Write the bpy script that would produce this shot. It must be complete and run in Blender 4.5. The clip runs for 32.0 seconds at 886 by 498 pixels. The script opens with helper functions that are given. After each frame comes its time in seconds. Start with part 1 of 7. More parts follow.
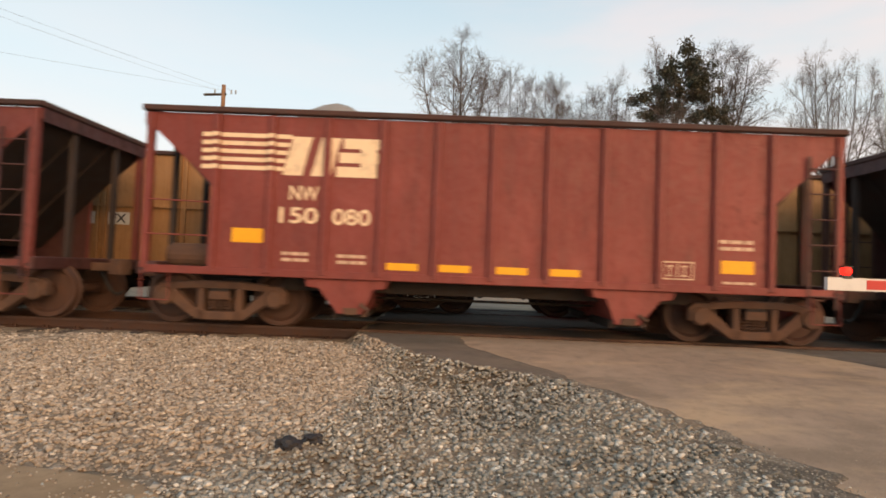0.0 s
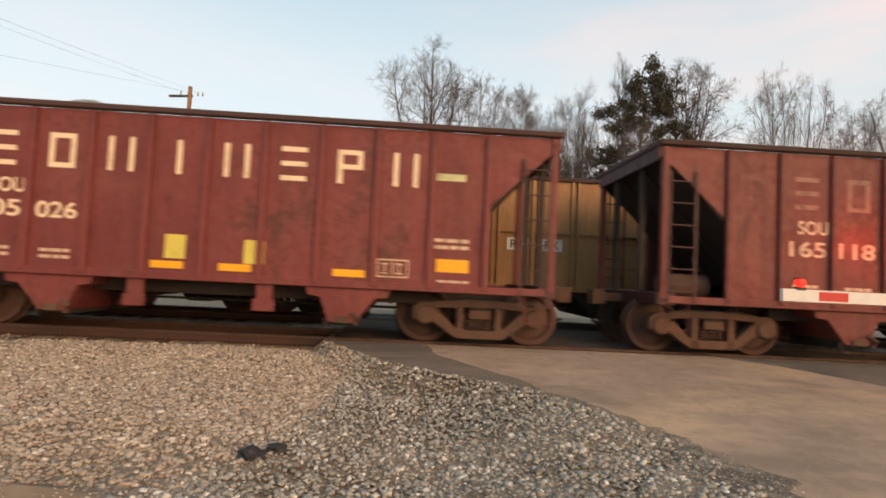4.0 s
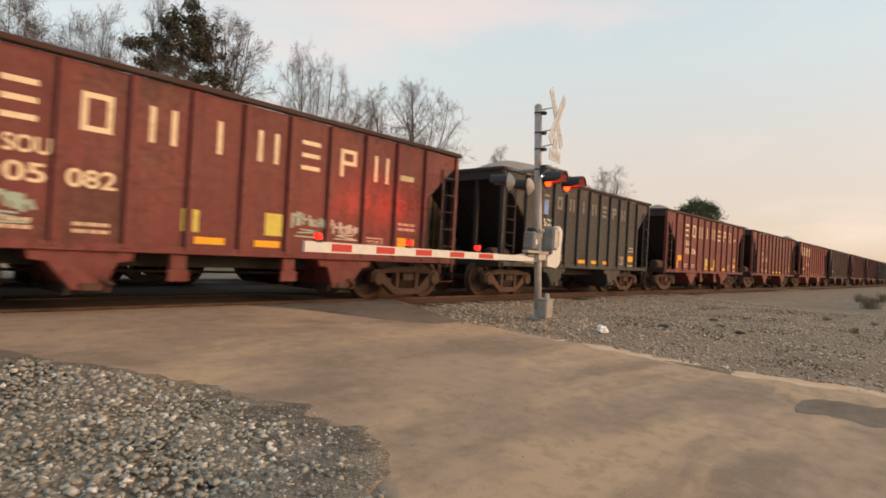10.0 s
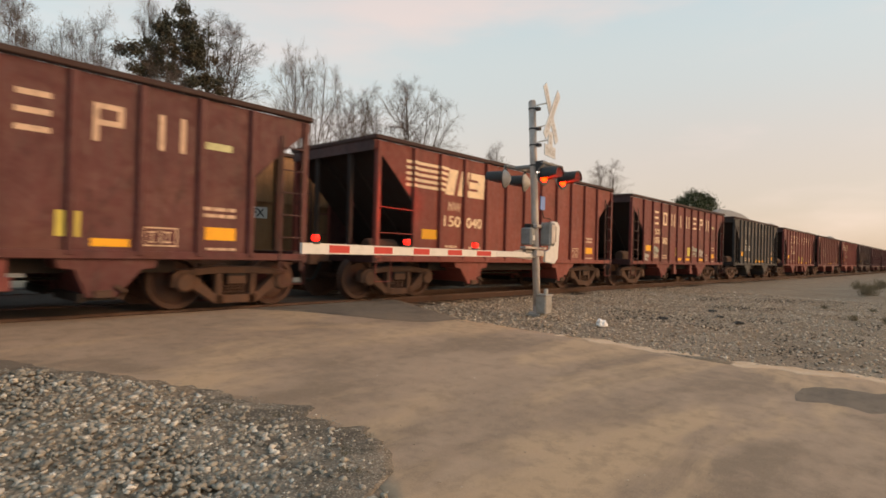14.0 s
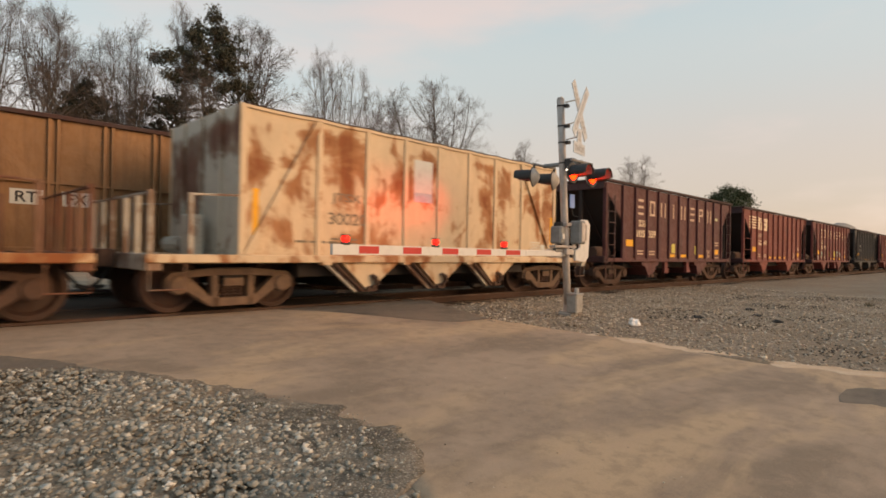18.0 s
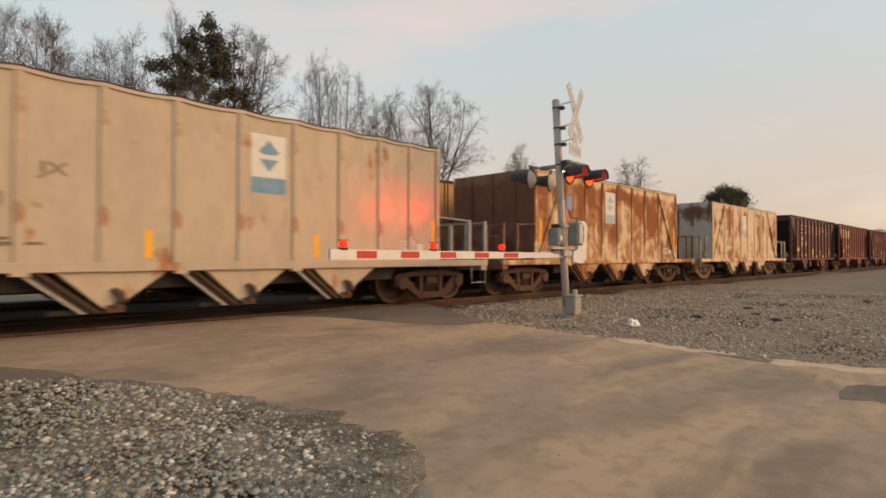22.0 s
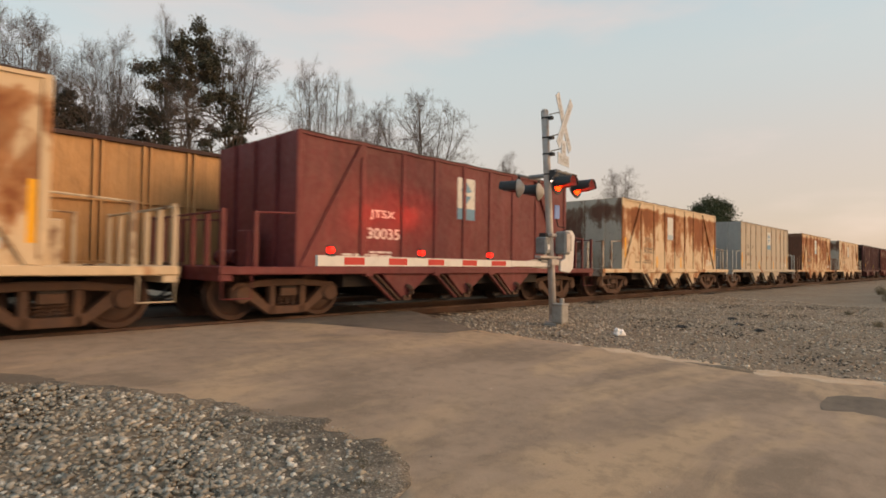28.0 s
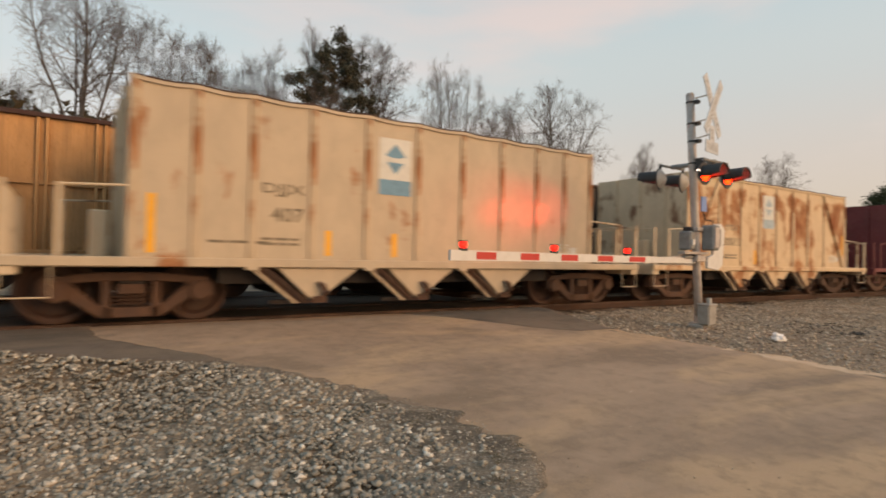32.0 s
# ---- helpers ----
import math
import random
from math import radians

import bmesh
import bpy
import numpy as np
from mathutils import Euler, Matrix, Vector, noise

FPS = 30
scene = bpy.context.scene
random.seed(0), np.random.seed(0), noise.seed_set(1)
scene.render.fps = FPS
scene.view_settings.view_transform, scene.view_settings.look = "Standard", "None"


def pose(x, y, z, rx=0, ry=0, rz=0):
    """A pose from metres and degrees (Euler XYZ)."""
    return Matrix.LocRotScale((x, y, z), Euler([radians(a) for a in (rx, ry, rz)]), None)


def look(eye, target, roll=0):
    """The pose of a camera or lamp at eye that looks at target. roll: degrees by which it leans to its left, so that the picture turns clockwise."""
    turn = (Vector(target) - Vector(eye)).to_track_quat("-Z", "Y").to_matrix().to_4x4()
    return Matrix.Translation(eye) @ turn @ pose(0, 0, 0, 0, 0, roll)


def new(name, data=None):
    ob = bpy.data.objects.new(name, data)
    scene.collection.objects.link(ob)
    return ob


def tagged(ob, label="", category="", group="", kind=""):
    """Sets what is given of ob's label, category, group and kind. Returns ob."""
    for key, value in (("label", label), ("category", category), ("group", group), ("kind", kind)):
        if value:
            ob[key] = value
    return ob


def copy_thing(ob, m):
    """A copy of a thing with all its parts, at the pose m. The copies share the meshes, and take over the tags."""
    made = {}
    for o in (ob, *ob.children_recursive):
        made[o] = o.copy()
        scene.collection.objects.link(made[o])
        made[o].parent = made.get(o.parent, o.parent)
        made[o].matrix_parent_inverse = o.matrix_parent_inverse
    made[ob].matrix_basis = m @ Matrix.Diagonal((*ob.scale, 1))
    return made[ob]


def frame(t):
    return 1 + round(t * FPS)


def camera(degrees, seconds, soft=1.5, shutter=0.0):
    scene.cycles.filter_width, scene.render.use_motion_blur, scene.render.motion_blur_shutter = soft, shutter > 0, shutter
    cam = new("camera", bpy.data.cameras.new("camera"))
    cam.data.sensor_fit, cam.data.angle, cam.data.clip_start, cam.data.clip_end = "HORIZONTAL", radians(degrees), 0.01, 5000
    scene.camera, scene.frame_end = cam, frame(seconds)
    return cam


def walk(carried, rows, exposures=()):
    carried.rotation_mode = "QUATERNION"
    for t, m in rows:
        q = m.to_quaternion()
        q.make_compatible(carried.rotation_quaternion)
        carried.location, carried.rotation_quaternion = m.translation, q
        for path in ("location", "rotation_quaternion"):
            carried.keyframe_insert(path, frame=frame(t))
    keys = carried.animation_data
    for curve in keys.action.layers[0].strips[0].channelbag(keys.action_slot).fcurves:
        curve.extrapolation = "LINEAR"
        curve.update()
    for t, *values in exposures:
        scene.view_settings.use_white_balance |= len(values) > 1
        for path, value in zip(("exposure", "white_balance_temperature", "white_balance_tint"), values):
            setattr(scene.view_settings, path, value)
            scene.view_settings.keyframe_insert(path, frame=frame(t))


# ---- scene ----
cam = camera(77.1, 32.0, soft=1.7, shutter=0.5)
PATH = [
    (0, (0.301, -0.255, 1.043), (0.293, 1.744, 1.116), 2.2),
    (0.5, (0.302, -0.25, 1.042), (0.29, 1.749, 1.118), 2.0),
    (1, (0.302, -0.25, 1.042), (0.286, 1.749, 1.121), 1.9),
    (1.5, (0.301, -0.252, 1.043), (0.283, 1.746, 1.125), 1.9),
    (2, (0.301, -0.254, 1.043), (0.287, 1.744, 1.129), 2.0),
    (2.5, (0.301, -0.255, 1.043), (0.3, 1.743, 1.129), 2.1),
    (3, (0.3, -0.256, 1.043), (0.324, 1.742, 1.131), 2.2),
    (3.5, (0.301, -0.255, 1.043), (0.359, 1.742, 1.138), 2.5),
    (4, (0.3, -0.262, 1.044), (0.402, 1.733, 1.15), 2.8),
    (4.5, (0.298, -0.269, 1.046), (0.431, 1.722, 1.186), 3.3),
    (6.5, (0.322, -0.135, 1.021), (1.237, 1.636, 1.186), 2.8),
    (7, (0.322, -0.136, 1.021), (1.5, 1.472, 1.187), 2.6),
    (7.5, (0.316, -0.17, 1.027), (1.662, 1.301, 1.186), 2.4),
    (8, (0.314, -0.181, 1.029), (1.752, 1.203, 1.164), 2.2),
    (8.5, (0.311, -0.191, 1.031), (1.79, 1.152, 1.132), 2.2),
    (9, (0.309, -0.195, 1.031), (1.803, 1.133, 1.097), 2.4),
    (9.5, (0.309, -0.197, 1.032), (1.807, 1.128, 1.07), 2.7),
    (10, (0.307, -0.209, 1.034), (1.807, 1.113, 1.055), 3.1),
    (10.5, (0.304, -0.224, 1.036), (1.809, 1.092, 1.048), 3.2),
    (11, (0.302, -0.232, 1.038), (1.816, 1.075, 1.047), 3.2),
    (11.5, (0.3, -0.242, 1.039), (1.821, 1.056, 1.048), 3.0),
    (12, (0.3, -0.237, 1.039), (1.826, 1.057, 1.049), 2.7),
    (12.5, (0.303, -0.224, 1.036), (1.827, 1.072, 1.049), 2.4),
    (13, (0.302, -0.233, 1.038), (1.819, 1.07, 1.054), 1.9),
    (13.5, (0.305, -0.221, 1.036), (1.816, 1.089, 1.051), 1.7),
    (15.5, (0.308, -0.215, 1.035), (1.79, 1.129, 1.053), 1.3),
    (16, (0.307, -0.219, 1.036), (1.779, 1.136, 1.052), 1.2),
    (16.5, (0.308, -0.216, 1.035), (1.768, 1.15, 1.048), 1.0),
    (17, (0.308, -0.216, 1.035), (1.757, 1.162, 1.044), 1.0),
    (17.5, (0.31, -0.202, 1.033), (1.752, 1.184, 1.041), 1.0),
    (18, (0.309, -0.21, 1.034), (1.745, 1.183, 1.046), 1.0),
    (18.5, (0.311, -0.199, 1.032), (1.746, 1.194, 1.052), 0.9),
    (19, (0.311, -0.195, 1.032), (1.751, 1.193, 1.059), 0.9),
    (19.5, (0.311, -0.196, 1.032), (1.756, 1.186, 1.063), 0.6),
    (20, (0.311, -0.201, 1.033), (1.758, 1.179, 1.064), 0.3),
    (20.5, (0.31, -0.205, 1.033), (1.757, 1.176, 1.061), 0.0),
    (21, (0.309, -0.208, 1.034), (1.751, 1.178, 1.055), -0.1),
    (21.5, (0.309, -0.212, 1.035), (1.746, 1.179, 1.048), 0.0),
    (22, (0.309, -0.208, 1.034), (1.75, 1.179, 1.059), 0.1),
    (22.5, (0.308, -0.217, 1.035), (1.75, 1.168, 1.084), 0.1),
    (23, (0.308, -0.217, 1.035), (1.749, 1.168, 1.097), 0.1),
    (23.5, (0.307, -0.22, 1.036), (1.751, 1.162, 1.104), 0.1),
    (24, (0.308, -0.215, 1.035), (1.757, 1.162, 1.101), 0.3),
    (24.5, (0.309, -0.212, 1.035), (1.763, 1.16, 1.094), 0.5),
    (25, (0.309, -0.209, 1.034), (1.767, 1.159, 1.09), 0.7),
    (25.5, (0.307, -0.219, 1.036), (1.764, 1.15, 1.091), 0.8),
    (27.5, (0.307, -0.218, 1.036), (1.773, 1.142, 1.094), 0.8),
    (28, (0.308, -0.213, 1.035), (1.778, 1.143, 1.087), 0.8),
    (28.5, (0.308, -0.215, 1.035), (1.777, 1.142, 1.081), 0.6),
    (29, (0.309, -0.212, 1.035), (1.769, 1.155, 1.074), 0.5),
    (29.5, (0.307, -0.221, 1.036), (1.748, 1.165, 1.07), 0.5),
    (30, (0.31, -0.203, 1.033), (1.723, 1.212, 1.066), 0.7),
    (30.5, (0.312, -0.191, 1.031), (1.685, 1.263, 1.064), 0.7),
    (31, (0.315, -0.177, 1.029), (1.64, 1.32, 1.065), 0.9),
    (31.5, (0.318, -0.157, 1.025), (1.568, 1.404, 1.057), 0.9),
    (32, (0.323, -0.131, 1.02), (1.444, 1.525, 1.049), 1.2),
]
walk(cam, [(t, look(eye, target, roll)) for t, eye, target, roll in PATH],
     ((0, 0.22, 7800, 13), (4.0, 0.22, 7800, 13), (7.0, 0.16, 7900, 12), (13.0, 0.06, 8050, 12), (16.0, -0.04, 8100, 12), (25.0, -0.08, 8100, 12), (32.0, -0.08, 8100, 12)))


# ---------------------------------------------------------------- world, sun
SUN_AZ = 150.0      # degrees clockwise from +y: the low light comes from behind, a little to the right
SUN_EL = 20.0


def make_world():
    w = bpy.data.worlds.new("world")
    scene.world = w
    w.use_nodes = True
    nt = w.node_tree
    N, L = nt.nodes, nt.links
    N.clear()
    out = N.new("ShaderNodeOutputWorld")
    bg = N.new("ShaderNodeBackground")
    sky = N.new("ShaderNodeTexSky")
    sky.sky_type = "NISHITA"
    sky.sun_disc = False
    sky.sun_elevation = radians(SUN_EL)
    sky.sun_rotation = radians(SUN_AZ)
    sky.air_density, sky.dust_density, sky.ozone_density = 1.0, 1.6, 2.0
    tc = N.new("ShaderNodeTexCoord")
    sep = N.new("ShaderNodeSeparateXYZ")
    L.new(tc.outputs["Generated"], sep.inputs[0])
    # thin high haze: pale blue overhead, warm towards the horizon, more so to +x
    ramp = N.new("ShaderNodeValToRGB")
    ramp.color_ramp.interpolation = "EASE"
    e = ramp.color_ramp.elements
    e[0].position, e[0].color = 0.0, (0.60, 0.57, 0.58, 1)
    e[1].position, e[1].color = 0.62, (0.31, 0.54, 0.74, 1)
    for p, c in ((0.12, (0.68, 0.70, 0.74, 1)), (0.30, (0.57, 0.72, 0.83, 1))):
        n = e.new(p)
        n.color = c
    L.new(sep.outputs["Z"], ramp.inputs[0])
    warm = N.new("ShaderNodeMapRange")
    warm.inputs["From Min"].default_value, warm.inputs["From Max"].default_value = 0.35, 1.0
    L.new(sep.outputs["X"], warm.inputs["Value"])
    low = N.new("ShaderNodeMapRange")
    low.inputs["From Min"].default_value, low.inputs["From Max"].default_value = 0.40, 0.0
    L.new(sep.outputs["Z"], low.inputs["Value"])
    both = N.new("ShaderNodeMath")
    both.operation = "MULTIPLY"
    L.new(warm.outputs[0], both.inputs[0])
    L.new(low.outputs[0], both.inputs[1])
    peach = N.new("ShaderNodeMix")
    peach.data_type = "RGBA"
    L.new(both.outputs[0], peach.inputs["Factor"])
    L.new(ramp.outputs[0], peach.inputs["A"])
    peach.inputs["B"].default_value = (0.58, 0.475, 0.435, 1)
    # soft streaked clouds
    mp = N.new("ShaderNodeMapping")
    mp.inputs["Scale"].default_value = (1.3, 1.6, 5.5)
    mp.inputs["Rotation"].default_value = (0.0, 0.28, 0.5)
    mp.inputs["Location"].default_value = (0.4, 0.2, 0.35)
    L.new(tc.outputs["Generated"], mp.inputs[0])
    no = N.new("ShaderNodeTexNoise")
    no.inputs["Scale"].default_value = 1.25
    no.inputs["Detail"].default_value = 5.0
    no.inputs["Roughness"].default_value = 0.52
    L.new(mp.outputs[0], no.inputs["Vector"])
    cr = N.new("ShaderNodeMapRange")
    cr.interpolation_type = "SMOOTHSTEP"
    cr.inputs["From Min"].default_value, cr.inputs["From Max"].default_value = 0.43, 0.70
    cr.inputs["To Max"].default_value = 0.42
    L.new(no.outputs["Fac"], cr.inputs["Value"])
    cl = N.new("ShaderNodeMix")
    cl.data_type = "RGBA"
    # the clouds gather towards +x
    side = N.new("ShaderNodeMapRange")
    side.inputs["From Min"].default_value, side.inputs["From Max"].default_value = -0.35, 0.75
    side.inputs["To Min"].default_value, side.inputs["To Max"].default_value = 0.35, 1.8
    L.new(sep.outputs["X"], side.inputs["Value"])
    veil = N.new("ShaderNodeMath")
    veil.operation = "MULTIPLY"
    L.new(cr.outputs[0], veil.inputs[0])
    L.new(side.outputs[0], veil.inputs[1])
    L.new(veil.outputs[0], cl.inputs["Factor"])
    L.new(peach.outputs["Result"], cl.inputs["A"])
    cl.inputs["B"].default_value = (0.86, 0.72, 0.74, 1)
    sc = N.new("ShaderNodeMix")
    sc.data_type = "RGBA"
    sc.blend_type = "ADD"
    sc.inputs["Factor"].default_value = 0.05
    L.new(cl.outputs["Result"], sc.inputs["A"])
    L.new(sky.outputs[0], sc.inputs["B"])
    L.new(sc.outputs["Result"], bg.inputs["Color"])
    bg.inputs["Strength"].default_value = SKY
    L.new(bg.outputs[0], out.inputs[0])


SKY = 0.88
RED_BEAMS = ((300.0, 15.0), (130.0, 46.0))
make_world()
sun_data = bpy.data.lights.new("sun", "SUN")
sun_data.energy, sun_data.angle, sun_data.color = 2.2, radians(40), (1.0, 0.59, 0.30)
sun = new("sun", sun_data)
_az, _el = radians(SUN_AZ), radians(SUN_EL)
_from = Vector((math.sin(_az) * math.cos(_el), math.cos(_az) * math.cos(_el), math.sin(_el)))
sun.matrix_world = look(tuple(_from * 60), (0, 0, 0))


# ---------------------------------------------------------------- materials
def base_mat(name, rough=0.8, metal=0.0):
    m = bpy.data.materials.new(name)
    m.use_nodes = True
    nt = m.node_tree
    b = nt.nodes["Principled BSDF"]
    b.inputs["Roughness"].default_value = rough
    b.inputs["Metallic"].default_value = metal
    return m, nt, b


def coords(nt, scale=(1, 1, 1), loc=(0, 0, 0), kind="Object"):
    tc = nt.nodes.new("ShaderNodeTexCoord")
    mp = nt.nodes.new("ShaderNodeMapping")
    mp.inputs["Scale"].default_value = scale
    mp.inputs["Location"].default_value = loc
    nt.links.new(tc.outputs[kind], mp.inputs[0])
    return mp.outputs[0]


def noise_node(nt, vec, scale, detail=4.0, rough=0.55, dist=0.0):
    n = nt.nodes.new("ShaderNodeTexNoise")
    n.inputs["Scale"].default_value, n.inputs["Detail"].default_value = scale, detail
    n.inputs["Roughness"].default_value, n.inputs["Distortion"].default_value = rough, dist
    nt.links.new(vec, n.inputs["Vector"])
    return n.outputs["Fac"]


def span(nt, val, a, b, lo=0.0, hi=1.0):
    n = nt.nodes.new("ShaderNodeMapRange")
    n.interpolation_type = "SMOOTHSTEP"
    for k, v in (("From Min", a), ("From Max", b), ("To Min", lo), ("To Max", hi)):
        n.inputs[k].default_value = v
    nt.links.new(val, n.inputs["Value"])
    return n.outputs[0]


def blend(nt, fac, a, b, mode="MIX"):
    n = nt.nodes.new("ShaderNodeMix")
    n.data_type, n.blend_type = "RGBA", mode
    for k, v in (("Factor", fac), ("A", a), ("B", b)):
        if isinstance(v, (tuple, list)):
            n.inputs[k].default_value = (*v, 1) if len(v) == 3 else v
        elif isinstance(v, (int, float)):
            n.inputs[k].default_value = v
        else:
            nt.links.new(v, n.inputs[k])
    return n.outputs["Result"]


def mult(nt, a, b):
    n = nt.nodes.new("ShaderNodeMath")
    n.operation = "MULTIPLY"
    for i, v in enumerate((a, b)):
        if isinstance(v, (int, float)):
            n.inputs[i].default_value = v
        else:
            nt.links.new(v, n.inputs[i])
    return n.outputs[0]


def bump(nt, b, height, strength=0.3, dist=0.02):
    n = nt.nodes.new("ShaderNodeBump")
    n.inputs["Strength"].default_value, n.inputs["Distance"].default_value = strength, dist
    nt.links.new(height, n.inputs["Height"])
    nt.links.new(n.outputs[0], b.inputs["Normal"])


def random_tint(nt, col, lo=0.8, hi=1.2):
    """A small change of brightness from object to object."""
    oi = nt.nodes.new("ShaderNodeObjectInfo")
    v = span(nt, oi.outputs["Random"], 0, 1, lo, hi)
    h = nt.nodes.new("ShaderNodeHueSaturation")
    nt.links.new(v, h.inputs["Value"])
    nt.links.new(col, h.inputs["Color"])
    return h.outputs[0]


def weathered_paint(name, base, dark, rust, seed, rusting=0.35, streak=0.5, rough=0.62):
    """Old freight-car paint: faded, streaked from the top down, with rust blooms and a fine grain."""
    m, nt, b = base_mat(name, rough)
    off = (seed * 7.31, seed * 3.7, seed * 1.9)
    big = noise_node(nt, coords(nt, (1, 1, 1), off), 0.55, 4, 0.6)
    strk = noise_node(nt, coords(nt, (3.2, 3.2, 0.22), off), 1.6, 5, 0.6)
    fine = noise_node(nt, coords(nt, (1, 1, 1), off), 9.0, 6, 0.65)
    grain = noise_node(nt, coords(nt, (1, 1, 1), off), 60.0, 3, 0.6)
    col = blend(nt, span(nt, big, 0.35, 0.68), base, tuple(min(1, c * 1.28 + 0.006) for c in base))
    col = blend(nt, mult(nt, span(nt, strk, 0.42, 0.72), streak), col, dark)
    col = blend(nt, mult(nt, span(nt, fine, 0.52, 0.75), 0.10), col, dark)
    th = 0.74 - 0.36 * rusting
    mixn = nt.nodes.new("ShaderNodeMath")
    mixn.operation = "MULTIPLY_ADD"
    nt.links.new(fine, mixn.inputs[0])
    mixn.inputs[1].default_value = 0.28
    nt.links.new(mult(nt, big, 0.76), mixn.inputs[2])
    rz = span(nt, mixn.outputs[0], th - 0.07, th + 0.05)
    col = blend(nt, mult(nt, rz, 0.9), col, rust)
    # pale road dust in drifts, and dark smudges that run down from the seams
    dust = noise_node(nt, coords(nt, (1.0, 1.0, 1.3), (off[2], off[0], off[1])), 0.9, 5, 0.62, 0.3)
    col = blend(nt, mult(nt, span(nt, dust, 0.52, 0.74), 0.4 * streak), col, (0.23, 0.11, 0.07))
    smudge = noise_node(nt, coords(nt, (2.2, 2.2, 0.9), (off[1], off[2], off[0])), 1.3, 6, 0.66, 0.6)
    col = blend(nt, mult(nt, span(nt, smudge, 0.57, 0.66), min(0.9, 1.0 * rusting)), col, tuple(c * 0.55 for c in dark))
    col = blend(nt, span(nt, grain, 0.3, 0.75, 0.0, 0.09), col, tuple(c * 0.5 for c in dark))
    nt.links.new(col, b.inputs["Base Color"])
    nt.links.new(span(nt, fine, 0.2, 0.8, rough - 0.12, rough + 0.2), b.inputs["Roughness"])
    dents = noise_node(nt, coords(nt, (1, 1, 0.8), off), 1.9, 3, 0.5, 0.4)
    bump(nt, b, dents, 0.55, 0.09)
    return m


def rusted_cream(name, base, rust_a, rust_b, seed, amount, high=0.06):
    """Cream paint that has rusted through in large running blooms."""
    m, nt, b = base_mat(name, 0.72)
    off = (seed * 5.13 + 2.0, seed * 2.7, seed * 2.3)
    blot = noise_node(nt, coords(nt, (1.0, 1.0, 1.0), off), 0.75, 5, 0.58, 0.6)
    patch = noise_node(nt, coords(nt, (1.0, 1.0, 0.8), (off[1], off[2], off[0])), 1.7, 6, 0.62, 0.9)
    runs = noise_node(nt, coords(nt, (2.2, 2.2, 0.28), off), 1.4, 6, 0.62)
    fine = noise_node(nt, coords(nt, (1, 1, 1), off), 9.0, 6, 0.65)
    tone = noise_node(nt, coords(nt, (1.3, 1.3, 0.7), (off[2], off[0], off[1])), 2.4, 6, 0.66, 0.4)
    zz = nt.nodes.new("ShaderNodeSeparateXYZ")
    nt.links.new(coords(nt), zz.inputs[0])
    # the sheets have rusted through worst below the top chord
    hi = mult(nt, span(nt, zz.outputs["Z"], 1.5, 2.75, 0.0, high * min(1.0, max(0.1, 2.2 * amount))), span(nt, zz.outputs["Z"], 2.98, 3.26, 1.0, -1.2))
    acc = hi
    for val, k in ((blot, 0.42), (patch, 0.30), (runs, 0.28)):
        n = nt.nodes.new("ShaderNodeMath")
        n.operation = "MULTIPLY_ADD"
        nt.links.new(val, n.inputs[0])
        n.inputs[1].default_value = k
        nt.links.new(acc, n.inputs[2])
        acc = n.outputs[0]
    th = 0.590 - 0.17 * amount
    soft = span(nt, acc, th - 0.05, th + 0.012)
    core = span(nt, acc, th + 0.005, th + 0.07)
    col = blend(nt, span(nt, tone, 0.35, 0.65), base, tuple(c * 0.88 for c in base))
    col = blend(nt, mult(nt, soft, 0.85), col, blend(nt, span(nt, tone, 0.35, 0.65), rust_a, tuple(c * 0.72 for c in rust_a)))
    col = blend(nt, mult(nt, core, 0.8), col, blend(nt, span(nt, tone, 0.38, 0.62), rust_b, tuple(c * 1.45 for c in rust_b)))
    col = blend(nt, mult(nt, span(nt, fine, 0.55, 0.8), 0.05 + 0.15 * min(1.0, max(0.0, 2 * amount))), col, tuple(c * 0.6 for c in rust_a))
    nt.links.new(col, b.inputs["Base Color"])
    nt.links.new(span(nt, acc, th - 0.1, th + 0.1, 0.55, 0.92), b.inputs["Roughness"])
    bump(nt, b, fine, 0.2, 0.01)
    return m


def grimy(name, base, dirt, scale=4.0, rough=0.8, metal=0.0, amount=0.6, rnd=True, bmp=0.25):
    m, nt, b = base_mat(name, rough, metal)
    v = coords(nt)
    a = noise_node(nt, v, scale, 6, 0.6)
    f = noise_node(nt, v, scale * 9, 4, 0.6)
    col = blend(nt, mult(nt, span(nt, a, 0.38, 0.68), amount), base, dirt)
    col = blend(nt, span(nt, f, 0.4, 0.8, 0.0, 0.35), col, tuple(c * 0.5 for c in base))
    if rnd:
        col = random_tint(nt, col, 0.85, 1.15)
    nt.links.new(col, b.inputs["Base Color"])
    nt.links.new(span(nt, a, 0.3, 0.7, max(0.05, rough - 0.12), min(1, rough + 0.12)), b.inputs["Roughness"])
    bump(nt, b, f, bmp, 0.01)
    return m


def glow(name, col, strength):
    m, nt, b = base_mat(name, 0.3)
    b.inputs["Base Color"].default_value = (*col, 1)
    b.inputs["Emission Color"].default_value = (*col, 1)
    b.inputs["Emission Strength"].default_value = strength
    b.inputs["Specular IOR Level"].default_value = 0.1
    return m


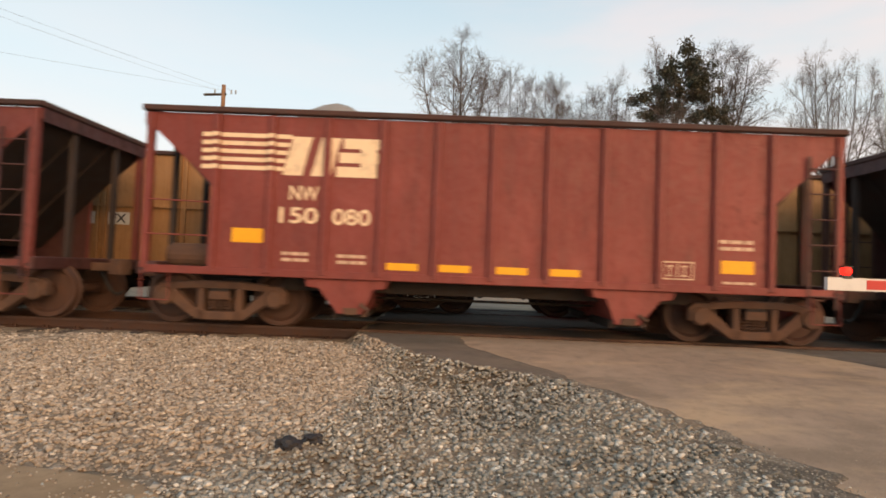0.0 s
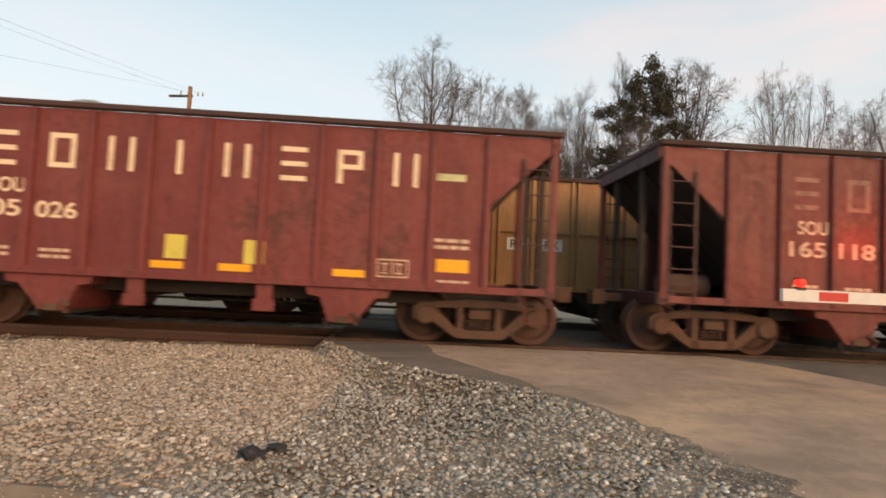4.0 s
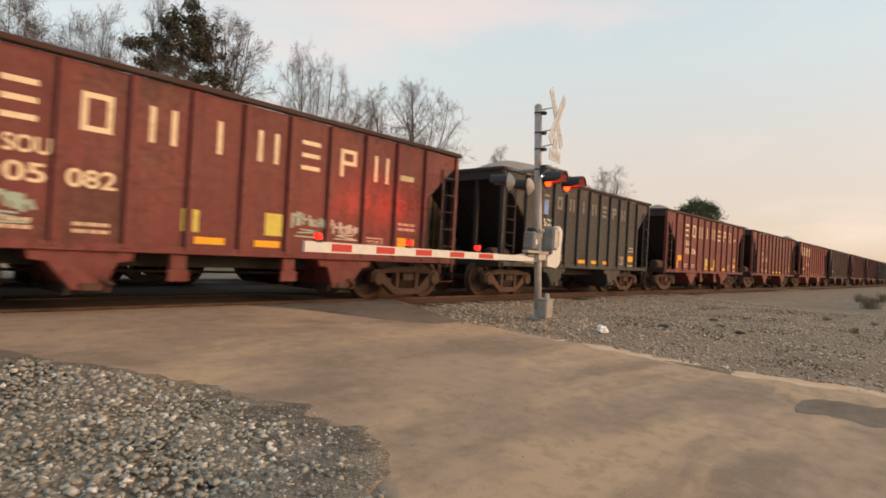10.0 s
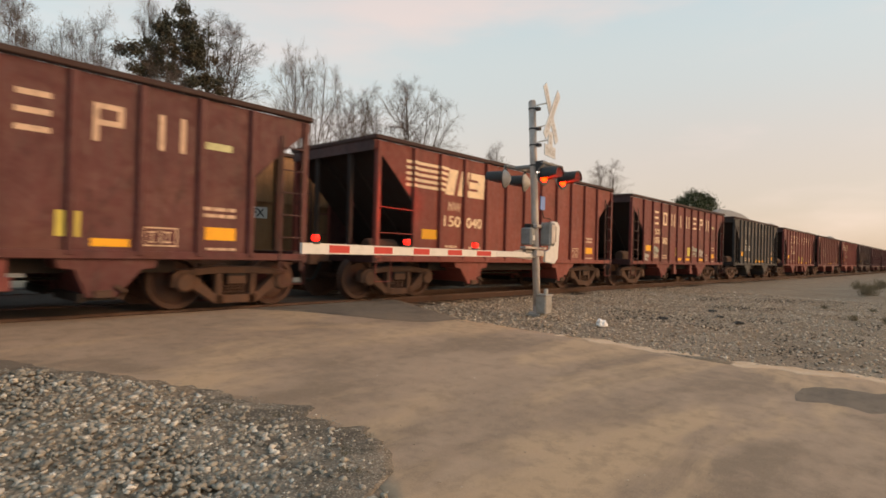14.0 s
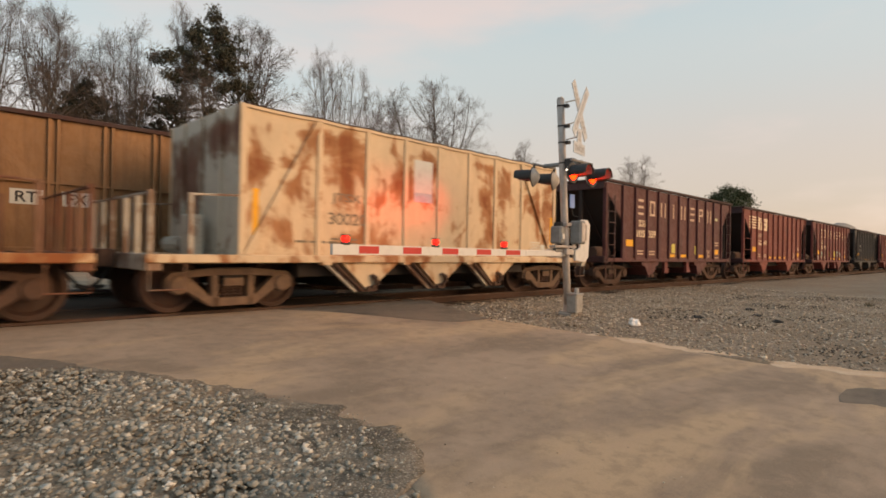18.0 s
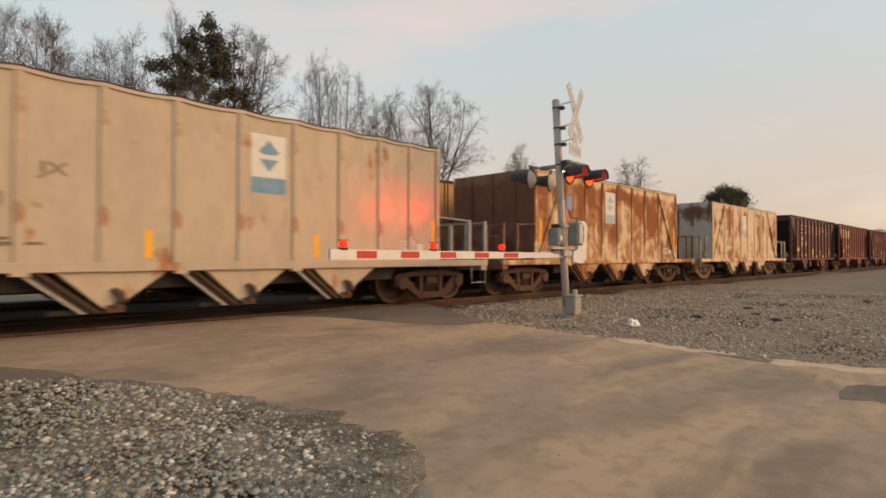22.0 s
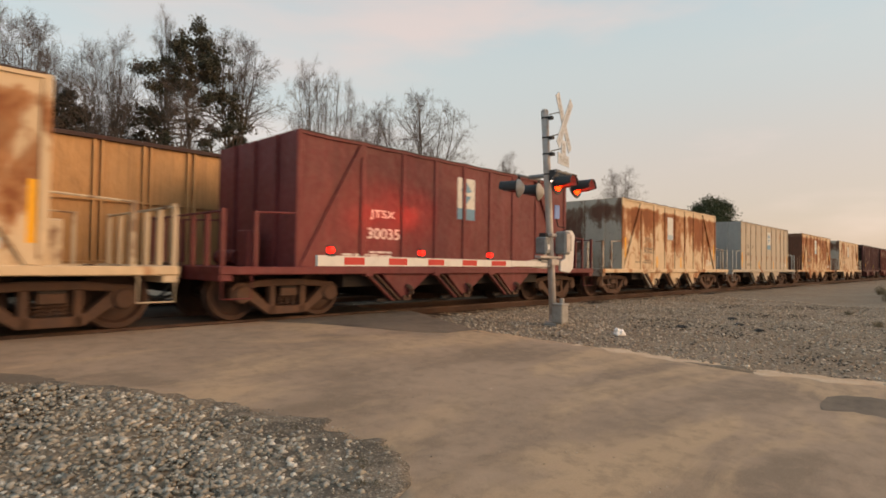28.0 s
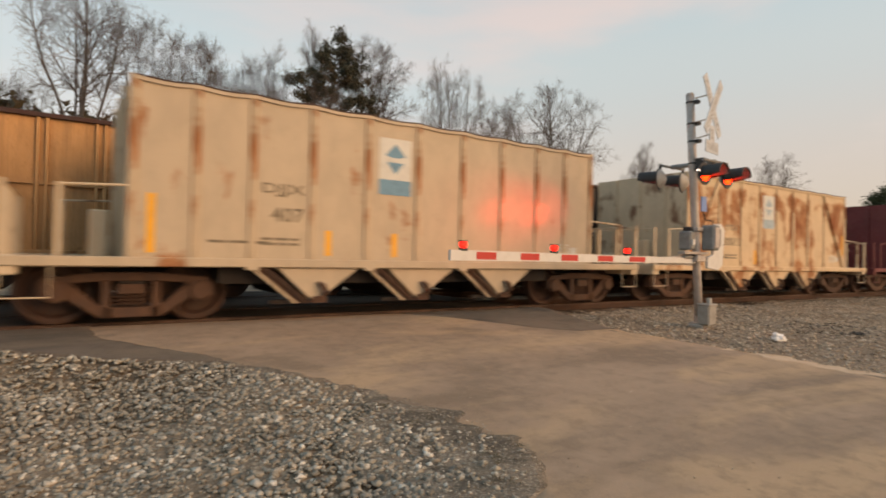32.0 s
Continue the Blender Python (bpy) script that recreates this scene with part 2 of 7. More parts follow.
def worn_marking(name, col, seed=0.0, worn=0.25, rough=0.6):
    """Marking paint or sheeting with scuffs."""
    m, nt, b = base_mat(name, rough)
    f = noise_node(nt, coords(nt, (1, 1, 1), (seed, seed * 2, 0)), 7.0, 6, 0.7)
    c = blend(nt, mult(nt, span(nt, f, 0.45, 0.7), worn * 2), col, tuple(x * 0.45 for x in col))
    nt.links.new(c, b.inputs["Base Color"])
    return m


M = {}
M["truck"] = grimy("truck_steel", (0.078, 0.042, 0.029), (0.135, 0.075, 0.049), 5, 0.9)
M["wheel"] = grimy("wheel_steel", (0.062, 0.032, 0.023), (0.10, 0.050, 0.034), 6, 0.75, 0.2)
# underframe, rails and ties: darkened further for the shade under the train
M["under"] = grimy("underframe_grime_and_shade", (0.020, 0.015, 0.013), (0.038, 0.026, 0.020), 4, 0.9)
M["rail_side"] = grimy("rail_rust", (0.048, 0.022, 0.014), (0.085, 0.040, 0.023), 6, 0.8, 0.1, rnd=False)
M["rail_head"] = grimy("rail_head", (0.085, 0.048, 0.034), (0.055, 0.028, 0.020), 3, 0.6, 0.4, rnd=False)
M["tie"] = grimy("old_tie_wood", (0.050, 0.037, 0.029), (0.10, 0.078, 0.060), 6, 0.95)
M["chord"] = grimy("grimy_top_chord", (0.050, 0.026, 0.023), (0.085, 0.040, 0.032), 3, 0.85)
M["galv"] = grimy("galvanised_steel", (0.50, 0.45, 0.42), (0.36, 0.32, 0.29), 6, 0.55, 0.2, rnd=False, bmp=0.08)
M["sign"] = worn_marking("aged_white_sheeting", (0.52, 0.56, 0.60), 1.6, 0.2)
M["sign_letter"] = worn_marking("worn_sign_letters", (0.34, 0.34, 0.34), 1.9, 0.3)
M["pale_cast"] = grimy("pale_casting", (0.46, 0.44, 0.41), (0.34, 0.32, 0.29), 6, 0.6, 0.1, rnd=False)
M["cast"] = grimy("grey_casting", (0.26, 0.27, 0.27), (0.18, 0.17, 0.16), 5, 0.6, 0.2, rnd=False)
M["black"] = grimy("black_paint", (0.018, 0.018, 0.02), (0.04, 0.038, 0.036), 6, 0.55, 0, rnd=False)
M["white"] = worn_marking("white_sheeting", (0.66, 0.64, 0.61), 1.0, 0.10)
M["red_sheet"] = worn_marking("red_sheeting", (0.52, 0.035, 0.03), 2.0, 0.08)
M["cream"] = worn_marking("cream_marking", (0.80, 0.62, 0.42), 3.0, 0.22)
M["ghost"] = worn_marking("ghost_marking", (0.26, 0.115, 0.085), 4.4, 0.5)
M["ghost_grey"] = worn_marking("ghost_grey_marking", (0.20, 0.18, 0.155), 4.7, 0.5)
M["faded"] = worn_marking("faded_marking", (0.60, 0.42, 0.30), 4.0, 0.4)
M["yellow"] = worn_marking("yellow_sheeting", (0.85, 0.40, 0.015), 5.0, 0.08)
M["lime"] = worn_marking("dull_yellow_sheeting", (0.62, 0.52, 0.10), 6.0, 0.15)
M["dull_bar"] = worn_marking("pale_green_bar", (0.50, 0.50, 0.27), 6.5, 0.25)
M["dark_mark"] = worn_marking("dark_marking", (0.20, 0.16, 0.11), 7.0, 0.4)
M["blue_mark"] = worn_marking("blue_marking", (0.13, 0.29, 0.42), 8.0, 0.2)
M["blue_faded"] = worn_marking("faded_blue_marking", (0.36, 0.46, 0.52), 8.4, 0.2)
M["pale_panel"] = worn_marking("pale_panel", (0.62, 0.62, 0.58), 9.0, 0.15)
M["lamp_red"] = glow("red_lens_lit", (1.0, 0.018, 0.014), 3.0)
M["lamp_hot"] = glow("red_lens_bright", (1.0, 0.026, 0.007), 10.0)
M["lamp_white"] = glow("small_clear_lamp", (1.0, 0.85, 0.8), 6.0)
M["blue_tag"] = worn_marking("blue_tag", (0.18, 0.30, 0.62), 10.0, 0.1)
M["concrete"] = grimy("concrete", (0.36, 0.34, 0.31), (0.25, 0.23, 0.20), 6, 0.9, rnd=False)
M["catch_shell"] = grimy("grey_catch_shell", (0.24, 0.22, 0.21), (0.15, 0.14, 0.13), 8, 0.7, rnd=False)
M["truck_dusty"] = grimy("dusty_truck_steel", (0.13, 0.082, 0.056), (0.23, 0.15, 0.10), 5, 0.92)
M["hose"] = grimy("rubber_hose", (0.02, 0.02, 0.02), (0.05, 0.045, 0.04), 8, 0.85)
M["bag"] = worn_marking("white_plastic", (0.82, 0.80, 0.78), 12.0, 0.05)


# ---------------------------------------------------------------- mesh helpers
class Geo:
    """A bundle of vertices and faces for one mesh."""

    def __init__(self):
        self.v, self.f = [], []

    def add(self, vs, fs):
        o = len(self.v)
        self.v.extend(vs)
        self.f.extend([tuple(i + o for i in f) for f in fs])
        return self

    def box(self, x0, x1, y0, y1, z0, z1):
        vs = [(x, y, z) for x in (x0, x1) for y in (y0, y1) for z in (z0, z1)]
        return self.add(vs, [(0, 1, 3, 2), (4, 6, 7, 5), (0, 4, 5, 1), (2, 3, 7, 6), (0, 2, 6, 4), (1, 5, 7, 3)])

    def prism(self, poly, axis, a, b):
        """A polygon drawn out along an axis: 'y' takes (x, z), 'x' takes (y, z), 'z' takes (x, y)."""
        put = {"y": lambda p, t: (p[0], t, p[1]), "x": lambda p, t: (t, p[0], p[1]), "z": lambda p, t: (p[0], p[1], t)}[axis]
        n = len(poly)
        vs = [put(p, a) for p in poly] + [put(p, b) for p in poly]
        fs = [tuple(range(n - 1, -1, -1)), tuple(range(n, 2 * n))]
        fs += [(i, (i + 1) % n, n + (i + 1) % n, n + i) for i in range(n)]
        return self.add(vs, fs)

    def tube(self, pts, rs, n=8, caps=True):
        """A round bar through the points, with a radius at each."""
        pts = [Vector(p) for p in pts]
        if isinstance(rs, (int, float)):
            rs = [rs] * len(pts)
        vs, fs = [], []
        for i, p in enumerate(pts):
            d = (pts[min(i + 1, len(pts) - 1)] - pts[max(i - 1, 0)]).normalized()
            u = d.orthogonal().normalized() if abs(d.z) > 0.9 else d.cross(Vector((0, 0, 1))).normalized()
            w = d.cross(u)
            vs += [tuple(p + rs[i] * (math.cos(2 * math.pi * k / n) * u + math.sin(2 * math.pi * k / n) * w)) for k in range(n)]
        for i in range(len(pts) - 1):
            fs += [(i * n + k, i * n + (k + 1) % n, (i + 1) * n + (k + 1) % n, (i + 1) * n + k) for k in range(n)]
        if caps:
            fs += [tuple(range(n - 1, -1, -1)), tuple(range((len(pts) - 1) * n, len(pts) * n))]
        return self.add(vs, fs)

    def lathe(self, prof, centre, n=28):
        """A profile of (y, r) turned about the y axis through the centre."""
        cx, cy, cz = centre
        vs = [(cx + r * math.cos(2 * math.pi * k / n), cy + y, cz + r * math.sin(2 * math.pi * k / n)) for y, r in prof for k in range(n)]
        fs = [(i * n + k, i * n + (k + 1) % n, (i + 1) * n + (k + 1) % n, (i + 1) * n + k) for i in range(len(prof) - 1) for k in range(n)]
        return self.add(vs, fs)

    def mesh(self, name, mat, bevel=0.0, smooth=False):
        me = bpy.data.meshes.new(name)
        me.from_pydata([tuple(map(float, p)) for p in self.v], [], self.f)
        bm = bmesh.new()
        bm.from_mesh(me)
        bmesh.ops.recalc_face_normals(bm, faces=bm.faces)
        if bevel:
            sharp = [e for e in bm.edges if e.is_manifold and e.calc_face_angle(0) > 0.6]
            bmesh.ops.bevel(bm, geom=sharp, offset=bevel, segments=1, affect="EDGES", clamp_overlap=True)
        bm.to_mesh(me)
        bm.free()
        if smooth:
            me.polygons.foreach_set("use_smooth", [True] * len(me.polygons))
        me.materials.append(mat)
        return me


def part(name, geo, mat, parent=None, label="", bevel=0.0, smooth=False, at=None):
    """Links one mesh object, under a thing or a part where a parent is given."""
    me = geo.mesh(name, mat, bevel, smooth) if isinstance(geo, Geo) else geo
    ob = new(name, me)
    ob.parent = parent
    if at is not None:
        ob.matrix_basis = at
    if label:
        tagged(ob, label)
    return ob


_text = {}


def text_geo(body, size, width=None):
    """The built-in font as flat outlines of a given height, in x and z; returns vertices and faces."""
    key = (body, size, width)
    if key not in _text:
        cu = bpy.data.curves.new("letters", "FONT")
        cu.body, cu.size, cu.extrude, cu.offset = body, 1.0, 0.0, 0.018
        ob = new("letters", cu)
        dg = bpy.context.evaluated_depsgraph_get()
        me = bpy.data.meshes.new_from_object(ob.evaluated_get(dg))
        vs = [tuple(v.co) for v in me.vertices]
        fs = [tuple(p.vertices) for p in me.polygons]
        bpy.data.objects.remove(ob)
        bpy.data.meshes.remove(me)
        bpy.data.curves.remove(cu)
        x0, x1 = min(v[0] for v in vs), max(v[0] for v in vs)
        y0, y1 = min(v[1] for v in vs), max(v[1] for v in vs)
        k = size / (y1 - y0)
        kx = width / (x1 - x0) if width else k
        _text[key] = ([((v[0] - x0) * kx, (v[1] - y0) * k) for v in vs], fs)
    return _text[key]


def lettering(body, x, y, z, height, mat, parent, width=None, name="lettering"):
    """Letters on a side that faces -y: the lower left corner at x, z."""
    vs, fs = text_geo(body, height, width)
    g = Geo()
    g.add([(x + a, y, z + b) for a, b in vs], fs)
    me = bpy.data.meshes.new(name)
    me.from_pydata(g.v, [], g.f)
    me.materials.append(mat)
    return part(name, me, mat, parent)


def thing(name, label, category, group="", kind="", m=None):
    ob = new(name)
    ob.empty_display_size = 0.3
    if m is not None:
        ob.matrix_basis = m
    return tagged(ob, label, category, group, kind)


# ---------------------------------------------------------------- ground
def bend(x):
    """Sideways drift of both tracks: straight over the crossing, then a slight curve to the near side."""
    x = np.asarray(x, float)
    u = np.clip(x - 6.0, 0, 16.0)
    return -0.034 * (u * u / 32.0 + np.clip(x - 22.0, 0, 700.0))


def ramp01(a, b, v):
    t = np.clip((v - a) / (b - a), 0, 1)
    return t * t * (3 - 2 * t)


def road_left(y):
    return np.interp(y, [-40, -6, 0, 1.5, 2.18, 2.5, 2.84, 3.45, 4.26, 5.1, 5.9, 6.2, 6.5, 7.1, 7.8, 8.7, 20, 60],
                    [0.5, 1.2, 2.0, 2.2, 2.47, 2.74, 3.03, 2.9, 2.65, 2.2, 1.7, 1.4, 0.85, 0.1, -0.5, -1.05, -1.2, -3])


def road_right(y):
    return np.interp(y, [-40, -6, -1, 0.6, 1.9, 3.4, 4.2, 6.3, 7.8, 8.6, 20, 60], [14, 11.0, 9.6, 9.0, 8.65, 8.65, 8.45, 8.0, 8.5, 8.7, 9, 11])


def ground_z(x, y):
    """Height of the ground: the crossing is level with the rails, the land falls away towards the viewer."""
    x, y = np.asarray(x, float), np.asarray(y, float)
    road = np.interp(y, [-60, -6, 0, 3, 6, 8.2, 8.6, 15.6, 18, 30, 80], [-0.6, -0.5, -0.43, -0.33, -0.16, -0.03, -0.02, -0.02, -0.06, -0.25, -0.6])
    left = np.interp(y, [-60, -3, 2, 4.1, 5, 7.2, 8.0, 8.5, 15.4, 16.6, 20, 80], [-0.7, -0.62, -0.62, -0.59, -0.48, -0.29, -0.19, -0.17, -0.17, -0.35, -0.45, -0.7])
    right = np.interp(y - bend(np.clip(x, -50, 300)), [-60, 0, 3, 5.9, 7.2, 8.0, 8.5, 15.4, 16.6, 20, 80], [-0.55, -0.48, -0.37, -0.25, -0.22, -0.18, -0.17, -0.17, -0.35, -0.45, -0.7])
    l, r = road_left(y), road_right(y)
    a = ramp01(l - 0.05, l - np.interp(y, [2, 5, 8.4, 8.7], [2.6, 1.7, 0.25, 0.15]), x)
    b = ramp01(r + 0.05, r + np.interp(y, [2, 6, 8.4], [1.2, 0.6, 0.25]), x)
    z = road + (left - road) * a + (right - road) * b
    # a low heap of crushed stone beside the road
    z = z + 0.10 * np.exp(-(((x - 1.3) / 0.9) ** 2 + ((y - 3.9) / 1.6) ** 2)) * (x < l + 0.2)
    # the far bank on the right
    z = z + 0.55 * ramp01(20, 34, x) * ramp01(5.0, -1.0, y) * ramp01(-60, -20, y)
    return z


def wobble(x, y, s, amp):
    return amp * np.array([noise.noise((a * s, b * s, 3.1)) for a, b in zip(np.ravel(x), np.ravel(y))]).reshape(np.shape(x))


def spread(lo, hi, step, far, grow=1.25):
    c = list(np.arange(lo, hi + step / 2, step))
    d, v = step, hi
    while v < far:
        d *= grow
        v += d
        c.append(v)
    d, v = step, lo
    while v > -far:
        d *= grow
        v -= d
        c.insert(0, v)
    return np.array(c)


def sheet(name, X, Y, Z, mat):
    ny, nx = X.shape
    vs = np.stack([X, Y, Z], -1).reshape(-1, 3)
    i = np.arange(ny * nx).reshape(ny, nx)
    fs = np.stack([i[:-1, :-1], i[:-1, 1:], i[1:, 1:], i[1:, :-1]], -1).reshape(-1, 4)
    me = bpy.data.meshes.new(name)
    me.from_pydata(vs.tolist(), [], fs.tolist())
    me.polygons.foreach_set("use_smooth", [True] * len(me.polygons))
    me.materials.append(mat)
    return me


def gravel_mat():
    m, nt, b = base_mat("gravel_and_dirt", 0.95)
    v = coords(nt)
    vo = nt.nodes.new("ShaderNodeTexVoronoi")
    vo.inputs["Scale"].default_value = 26.0
    nt.links.new(v, vo.inputs["Vector"])
    big = noise_node(nt, v, 0.45, 5, 0.6)
    mid = noise_node(nt, v, 3.0, 5, 0.6)
    fine = noise_node(nt, v, 45.0, 4, 0.7)
    sep = nt.nodes.new("ShaderNodeSeparateColor")
    nt.links.new(vo.outputs["Color"], sep.inputs[0])
    stone = blend(nt, span(nt, sep.outputs[0], 0.1, 0.9), (0.21, 0.162, 0.115), (0.41, 0.330, 0.245))
    dirt = blend(nt, span(nt, mid, 0.35, 0.7), (0.22, 0.158, 0.105), (0.33, 0.238, 0.155))
    col = blend(nt, span(nt, big, 0.40, 0.66), stone, dirt)
    col = blend(nt, span(nt, vo.outputs["Distance"], 0.25, 0.6, 0.0, 0.55), col, (0.13, 0.098, 0.070))
    col = blend(nt, span(nt, fine, 0.45, 0.8, 0.0, 0.35), col, (0.11, 0.085, 0.065))
    # dry grass and scrub take over away from the tracks
    far = noise_node(nt, v, 0.08, 4, 0.6)
    sx = nt.nodes.new("ShaderNodeSeparateXYZ")
    nt.links.new(v, sx.inputs[0])
    away = span(nt, sx.outputs["Y"], 24, 34)
    col = blend(nt, mult(nt, away, span(nt, far, 0.3, 0.6, 0.5, 1.0)), col, (0.12, 0.10, 0.055))
    nt.links.new(col, b.inputs["Base Color"])
    bump(nt, b, mult(nt, vo.outputs["Distance"], fine), 0.7, 0.03)
    return m


def asphalt_mat(name, tone, dust, seed):
    m, nt, b = base_mat(name, 0.9)
    v = coords(nt, (1, 1, 1), (seed, seed, 0))
    big = noise_node(nt, v, 0.5, 5, 0.6, 0.3)
    lanes = noise_node(nt, coords(nt, (0.36, 0.9, 1), (seed, 0.3, 0)), 0.85, 6, 0.6, 0.5)
    mott = noise_node(nt, v, 5.0, 7, 0.7)
    damp = noise_node(nt, coords(nt, (0.6, 1.0, 1), (0, seed, 0)), 0.8, 4, 0.6, 0.4)
    grit = noise_node(nt, v, 110.0, 3, 0.75)
    agg = nt.nodes.new("ShaderNodeTexVoronoi")
    agg.inputs["Scale"].default_value = 90.0
    nt.links.new(v, agg.inputs["Vector"])
    col = blend(nt, span(nt, big, 0.35, 0.7), tone, tuple(c * 1.3 for c in tone))
    col = blend(nt, mult(nt, span(nt, damp, 0.5, 0.64), 0.7), col, (tone[0] * 0.68, tone[1] * 0.69, tone[2] * 0.67))
    col = blend(nt, mult(nt, span(nt, lanes, 0.47, 0.62), 0.85), col, dust)
    col = blend(nt, span(nt, mott, 0.46, 0.66, 0.0, 0.42), col, tuple(c * 0.66 for c in tone))
    col = blend(nt, span(nt, mott, 0.50, 0.34, 0.0, 0.3), col, (tone[0] * 1.5, tone[1] * 1.38, tone[2] * 1.35))
    col = blend(nt, span(nt, agg.outputs["Distance"], 0.0, 0.5, 0.35, 0.0), col, tuple(c * 1.9 for c in tone))
    col = blend(nt, span(nt, grit, 0.5, 0.8, 0.0, 0.4), col, tuple(c * 0.4 for c in tone))
    nt.links.new(col, b.inputs["Base Color"])
    bump(nt, b, grit, 0.35, 0.008)
    return m


def soil_mat():
    """Gritty soil: fine chips of stone trodden into dark earth, in patches."""
    m, nt, b = base_mat("dark_gritty_soil", 0.95)
    v = coords(nt)
    vo = nt.nodes.new("ShaderNodeTexVoronoi")
    vo.inputs["Scale"].default_value = 58.0
    nt.links.new(v, vo.inputs["Vector"])
    sep = nt.nodes.new("ShaderNodeSeparateColor")
    nt.links.new(vo.outputs["Color"], sep.inputs[0])
    patch = noise_node(nt, v, 2.6, 5, 0.65, 0.5)
    fine = noise_node(nt, v, 30.0, 5, 0.7)
    col = blend(nt, span(nt, patch, 0.38, 0.62), (0.25, 0.20, 0.15), (0.105, 0.085, 0.064))
    chip = mult(nt, span(nt, sep.outputs[0], 0.62, 0.72), span(nt, vo.outputs["Distance"], 0.55, 0.35))
    col = blend(nt, mult(nt, chip, span(nt, patch, 0.35, 0.65, 0.9, 0.5)), col, (0.42, 0.36, 0.28))
    col = blend(nt, span(nt, fine, 0.48, 0.72, 0.0, 0.75), col, (0.06, 0.05, 0.04))
    nt.links.new(col, b.inputs["Base Color"])
    bump(nt, b, mult(nt, vo.outputs["Distance"], fine), 0.8, 0.02)
    return m


M["gravel"] = gravel_mat()
M["asphalt"] = asphalt_mat("worn_asphalt", (0.295, 0.210, 0.148), (0.49, 0.335, 0.205), 1.0)
M["asphalt_dark"] = asphalt_mat("patched_asphalt", (0.125, 0.098, 0.076), (0.19, 0.145, 0.105), 4.0)
M["crossing"] = asphalt_mat("shade_dark_crossing_asphalt", (0.050, 0.038, 0.030), (0.085, 0.062, 0.045), 6.0)

gx, gy = spread(-7, 14, 0.16, 1600), spread(-2, 17, 0.16, 1600)
GX, GY = np.meshgrid(gx, gy)
GZ = ground_z(GX, GY)
near = (np.abs(GX) < 60) & (np.abs(GY) < 60)
GZ = GZ + wobble(GX, GY, 0.55, 0.05) * near * np.clip(np.minimum(np.abs(GY - 9.7), np.abs(GY - 14)) / 3, 0, 1) + wobble(GX, GY, 2.3, 0.018) * near
inside = (GX > road_left(GY) + 0.25) & (GX < road_right(GY) - 0.25) & (GY > -30) & (GY < 40)
GZ = np.where(inside, ground_z(GX, GY) - 0.08, GZ)
on_track = (GY > 8.3) & (GY < 15.5)
GZ = np.where(on_track & inside, GZ - 0.12, GZ)
ground = part("ground", sheet("ground", GX, GY, GZ, M["gravel"]), None)
tagged(ground, "grey crushed stone and tan dirt beside the railway", "ground", kind="structure")


def strip(name, ys, left, right, lift, mat, nu=40, ragged=0.12, dip=0.14):
    """A paved strip with ragged edges that dip into the ground."""
    ys = np.asarray(ys)
    u = np.concatenate([[0], np.linspace(0, 1, nu), [1]])
    X = np.zeros((len(ys), len(u)))
    for j, y in enumerate(ys):
        a = left(y) + ragged * (noise.noise((y * 2.1, 7.7, 0)) + 0.5 * noise.noise((y * 7.0, 1.3, 0)))
        b = right(y) + ragged * (noise.noise((y * 2.3, 31.0, 0)) + 0.5 * noise.noise((y * 6.1, 5.3, 0)))
        X[j] = a + (b - a) * u
    X[:, 0] -= 0.05
    X[:, -1] += 0.05
    Y = np.repeat(ys[:, None], len(u), 1)
    Z = ground_z(X, Y) + lift + wobble(X, Y, 0.8, 0.006)
    Z[:, 0] -= dip
    Z[:, -1] -= dip
    return sheet(name, X, Y, Z, mat)


ys_near = np.concatenate([np.arange(-40, -3, 1.0), np.arange(-3, 8.66, 0.09)])
road = part("road", strip("road", ys_near, road_left, road_right, 0.012, M["asphalt"]), None)
tagged(road, "worn dusty grey-brown asphalt road at a level crossing", "road", kind="structure")
ys_far = np.arange(15.3, 60, 0.4)
road_far = part("road", strip("road_far", ys_far, road_left, road_right, 0.012, M["asphalt"], 16), None)
tagged(road_far, "pale asphalt road beyond the tracks", "road", kind="structure")
# crossing surface between and beside the rails, its colour darkened for the train's shade
for i, (ya, yb) in enumerate(((9.11, 10.33), (10.55, 13.17), (13.39, 14.61), (14.83, 15.35))):
    ob = part("crossing_surface", strip("crossing_surface", np.linspace(ya, yb, 8), lambda y: -1.0, lambda y: 8.65, 0.008, M["crossing"], 30, 0.08), None)
    tagged(ob, "asphalt crossing surface between the rails, darkened for shade", "road", kind="structure")


def dark_left(y):
    return road_left(y) - 0.02


def dark_right(y):
    return np.interp(y, [6.0, 6.15, 6.6, 7.2, 7.9, 8.7], [1.55, 1.75, 1.5, 1.05, 0.6, 0.6]) + (y > 7.9) * 0.0


patch = part("asphalt_patch", strip("asphalt_patch", np.arange(6.05, 8.64, 0.08), dark_left, dark_right, 0.02, M["asphalt_dark"], 14, 0.10), None)
tagged(patch, "dark newer asphalt patch along the road edge", "road patch", kind="structure")
patch2 = part("asphalt_patch", strip("asphalt_patch_b", np.arange(6.1, 8.64, 0.08), lambda y: np.interp(y, [6.1, 6.8, 7.8, 8.64], [7.3, 6.6, 6.0, 5.2]), lambda y: road_right(y) + 0.06, 0.02, M["asphalt_dark"], 14, 0.10), None)
tagged(patch2, "dark newer asphalt patch along the road edge", "road patch", kind="structure")
